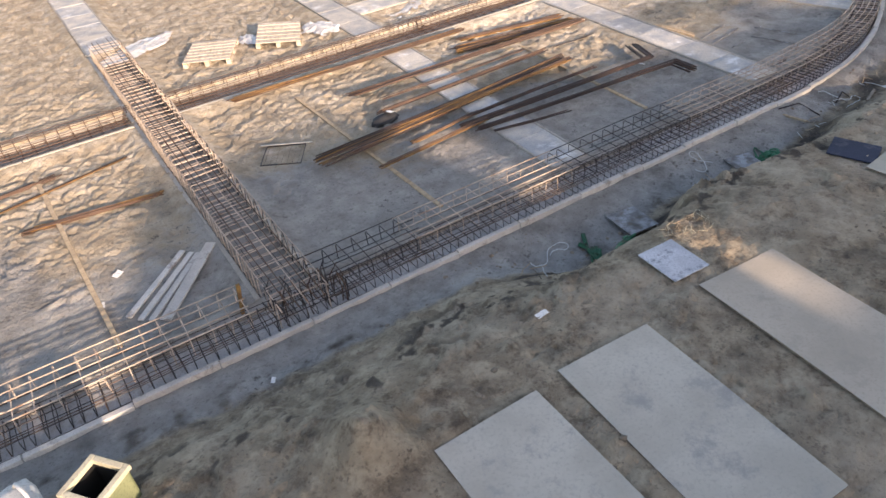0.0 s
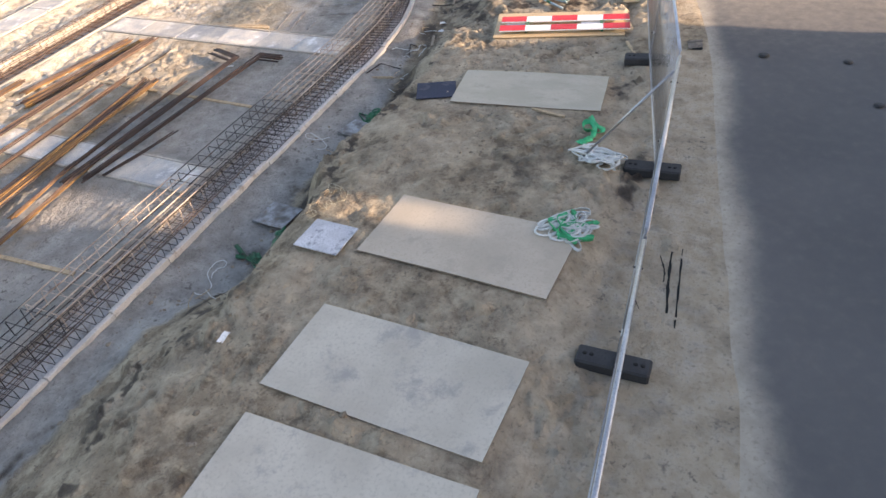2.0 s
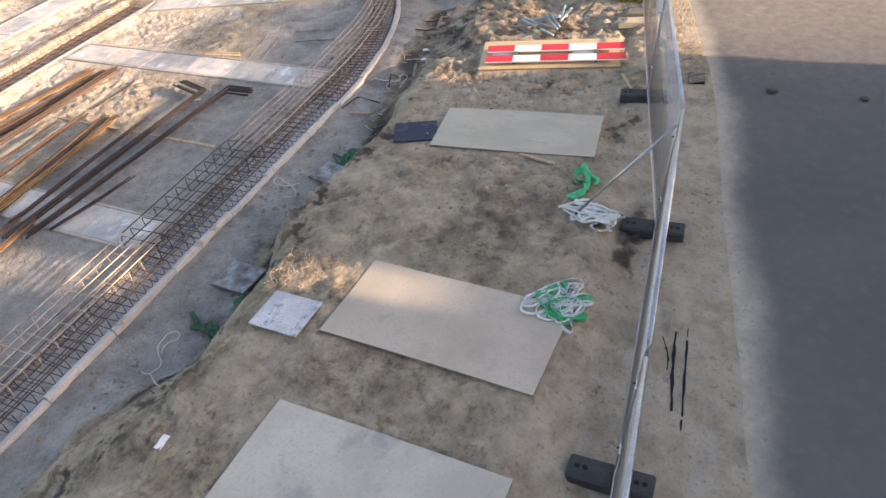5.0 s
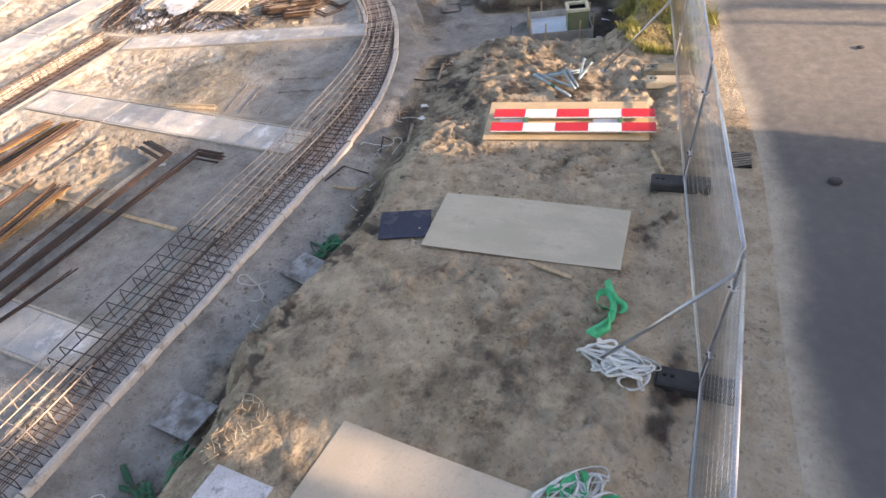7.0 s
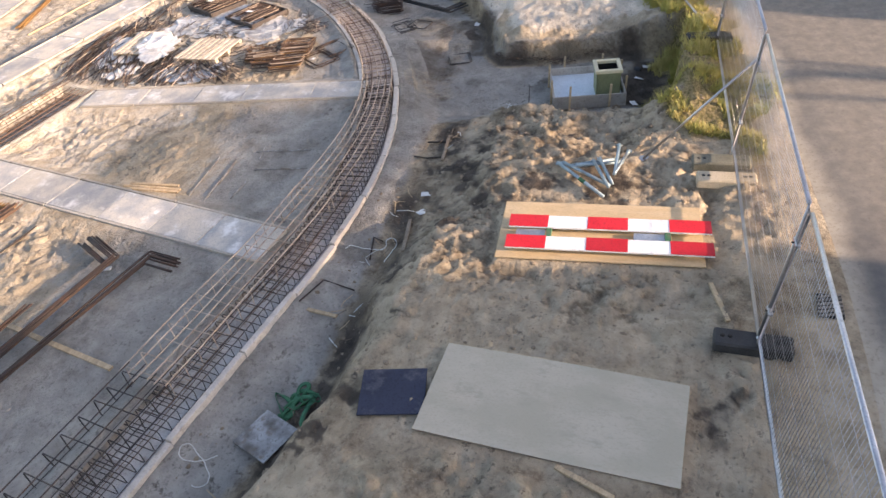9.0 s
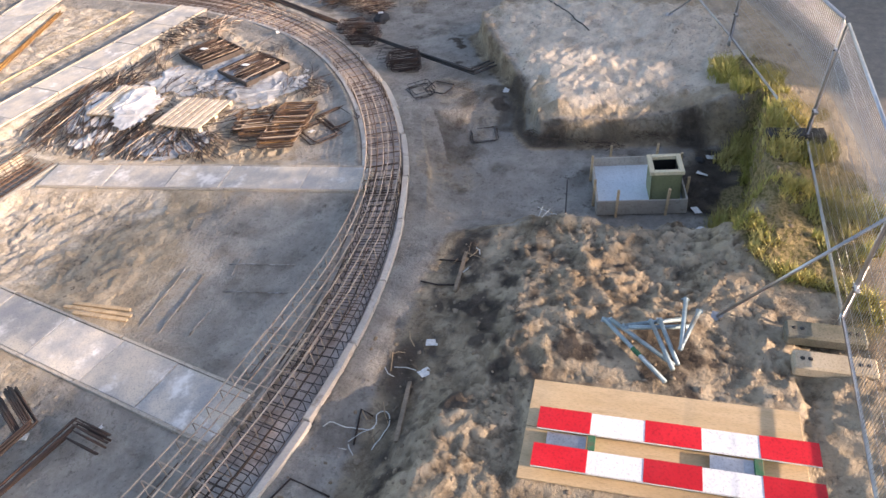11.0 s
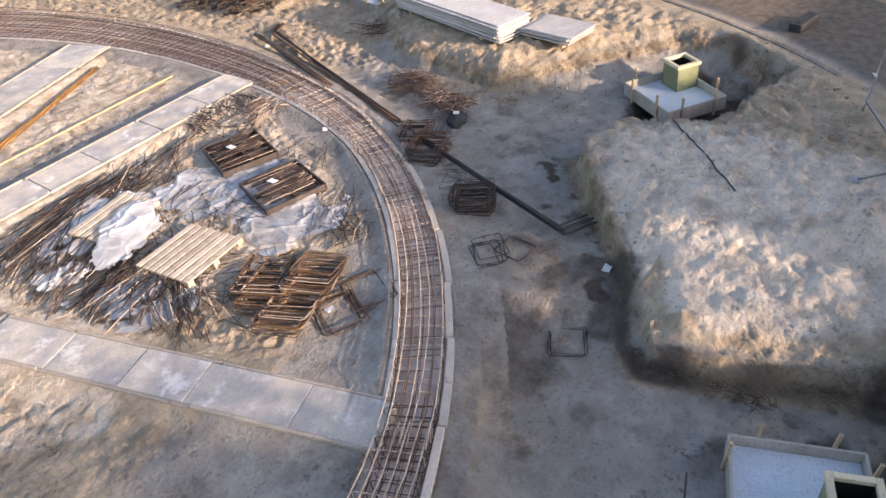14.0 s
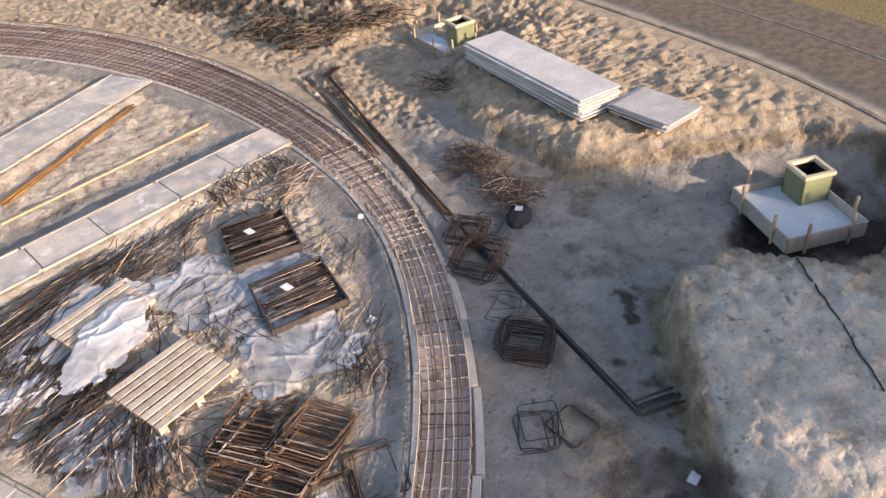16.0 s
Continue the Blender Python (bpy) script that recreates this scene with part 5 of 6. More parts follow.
def panel_stack(x, y, rz, w, l, n, label, th=0.028):
    z0 = max(gz(x, y), gz(x + 0.3, y + 0.8), gz(x - 0.3, y - 0.8)) - 0.02
    t = thing("panel_stack", x, y, z0, rz, label=label, category="panel stack")
    rng = random.Random(int(x * 7))
    for q in (-0.35, 0.35):
        part("bearer", boxm((w * 0.95, 0.09, 0.07), (0, q * l, 0.035)), M_BATTEN, t, "wooden bearer")
    for k in range(n):
        part("panel", boxm((w, l, th - 0.006), (rng.uniform(-0.05, 0.05), rng.uniform(-0.09, 0.09), 0.07 + th / 2 + th * k), (0, 0, rng.uniform(-1.2, 1.2)), 0.004), M_PANEL, t)


panel_stack(25.05, 13.95, -15, 0.85, 3.4, 12, "long stack of pale grey panels on the sand")
panel_stack(24.98, 11.55, -7, 0.82, 1.10, 6, "short stack of pale grey panels on sand")


def batten(a, b, w, label, material=None, z=None, th=0.03):
    A, B = Vector(a), Vector(b)
    m = A.lerp(B, 0.5)
    d = B - A
    za = z if z is not None else gz(*a)
    zb = z if z is not None else gz(*b)
    t = thing("timber_batten", m.x, m.y, max((za + zb) / 2, gz(m.x, m.y) if z is None else -9) + th / 2, math.degrees(math.atan2(d.y, d.x)), 0, -math.degrees(math.atan2(zb - za, d.length)), label=label, category="batten")
    part("timber", boxm((d.length, w, th), bevel=0.004), material or M_BATTEN, t)


# ---- bars, pipes and battens on the inner field ----
def bundle(a, b, n, r, spread, material, label, seed=1, name="rebar_bundle", hook=None, z=None, category="rebar bundle", layers=2, tags_=0):
    rng = random.Random(seed)
    A, B = Vector(a), Vector(b)
    d = (B - A).normalized()
    side = Vector((-d.y, d.x))
    t = thing(name, A.x, A.y, 0, label=label, category=category)
    way = [A.lerp(B, i / 24) for i in range(25)]
    over = any(strip_dist(np.array(q.x), np.array(q.y), *c) > -0.02 for q in way for c in CAST)
    base = z if z is not None else -0.29 if over else float(np.percentile([max(gz(q.x, q.y), -0.6) for q in way], 80))
    for k in range(n):
        o0, o1 = rng.uniform(-1, 1) * spread, rng.uniform(-1, 1) * spread
        e0, e1 = rng.uniform(-0.12, 0.12), rng.uniform(-0.12, 0.12)
        lift = r * (1 + 2.0 * (k % layers))
        pts = []
        for i in range(7):
            q = A.lerp(B, i / 6) + side * (o0 + (o1 - o0) * i / 6) + d * (e0 if i == 0 else e1 if i == 6 else 0)
            pts.append((q.x - A.x, q.y - A.y, base + lift + 0.008 * math.sin(i + k)))
        if hook:
            h = (Vector(hook) - B) * rng.uniform(0.9, 1.05)
            e = Vector(pts[-1])
            pts.append((e.x + h.x * 0.5, e.y + h.y * 0.5, e.z))
            pts.append((e.x + h.x, e.y + h.y, e.z))
        rod("bar", pts, r, material if not isinstance(material, (list, tuple)) else material[k % len(material)], t, 6)
    return t


M_PIPE = surf("dark_brown_bar", (0.03, 0.02, 0.018), (0.055, 0.034, 0.028), 3, 60, 0.75, 0.2, stain=(0.10, 0.05, 0.032))
bundle((3.33, 13.80), (8.9, 13.72), 18, 0.011, 0.12, [M_RUST, M_ORANGE, M_RUST], "long bundle of rusty rebar lying along the trench", 2)
bundle((8.7, 13.42), (11.3, 13.0), 16, 0.012, 0.10, [M_ORANGE, M_RUST], "bundle of orange rusty rebar on the sand", 3)
bundle((8.3, 13.0), (11.5, 12.5), 22, 0.012, 0.20, [M_ORANGE, M_RUST, M_PIPE], "wide bundle of bright orange rusty rebar on sand", 4)
bundle((5.3, 12.35), (11.3, 12.22), 16, 0.012, 0.11, [M_RUST, M_PIPE, M_RUST], "long brown rebar bundle lying across the concrete strip", 6)
bundle((5.6, 11.75), (9.3, 11.75), 3, 0.010, 0.04, [M_RUST, M_STEEL], "thin brown bars lying across a concrete strip", 17)
bundle((5.4, 11.28), (9.5, 11.42), 14, 0.012, 0.07, [M_PIPE, M_RUST], "dark rebar bundle lying across the concrete strip", 18)
bundle((3.7, 10.32), (9.55, 10.80), 30, 0.012, 0.20, [M_RUST, M_PIPE, M_ORANGE], "wide rusty bundle of rebar across a footing", 5)
bundle((4.45, 9.46), (6.75, 9.70), 9, 0.011, 0.05, [M_ORANGE, M_RUST], "short bundle of orange rusty rebar on damp sand", 7)
bundle((5.3, 9.85), (6.75, 10.02), 9, 0.011, 0.05, [M_ORANGE, M_RUST], "few orange rusty bars on damp sand", 8)
bundle((6.4, 10.0), (9.65, 10.05), 6, 0.012, 0.035, M_PIPE, "thin dark rebar bundle across a footing", 9)
bundle((6.3, 9.72), (10.78, 9.62), 12, 0.014, 0.07, M_PIPE, "dark bent rebar bundle with hooked ends on sand", 10, hook=(11.02, 10.32))
bundle((6.4, 9.46), (10.98, 9.14), 10, 0.014, 0.05, M_PIPE, "dark hooked rebar bundle lying across a footing", 11, hook=(10.97, 8.62))
bundle((6.6, 9.2), (8.1, 8.9), 3, 0.011, 0.02, M_PIPE, "few thin dark bars across a footing edge", 19)
bundle((10.0, 11.65), (11.05, 11.6), 2, 0.009, 0.02, M_PIPE, "few thin dark bars lying on sand", 12)
batten((16.9, 18.6), (20.9, 18.7), 0.06, "long dark timber edge board beside the sand")
bundle((-0.95, 11.68), (1.15, 11.36), 12, 0.012, 0.07, [M_ORANGE, M_RUST, M_RUST], "bundle of rusty rebar on rippled sand", 13)
bundle((-3.2, 12.2), (0.9, 13.1), 5, 0.011, 0.10, [M_RUST, M_ORANGE], "scattered rusty bars on rippled sand", 14)
bundle((-3.0, 12.9), (-0.2, 13.3), 4, 0.011, 0.08, M_RUST, "few rusty bars on rippled sand", 15)
bundle((17.2, 19.25), (20.3, 20.85), 14, 0.014, 0.10, M_ORANGE, "bundle of orange rusty rebar beside a footing", 16)


batten((4.48, 13.3), (4.62, 7.98), 0.07, "long pale timber batten laid across the sand")
batten((9.52, 12.2), (9.33, 8.25), 0.07, "pale timber batten laid across the sand field")
batten((-0.58, 13.6), (-0.33, 7.95), 0.07, "pale timber batten laid across rippled sand")
for k, (a, b) in enumerate((((-0.10, 8.45), (0.95, 9.5)), ((0.02, 8.32), (1.05, 9.38)), ((0.14, 8.2), (1.13, 9.27)))):
    batten(a, b, 0.09, "grey weathered board lying on damp sand", M_CURB)
batten((0.3, 8.1), (1.35, 9.3), 0.16, "wide grey board lying on damp sand", M_CURB)
for a, b in (((12.35, 10.95), (12.6, 10.0)), ((12.45, 10.9), (12.68, 10.1)), ((12.3, 10.7), (12.5, 9.95))):
    batten(a, b, 0.05, "short pale batten beside a footing")
for a, b, lab in (((12.25, 5.83), (13.11, 6.17), "weathered stake lying at the bank"), ((14.54, 6.31), (15.34, 6.54), "grey stake leaning on the bank"), ((11.04, 6.87), (10.96, 6.09), "pale stick across the muddy path"),
                  ((12.5, 2.02), (11.9, 1.76), "pale batten beside the barrier"), ((9.6, 2.9), (9.48, 2.35), "grey splintered lath beside plywood")):
    batten(a, b, 0.05, lab, M_OLDWOOD if "stake" in lab else M_BATTEN)
for pts_ in ([(14.6, 6.84), (14.63, 6.62), (14.69, 6.40)], [(15.1, 6.83), (15.13, 6.66), (15.16, 6.50)],
             [(11.06, 6.72), (11.52, 6.64), (11.55, 6.21)], [(12.15, 6.31), (12.55, 6.46), (12.54, 6.31)]):
    t = thing("iron_pin", 0, 0, 0, label="thin dark iron pin lying on the muddy path", category="iron pin")
    rod("pin", [(x, y, gz(x, y) + 0.012) for x, y in pts_], 0.011, M_PIPE, t, 5)

# wire frame lying on the field, thin bars and set-out lines
fr = thing("mesh_frame", 3.32, 11.2, gz(3.3, 11.2) + 0.02, -32, label="small square wire frame lying on damp sand", category="wire frame")
rod("frame", [(-0.36, -0.34, 0.01), (0.36, -0.34, 0.01), (0.36, 0.34, 0.01), (-0.36, 0.34, 0.01)], 0.012, M_STEEL, fr, 5, closed=True)
rod("edge_bar", [(-0.48, 0.37, 0.02), (0.48, 0.37, 0.02)], 0.02, M_CURB, fr, 6, "pale edge bar")
for k in range(7):
    rod("wire", [(-0.3 + 0.1 * k, -0.34, 0.01), (-0.3 + 0.1 * k, 0.34, 0.01)], 0.002, M_STEEL, fr, 3)
# Grooves in the field sand, drawn as thin grey bars.
for a, b in (((12.59, 9.77), (13.55, 9.99)), ((12.34, 9.37), (13.56, 9.64)), ((12.73, 9.02), (13.05, 9.06)), ((13.0, 9.5), (13.5, 9.62)), ((13.92, 9.34), (14.2, 8.58)), ((13.45, 9.04), (13.7, 8.34)), ((13.92, 9.34), (13.75, 9.28))):
    bundle(a, b, 1, 0.009, 0.0, M_MUDBRD, "groove in the sand, drawn as a thin grey bar", 30, "thin_bar", category="bar")
bundle((17.57, 5.91), (16.75, 5.65), 1, 0.010, 0.0, M_STEEL, "thin dark bar on the pit floor", 34, "thin_bar", category="bar")
bag = thing("black_bag", 5.4, 11.15, gz(5.4, 11.1), 15, label="black plastic bag with a white label on sand", category="bag")
bm = bmesh.new()
bmesh.ops.create_icosphere(bm, subdivisions=3, radius=0.5)
for v_ in bm.verts:
    v_.co = Vector((v_.co.x * 0.62, v_.co.y * 0.36, max(-0.02, v_.co.z * 0.22))) * (1 + 0.25 * noise.noise(v_.co * 5))
bag_mesh = part("bag", bm, M_BLACK, bag, smooth=True).data
part("label", boxm((0.10, 0.13, 0.004), (0.12, -0.02, 0.145), (0, 10, 0)), M_WHITE, bag, "white label")


# ---- pallets, collars, film and loose rebar inside the curve ----
def pallet(x, y, z, rz, w, l, label, boards=7, material=None, rx=0, ry=0):
    t = thing("pallet", x, y, z, rz, rx, ry, label=label, category="pallet", group="timber pallets")
    m_ = material or M_WOOD
    bw = w / boards * 0.74
    for k in range(boards):
        part("deck_board", boxm((l, bw, 0.022), (0, -w / 2 + bw / 2 + k * (w - bw) / (boards - 1), 0.131), bevel=0.003), m_, t)
    for i in (-1, 0, 1):
        part("stringer", boxm((0.1, w, 0.022), (i * (l / 2 - 0.05), 0, 0.109), bevel=0.002), M_BATTEN, t)
        part("bottom_board", boxm((0.1, w, 0.02), (i * (l / 2 - 0.05), 0, 0.01), bevel=0.002), m_, t)
        for j in (-1, 0, 1):
            part("block", boxm((0.1, 0.12, 0.078), (i * (l / 2 - 0.05), j * (w / 2 - 0.06), 0.059)), m_, t)
    return t


M_PALLET = surf("pallet_wood", (0.50, 0.425, 0.34), (0.63, 0.55, 0.45), 2, 30, 0.8, 0.25, stretch=(4, 1, 1), stain=(0.36, 0.285, 0.21))
pallet(17.02, 13.0, -0.44, 8, 1.02, 1.10, "pale timber pallet lying on sand and film", 8, M_PALLET, 0, 2)
pallet(16.98, 14.85, -0.44, 10, 0.80, 1.15, "weathered pallet half covered by crumpled film", 6, M_PALLET)
pallet(3.9, 16.95, -0.42, -28, 1.3, 1.1, "pale pallet standing low beside the long trench", 7, M_PALLET)
pallet(5.6, 16.85, -0.40, -24, 1.4, 1.05, "pale slatted pallet on sand and film", 6, M_PALLET, 0, 4)


def film_material(name, c1, c2, clear):
    """Thin wrinkled plastic, partly see-through."""
    m, t, b = nodes_of(name)
    v = coords(t)
    t.links.new(mixed(t, ramp(t, noise_of(t, v, 3, 6), 0.3, 0.7), c1, c2), b.inputs["Base Color"])
    b.inputs["Roughness"].default_value = 0.28
    al = t.nodes.new("ShaderNodeMapRange")
    al.inputs[1].default_value, al.inputs[2].default_value = 0.35, 0.65
    al.inputs[3].default_value, al.inputs[4].default_value = clear, 0.97
    t.links.new(noise_of(t, v, 2.2, 6, 0.65), al.inputs[0])
    t.links.new(al.outputs[0], b.inputs["Alpha"])
    bumped(t, b, noise_of(t, coords(t, (1, 2.2, 1)), 9, 7, 0.7), 0.8, 0.018)
    return m


M_FILM = film_material("clear_film", (0.40, 0.43, 0.47), (0.60, 0.62, 0.64), 0.25)
M_FILM2 = film_material("white_film_sheet", (0.60, 0.60, 0.61), (0.84, 0.83, 0.81), 0.55)


def film(x, y, w, l, rz, lift, label, seed, z=None, material=None):
    """A thin plastic sheet with sharp folds and a ragged outline, lying on what is under it."""
    n = 84
    X, Y = np.meshgrid(np.linspace(-1, 1, n), np.linspace(-1, 1, n), indexing="ij")
    z0 = gz(x, y) if z is None else z
    t = thing("plastic_film", x, y, z0, rz, label=label, category="plastic film")
    px, py = X * w / 2, Y * l / 2
    c, s_ = math.cos(radians(rz)), math.sin(radians(rz))
    m = 4
    cx, cy = np.meshgrid(np.linspace(-w / 2, w / 2, m), np.linspace(-l / 2, l / 2, m), indexing="ij")
    rough = height(x + cx * c - cy * s_, y + cx * s_ + cy * c) - z0
    q = np.linspace(0, m - 1, n)
    rows_ = np.array([np.interp(q, np.arange(m), rough[:, j]) for j in range(m)]).T
    low = np.array([np.interp(q, np.arange(m), rows_[i]) for i in range(n)]) + 0.02
    wx, wy = px + 0.15 * value_noise(px, py, 2.5, seed + 7), py + 0.15 * value_noise(py, px, 2.5, seed + 8)
    fold = lambda a, k, sd: (1 - np.abs(value_noise(wx * math.cos(a) + wy * math.sin(a), 0.16 * (wy * math.cos(a) - wx * math.sin(a)), k, sd))) ** 9
    h = 0.8 * fold(0.4 + seed, 3.0, seed) + 0.7 * fold(1.7 + seed, 4.5, seed + 1) + 0.4 * fold(2.8 + seed, 8.0, seed + 2)
    rad = np.hypot(X, Y) + 0.30 * value_noise(X, Y, 2.2, seed + 3) + 0.16 * value_noise(X, Y, 5.0, seed + 4) + 0.05 * value_noise(X, Y, 11.0, seed + 5)
    Z = np.maximum(np.maximum(low, 0 if z is not None else -9) + 0.012, lift * (0.9 - 0.7 * rad ** 2)) + 0.04 * h
    verts = [(px[i, j], py[i, j], Z[i, j]) for i in range(n) for j in range(n)]
    faces = [(i * n + j, (i + 1) * n + j, (i + 1) * n + j + 1, i * n + j + 1) for i in range(n - 1) for j in range(n - 1) if rad[i, j] < 0.93]
    raw("sheet", verts, faces, material or M_FILM, t)
    return t


film(16.78, 14.22, 1.0, 1.7, 118, 0.05, "white film sheet draped between two pallets", 1, -0.28, M_FILM2)
film(16.85, 14.95, 2.1, 1.8, 15, 0.02, "crumpled pale film spread under a pallet", 2, None, M_FILM2)
film(18.15, 14.2, 1.5, 1.9, 25, 0.03, "bluish clear film crumpled on the ground", 3)
film(18.7, 13.2, 1.9, 2.0, -17, 0.02, "pale clear film spread under a timber box", 14)
film(18.1, 12.35, 1.0, 1.3, -30, 0.04, "crumpled pale film spread on sand", 4)
film(18.55, 11.95, 0.7, 1.2, 55, 0.04, "pale film strip crumpled on sand", 5)
film(15.95, 13.1, 0.9, 1.0, 30, 0.05, "torn film among loose bars", 6)
film(15.78, 14.3, 0.7, 0.9, 80, 0.06, "torn white film among loose bars", 7, None, M_FILM2)
film(16.05, 12.35, 0.6, 1.2, 60, 0.04, "torn film strip over cut bars", 9)
film(2.6, 18.6, 0.8, 2.4, -60, 0.10, "white film heaped beside the cage", 10, None, M_FILM2)
film(5.0, 17.1, 0.6, 1.0, 10, 0.14, "white film bunched beside pallets", 11, None, M_FILM2)
film(6.6, 16.5, 0.9, 1.1, 30, 0.14, "white film bunched beside a pallet", 12, None, M_FILM2)
film(9.0, 16.6, 2.0, 1.2, 30, 0.05, "pale film spread on the sand", 13)

M_DARKW = surf("dark_wet_wood", (0.045, 0.036, 0.033), (0.075, 0.058, 0.05), 3, 30, 0.75, 0.3, stretch=(4, 1, 1), stain=(0.10, 0.078, 0.062))


def collar_box(x, y, z, rz, w, l, seed, label):
    """A pallet with a timber collar, divided in four, with cut bars lying in it."""
    rng = random.Random(seed)
    t = thing("pallet_box", x, y, z, rz, label=label, category="pallet box", group="timber boxes of cut bars")
    for k in range(6):
        part("deck_board", boxm((l - 0.05, 0.1, 0.02), (0, -w / 2 + 0.09 + k * (w - 0.18) / 5, 0.09), bevel=0.002), M_DARKW, t)
    for i in (-1, 0, 1):
        part("stringer", boxm((0.1, w, 0.08), (i * (l / 2 - 0.06), 0, 0.04)), M_DARKW, t)
    for sx in (-1, 1):
        part("side_board", boxm((0.03, w, 0.10), (sx * l / 2, 0, 0.14), bevel=0.004), M_DARKW, t)
        part("end_board", boxm((l - 0.04, 0.03, 0.10), (0, sx * (w / 2 - 0.016), 0.14), bevel=0.004), M_DARKW, t)
    part("divider", boxm((0.06, w - 0.07, 0.08), (0.03, 0, 0.14)), M_DARKW, t)
    part("divider", boxm((l - 0.07, 0.05, 0.076), (0, 0.02, 0.136)), M_DARKW, t)
    for q in (-0.32, 0.0, 0.3):
        for k in range(15):
            yy = q * w + rng.uniform(-0.12, 0.12)
            rod("cut_bar", [(-l / 2 * rng.uniform(0.7, 1.0), yy, 0.196 + 0.01 * (k % 3)), (l / 2 * rng.uniform(0.5, 1.0), yy + rng.uniform(-0.06, 0.06), 0.196 + 0.01 * (k % 3))], 0.0055, M_TANBAR if k % 3 == 0 else M_PIPE, t, 5)
    part("label", boxm((0.12, 0.16, 0.004), (-0.1, 0.1, 0.24), (0, 8, 20)), M_WHITE, t, "white tag")
    return t


collar_box(19.32, 14.58, -0.47, -20, 1.12, 0.98, 1, "dark timber pallet box holding cut rebar")
collar_box(18.92, 13.08, -0.47, -17, 1.08, 1.02, 2, "dark timber pallet box holding cut bars beside film")


def scatter(name, cx, cy, n, length, ang, spread, mats, label, seed, box_=(0.5, 0.5), z_up=0.0, r=0.007, bend=0.0):
    rng = random.Random(seed)
    t = thing(name, cx, cy, gz(cx, cy), label=label, category="rebar heap")
    for k in range(n):
        a = radians(ang + rng.gauss(0, spread))
        l = length * rng.uniform(0.6, 1.1) / 2
        ox, oy = rng.uniform(-1, 1) * box_[0], rng.uniform(-1, 1) * box_[1]
        z = 0.015 + z_up * rng.random() * max(0, 1 - (ox / box_[0]) ** 2 * 0.6)
        d = Vector((math.cos(a), math.sin(a)))
        pts = [(ox - d.x * l, oy - d.y * l, z + rng.uniform(0, 0.02)), (ox + rng.uniform(-bend, bend), oy + rng.uniform(-bend, bend), z + 0.02), (ox + d.x * l, oy + d.y * l, z + rng.uniform(0, 0.05))]
        rod("bar", pts, r, mats[k % len(mats)], t, 4)
    return t


MIX = [M_PIPE, M_STEEL, M_RUST, M_PIPE, M_STEEL, M_PIPE, M_TANBAR, M_STEEL]
scatter("loose_rebar", 16.0, 14.75, 70, 1.5, 28, 14, MIX, "loose heap of cut rusty bars by a pallet", 1, (0.5, 0.9), 0.12)
scatter("loose_rebar", 16.0, 13.2, 70, 1.3, 20, 16, MIX, "loose heap of cut bars fanned on sand", 2, (0.4, 0.6), 0.12)
scatter("loose_rebar", 16.25, 12.3, 55, 0.9, 60, 20, MIX, "fan of dark cut bars on sand", 3, (0.35, 0.45), 0.10)
scatter("loose_rebar", 16.6, 15.9, 45, 1.5, 10, 12, MIX, "loose rusty bars beside the concrete strip", 4, (0.7, 0.3), 0.08)
scatter("loose_rebar", 18.3, 15.7, 50, 1.1, 20, 18, MIX, "loose rusty bars beside the concrete strip footing", 5, (1.0, 0.35), 0.08)
scatter("loose_rebar", 20.2, 16.15, 85, 0.55, 75, 20, MIX, "heap of short dark bars by the footing", 6, (0.8, 0.22), 0.16)
scatter("loose_rebar", 20.6, 15.5, 45, 0.6, 20, 35, [M_TANBAR, M_RUST], "heap of short tan bars by the ring", 7, (0.35, 0.35), 0.14)
scatter("loose_rebar", 18.6, 11.3, 40, 0.5, 30, 40, MIX, "small tangle of thin bars on sand", 8, (0.3, 0.3), 0.08, 0.005, 0.05)
scatter("loose_rebar", 17.6, 14.1, 24, 1.2, 60, 30, [M_STEEL, M_PIPE], "thin dark wires across film", 9, (0.5, 0.6), 0.05, 0.005, 0.1)
scatter("loose_rebar", 19.6, 13.4, 18, 0.8, 40, 50, [M_STEEL, M_PIPE], "thin dark wires between timber boxes", 10, (0.4, 0.4), 0.05, 0.005, 0.1)
for k, (x, y, a_) in enumerate(((15.4, 15.3, 15), (17.6, 15.5, -10), (16.4, 13.9, 35), (18.2, 13.2, 70), (17.2, 12.0, -30), (18.0, 14.9, 40), (19.9, 15.3, 80), (18.9, 11.8, 20), (16.7, 11.5, 50))):
    scatter("loose_rebar", x, y, 26, 0.8, a_, 30, MIX, "thin cut bars strewn over trodden sand", 50 + k, (0.5, 0.45), 0.05, 0.005, 0.05)
scatter("wire_heap", 22.85, 13.5, 170, 0.5, 50, 60, [M_RUST, M_PIPE, M_PIPE], "tangled heap of rusty wire and roots", 11, (0.36, 0.42), 0.28, 0.0048, 0.12)
scatter("wire_heap", 22.45, 12.45, 150, 0.5, 110, 60, [M_PIPE, M_RUST, M_PIPE, M_TANBAR], "tangled heap of dark rusty wire", 12, (0.3, 0.42), 0.22, 0.0048, 0.12)
scatter("wire_heap", 24.4, 15.9, 45, 0.6, 100, 50, [M_RUST, M_PIPE], "tangle of rusty wire by the spoil", 13, (0.3, 0.4), 0.15, 0.006, 0.1)
for k, (x, y) in enumerate(((24.6, 20.6), (25.4, 19.9), (24.4, 22.0), (26.3, 19.6))):
    scatter("brush_heap", x, y, 110, 0.6, 30 * k, 60, [M_BARK, M_PIPE, M_BARK], "heap of dark brush and roots on the spoil", 130 + k, (0.5, 0.5), 0.35, 0.010, 0.12)
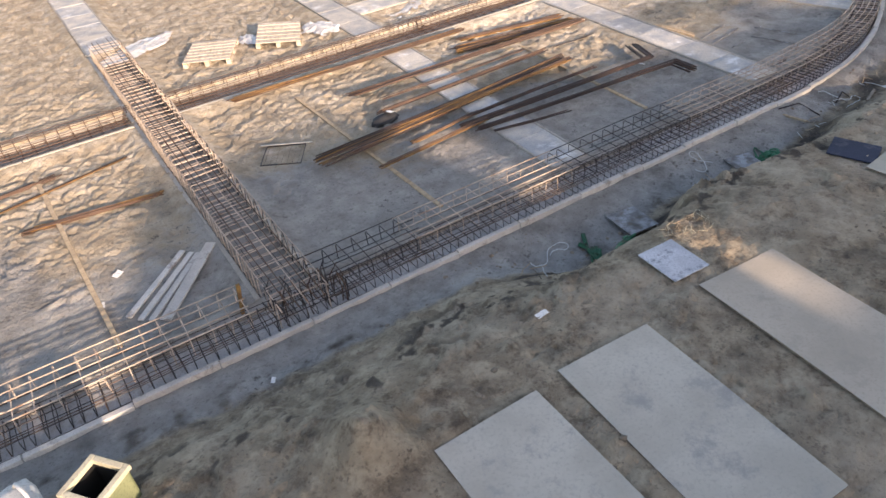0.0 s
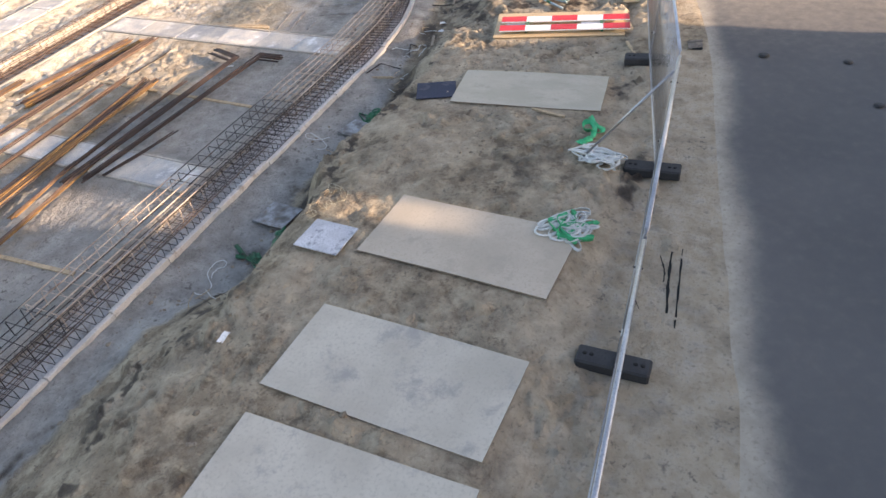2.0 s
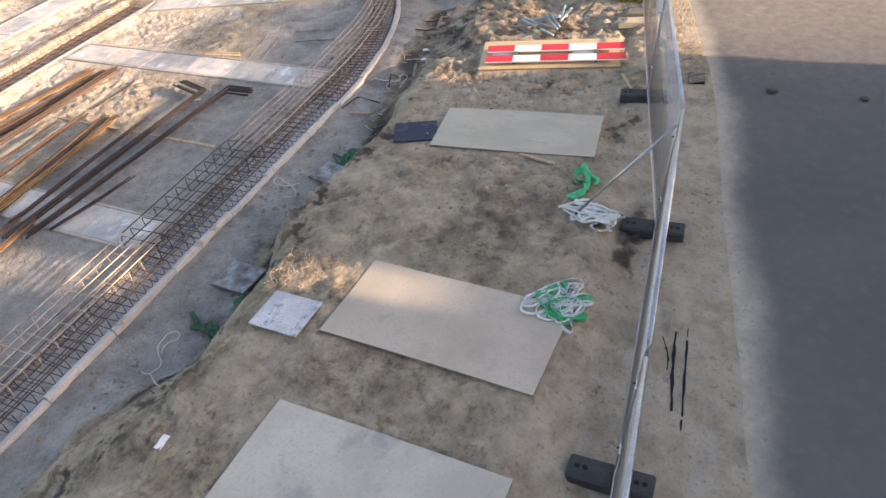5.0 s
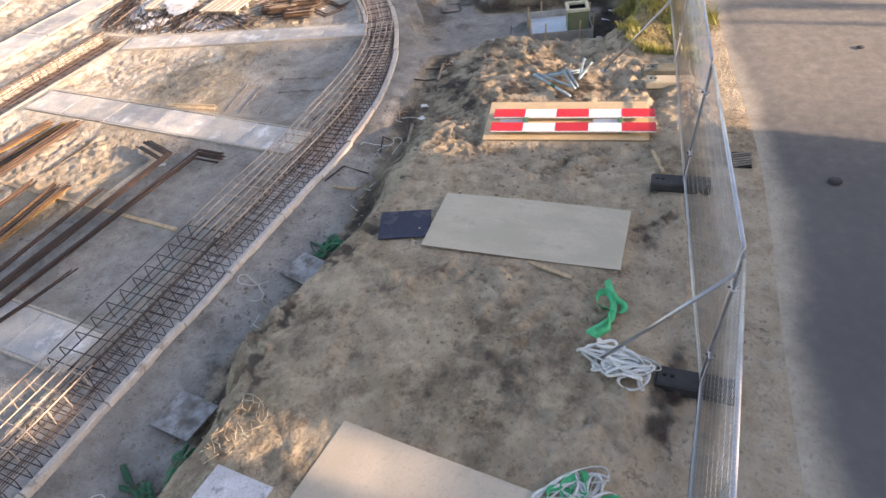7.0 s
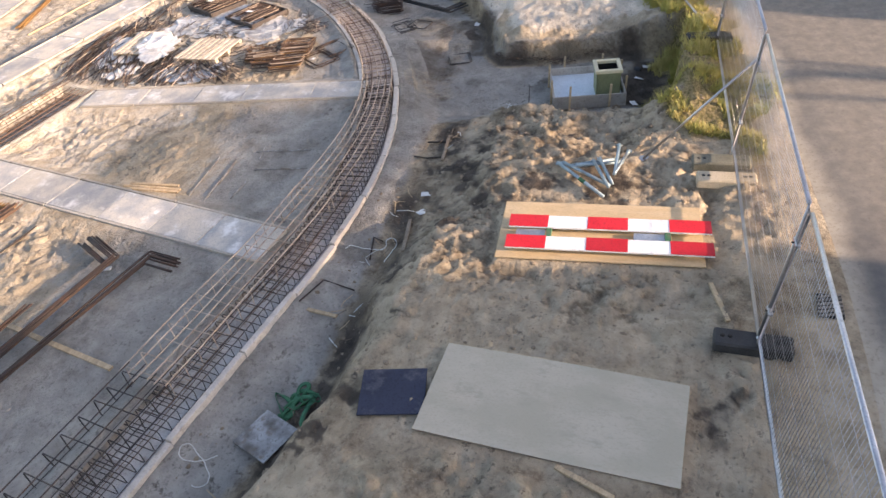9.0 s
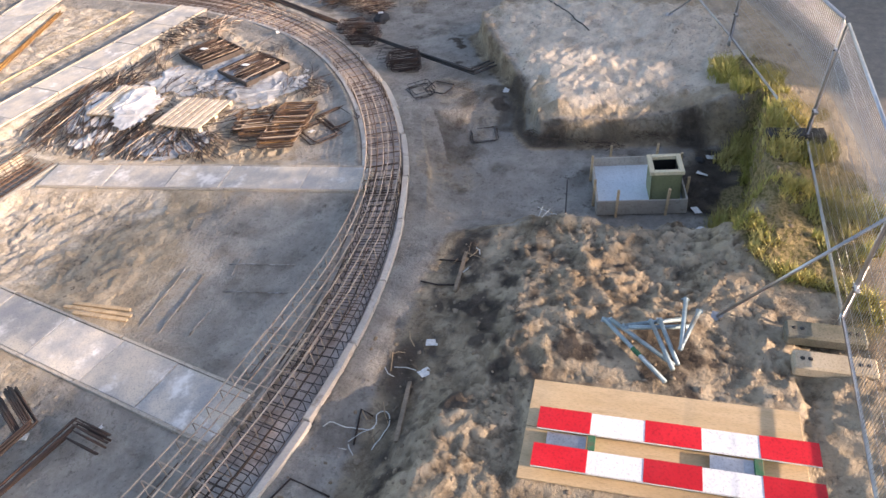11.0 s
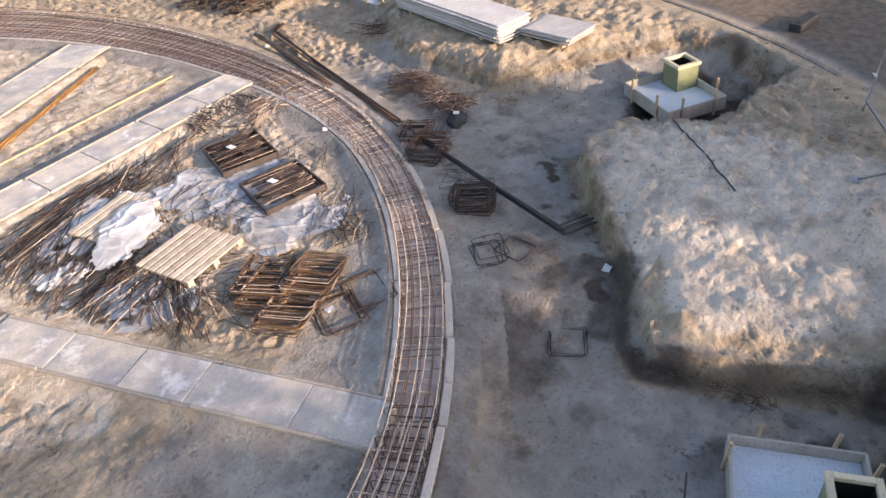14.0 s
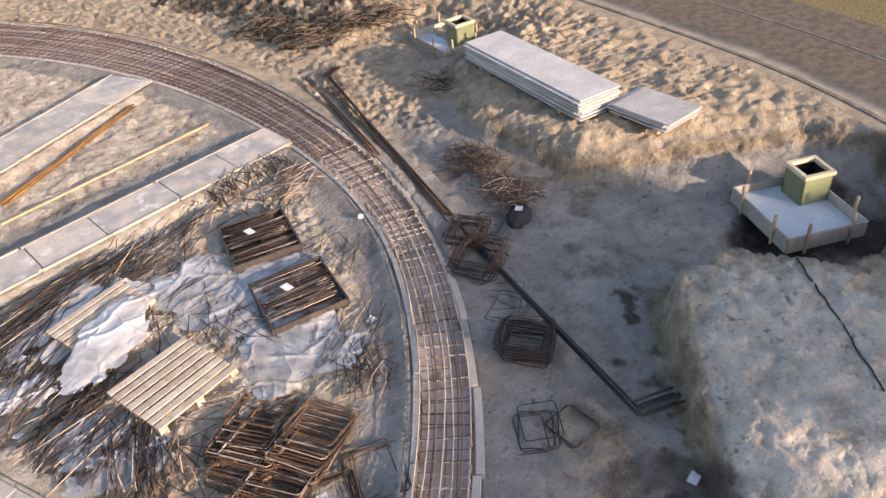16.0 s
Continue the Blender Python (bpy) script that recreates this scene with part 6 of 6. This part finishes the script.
scatter("root_fringe", 18.78, 6.25, 170, 0.17, 100, 50, [M_RUST, M_BARK, M_PIPE], "fringe of dry roots on the cut bank", 14, (0.10, 0.8), 0.07, 0.0035, 0.04)
scatter("root_fringe", 19.2, 5.3, 130, 0.17, 100, 50, [M_RUST, M_BARK], "fringe of dry roots on the bank edge", 15, (0.10, 0.6), 0.07, 0.0035, 0.04)
scatter("twigs", 16.45, 5.75, 16, 0.4, 70, 50, [M_BATTEN, M_SLING], "pale twigs lying at the pit edge", 16, (0.2, 0.2), 0.08, 0.007, 0.06)


for k, (x, y, n_) in enumerate(((12.3, 6.25, 9), (13.35, 6.35, 8), (11.0, 6.05, 9), (15.2, 6.45, 7), (9.6, 5.75, 8), (8.2, 5.85, 8), (4.4, 5.5, 7))):
    scatter("twigs", x, y, n_, 0.28, 50 + 40 * k, 60, [M_BATTEN, M_BARK, M_SLING], "few pale twigs and splinters on the muddy path edge", 80 + k, (0.35, 0.22), 0.02, 0.006, 0.03)


def stirrup_stack(x, y, z, rz, w, h, n, mats, label, seed, lean=55, step=0.016, r=0.006):
    """Rectangular stirrups leaning on one another."""
    rng = random.Random(seed)
    t = thing("stirrup_stack", x, y, z, rz, label=label, category="stirrups")
    shared = [stirrup_mesh(w, h, r, m_, "stirrup") for m_ in mats]
    for k in range(n):
        o = new("stirrup", shared[k % len(shared)])
        o.parent = t
        o.matrix_basis = pose(rng.uniform(-0.02, 0.02), step * k + rng.uniform(-0.01, 0.01), 0.01 + 0.3 * r * (k % 5), 90 - lean + rng.uniform(-6, 6) if lean < 85 else rng.uniform(84, 90), 0, rng.uniform(-4, 4))
    return t


def flat_stirrups(x, y, rz, w, h, n, mats, label, seed, drift=0.1, turn=6, r=0.006, z=None):
    rng = random.Random(seed)
    t = thing("stirrup_stack", x, y, gz(x, y) if z is None else z, rz, label=label, category="stirrups")
    shared = [stirrup_mesh(w, h, r, m_, "stirrup") for m_ in mats]
    for k in range(n):
        o = new("stirrup", shared[k % len(shared)])
        o.parent = t
        o.matrix_basis = pose(rng.uniform(-drift, drift), -h / 2 + rng.uniform(-drift, drift) + h, 0.012 + 1.5 * r * k, 90, 0, 0) @ pose(0, 0, 0, 0, rng.uniform(-turn, turn), 0)
    return t


for x, y, rz in ((17.15, 11.45, 205), (17.3, 11.75, 208), (17.6, 11.05, 203), (17.0, 10.9, 204)):
    stirrup_stack(x, y, gz(x, y), rz + 90, 0.62, 0.55, 40, [M_PIPE, M_RUST, M_RUST, M_ORANGE, M_PIPE, M_TANBAR], "stack of orange rusty stirrups leaning on sand", int(x * 10), 8, 0.013)
flat_stirrups(17.78, 10.25, 62, 0.62, 0.5, 7, [M_PIPE, M_RUST], "rusty stirrups lying beside the ring", 5, 0.06, 5)
flat_stirrups(17.25, 10.3, 62, 0.62, 0.5, 6, [M_PIPE, M_RUST], "dark rusty stirrups lying on sand", 6, 0.06, 5)
flat_stirrups(21.28, 12.2, 25, 0.5, 0.45, 18, [M_PIPE], "pile of dark steel stirrups under a pipe bundle", 17, 0.08, 9)
flat_stirrups(20.95, 11.7, 20, 0.62, 0.55, 26, [M_PIPE], "pile of dark steel stirrups on the path", 7, 0.09, 8)
flat_stirrups(20.55, 10.95, 35, 0.5, 0.45, 6, [M_STEEL], "few thin stirrups scattered on the path", 8, 0.12, 40, 0.005)
flat_stirrups(20.15, 10.25, 30, 0.44, 0.56, 34, [M_PIPE], "tall pile of dark steel stirrups on the path", 9, 0.06, 6)
flat_stirrups(19.24, 9.42, 40, 0.48, 0.42, 5, [M_STEEL], "few dark stirrups dropped on the path", 10, 0.10, 14, 0.007)
flat_stirrups(19.6, 9.17, -10, 0.40, 0.45, 2, [M_STEEL], "pair of dark stirrups dropped on the path", 11, 0.03, 8, 0.007)
flat_stirrups(21.75, 12.2, 20, 0.5, 0.4, 4, [M_STEEL], "few dark stirrups beside a black bag", 12, 0.08, 12, 0.005)
flat_stirrups(18.61, 7.81, 29, 0.46, 0.44, 4, [M_STEEL], "thin square wire frames lying on the path", 13, 0.04, 5, 0.005)

for x, y, rz in ((22.18, 12.0, 30),):
    b = thing("black_bag", x, y, gz(x, y), rz, label="black plastic bag with a white label on the path", category="bag")
    o = new("bag", bag_mesh)
    o.parent = b
    part("label", boxm((0.13, 0.11, 0.004), (0.02, 0.0, 0.135), (0, 4, 0)), M_WHITE, b, "white label")

rag = thing("plastic_scrap", 18.93, 4.22, gz(18.93, 4.22), 40, label="small crumpled black plastic scrap in the pit", category="plastic scrap")
o = new("wrap", bag_mesh)
o.parent = rag
o.matrix_basis = Matrix.Diagonal((0.3, 0.36, 0.4, 1))

# dark bundles and the black pipe outside the ring
bundle((21.45, 12.75), (23.55, 18.3), 14, 0.012, 0.075, [M_PIPE, M_RUST, M_PIPE], "long dark red bundle of rebar beside the ring", 31, hook=(24.0, 18.5), layers=3)
bundle((22.0, 15.0), (23.25, 18.6), 8, 0.012, 0.06, [M_PIPE, M_RUST], "dark bundle of rebar beside the ring", 32)
bundle((21.4, 12.6), (20.12, 8.72), 7, 0.017, 0.035, M_BLACK, "black hooked bundle lying on the path", 33, hook=(20.55, 8.5))


# ---- small things ----
M_PAPER = surf("white_scrap", (0.70, 0.70, 0.68), (0.80, 0.80, 0.78), 4, 40, 0.7, 0.1)
scraps = [(3.85, 4.62, 0.16, 0.07), (0.0, 9.55, 0.14, 0.1), (-0.35, 9.0, 0.1, 0.08), (13.7, 6.2, 0.14, 0.1), (13.25, 6.05, 0.14, 0.12), (19.85, 7.9, 0.13, 0.1), (17.6, 4.0, 0.14, 0.11), (18.53, 4.11, 0.17, 0.08), (19.03, 4.09, 0.13, 0.12),
          (16.75, 3.8, 0.16, 0.09), (19.25, 12.0, 0.11, 0.09), (20.6, 13.75, 0.09, 0.08), (22.65, 12.55, 0.1, 0.07), (10.72, 9.72, 0.12, 0.1), (9.6, 13.25, 0.14, 0.1), (9.9, 13.2, 0.14, 0.1), (10.3, 12.9, 0.12, 0.1), (11.15, 8.95, 0.05, 0.12), (15.45, 13.8, 0.12, 0.1), 
          (17.25, 10.45, 0.11, 0.1), (23.05, 18.0, 0.16, 0.12), (1.05, 6.15, 0.08, 0.05)]
for k, (x, y, w, l) in enumerate(scraps):
    t = thing("paper_scrap", x, y, gz(x, y) + 0.015, 37 * k % 180, 6, -5, label="small white paper label dropped on the ground", category="paper scrap", group="white paper scraps")
    bm = boxm((w, l, 0.004), (0, 0, 0.004))
    bmesh.ops.subdivide_edges(bm, edges=bm.edges[:], cuts=2, use_grid_fill=True)
    for v_ in bm.verts:
        v_.co.z += 0.02 * noise.noise(v_.co * 14 + Vector((k, 0, 0)))
    part("sheet", bm, M_PAPER, t)

cable = thing("black_cable", 0, 0, 0, label="black cable trailing over the sand mound", category="cable")
rod("cable", [(p.x, p.y, gz(p.x, p.y) + 0.012) for p in glide([(22.95, 8.34), (22.56, 7.97), (21.88, 7.31), (21.48, 6.88)], 0.08)], 0.011, M_BLACK, cable, 6)

M_KERB = surf("dark_kerb", (0.16, 0.145, 0.125), (0.24, 0.215, 0.185), 3, 40, 0.9, 0.3, stain=(0.34, 0.29, 0.235))
grate = thing("drain_grate", 12.45, 0.83, 0.0, 8, label="iron drain grate at the road edge", category="drain grate")
part("frame", boxm((0.34, 0.24, 0.03), (0, 0, 0.004)), M_HOLE, grate)
for k in range(6):
    part("grate_bar", boxm((0.028, 0.25, 0.02), (-0.14 + 0.056 * k, 0, 0.02), (0, 0, 18)), M_KERB, grate)
for x, y, r_ in ((12.2, -0.3, 0.085), (12.2, -1.55, 0.07), (10.85, -1.95, 0.075), (16.2, -0.6, 0.06)):
    t = thing("valve_cover", x, y, 0.031, label="small round dark valve cover in the asphalt", category="valve cover")
    rod("lid", [(0, 0, 0), (0, 0, 0.006)], r_, M_BLACK, t, 14)
# open joints of old paving showing through the sand at the road edge
pav = thing("old_pavers", 0, 0, 0, label="dark open joints of old paving in the sand", category="paving")
for k, (x0, x1, y0, bow) in enumerate(((5.62, 6.9, 0.10, 0.0), (5.8, 6.8, 0.21, 0.01), (6.3, 6.72, 0.33, -0.03), (5.78, 6.25, 0.50, 0.05))):
    line = [(x0 + (x1 - x0) * i / 14, y0 + 0.11 * i / 14 + bow * math.sin(math.pi * i / 14) + 0.003 * math.sin(i * 2.1 + k)) for i in range(15)]
    v, f = [], []
    for i, (x, y) in enumerate(line):
        w = (0.014, 0.02, 0.011, 0.008)[k] * (math.sin(math.pi * (i + 0.4) / 14.8) ** 0.25) * (0.8 + 0.25 * math.sin(1.3 * i + k))
        v += [(x, y - w, max(gz(x, y - w), gz(x, y)) + 0.004), (x, y + w, max(gz(x, y + w), gz(x, y)) + 0.004)]
    f = [(2 * i, 2 * i + 2, 2 * i + 3, 2 * i + 1) for i in range(14)]
    raw("joint", v, f, M_HOLE, pav)

kerb = thing("road_kerb", label="low dark kerb stones along the dusty road", category="kerb", kind="structure")
far_pts = [p for p in ROAD_EDGE if 6.5 < p.y < 24]
for p, q in zip(far_pts[:-1], far_pts[1:]):
    part("kerb_stone", prism(bmesh.new(), oriented(tuple(p), tuple(p.lerp(q, 0.985)), 0.09, 0.02), -0.1, 0.010, 0.006), M_KERB, kerb)
    if 8.8 < p.y < 13.2:
        part("channel_stone", prism(bmesh.new(), oriented(tuple(p), tuple(p.lerp(q, 0.985)), 0.07, -1.6), -0.1, 0.022, 0.004), M_KERB, kerb)

# grass and weeds along the verge
def turf_tufts():
    rng = random.Random(77)
    v, f = [], []
    outline = [(15.3, 1.8), (16.0, 3.1), (17.0, 3.55), (19.2, 3.75), (20.3, 4.5), (21.0, 4.7), (21.0, 3.9), (19.6, 2.75), (17.3, 2.0)]
    pts = np.array([(rng.uniform(15, 21.3), rng.uniform(1.7, 5)) for _ in range(18000)])
    d = poly_in(pts[:, 0], pts[:, 1], outline) + 0.35 * value_noise(pts[:, 0], pts[:, 1], 2.3, 12)
    clump = value_noise(pts[:, 0], pts[:, 1], 1.9, 21) + 0.6 * value_noise(pts[:, 0], pts[:, 1], 5.3, 22)
    keep = pts[(d > 0.0) & (clump > -0.15)]
    tall = clump[(d > 0.0) & (clump > -0.15)]
    zs = height(keep[:, 0], keep[:, 1])
    for (x, y), z, big in zip(keep, zs, tall):
        for _ in range(4):
            a, h = rng.uniform(0, 6.3), rng.uniform(0.03, 0.12) * (1 + 1.3 * max(0.0, big))
            w = rng.uniform(0.006, 0.014)
            dx, dy = math.cos(a), math.sin(a)
            ox, oy = x + rng.uniform(-0.04, 0.04), y + rng.uniform(-0.04, 0.04)
            b0 = len(v)
            v += [(ox - dy * w, oy + dx * w, z - 0.01), (ox + dy * w, oy - dx * w, z - 0.01), (ox + dx * h * 0.7, oy + dy * h * 0.7, z + h)]
            f.append((b0, b0 + 1, b0 + 2))
    ob = raw("verge_grass", v, f, M_GRASS, smooth=False)
    tagged(ob, "tufts of green and dry yellow grass along the fence", "grass", kind="stuff")


def grass_material():
    m, t, b = nodes_of("grass_blades")
    v = coords(t, spread=False)
    g = t.nodes.new("ShaderNodeNewGeometry")
    c1 = mixed(t, ramp(t, noise_of(t, v, 1.6, 4), 0.38, 0.62), (0.30, 0.32, 0.06), (0.60, 0.50, 0.20))
    t.links.new(mixed(t, g.outputs["Random Per Island"], c1, (0.42, 0.37, 0.12)), b.inputs["Base Color"])
    b.inputs["Roughness"].default_value = 0.7
    return m


M_GRASS = grass_material()
turf_tufts()


# clods and stones scattered over the trodden soil
def clods():
    rng = random.Random(5)
    v, f = [], []
    base = bmesh.new()
    bmesh.ops.create_icosphere(base, subdivisions=1, radius=1.0)
    bv = [q.co.copy() for q in base.verts]
    bf = [[q.index for q in face.verts] for face in base.faces]
    base.free()
    pts = []
    for k in range(15000):
        x, y = rng.uniform(0, 28), rng.uniform(0.6, 16)
        pts.append((x, y))
    P = np.array(pts)
    up, ins, rise = poly_in(P[:, 0], P[:, 1], BANK), inside_ring(P[:, 0], P[:, 1]), None
    dens = value_noise(P[:, 0], P[:, 1], 1.1, 31)
    keep = P[(ins < -0.1) & ((dens > 0.15) | ((np.abs(up) < 0.4) & (P[:, 0] < 15)) | ((P[:, 0] > 11.5) & (up > 0) & (P[:, 0] < 18))) & ~((P[:, 0] > 15) & (up < 0.05)) & ~((np.abs(P[:, 0] - 20.6) < 2.6) & (P[:, 1] > 4.3))]
    for (x, y), z in zip(keep, height(keep[:, 0], keep[:, 1])):
        if y < 1.0 + 0.1 * x:
            continue
        r = 0.008 + 0.028 * rng.random() ** 4 if x < 11.3 else 0.008 + 0.032 * rng.random() ** 3
        sx, sy, sz = r * rng.uniform(0.7, 1.4), r * rng.uniform(0.7, 1.4), r * rng.uniform(0.5, 0.9)
        b0 = len(v)
        v += [(x + q.x * sx * rng.uniform(0.8, 1.2), y + q.y * sy * rng.uniform(0.8, 1.2), z + q.z * sz) for q in bv]
        f += [[b0 + i for i in face] for face in bf]
    ob = raw("soil_clods", v, f, M_CLOD, smooth=False)
    tagged(ob, "loose clods of soil and small stones on the ground", "clods", kind="stuff")


M_CLOD = surf("soil_clod", (0.22, 0.17, 0.12), (0.37, 0.30, 0.22), 6, 60, 0.95, 0.4)
clods()

# dry grass stems by the white board
scatter("dry_stems", 6.35, 4.75, 46, 0.14, 40, 60, [M_CREAM, M_BATTEN], "tuft of dry yellow stems on the soil", 21, (0.42, 0.18), 0.05, 0.003, 0.02)
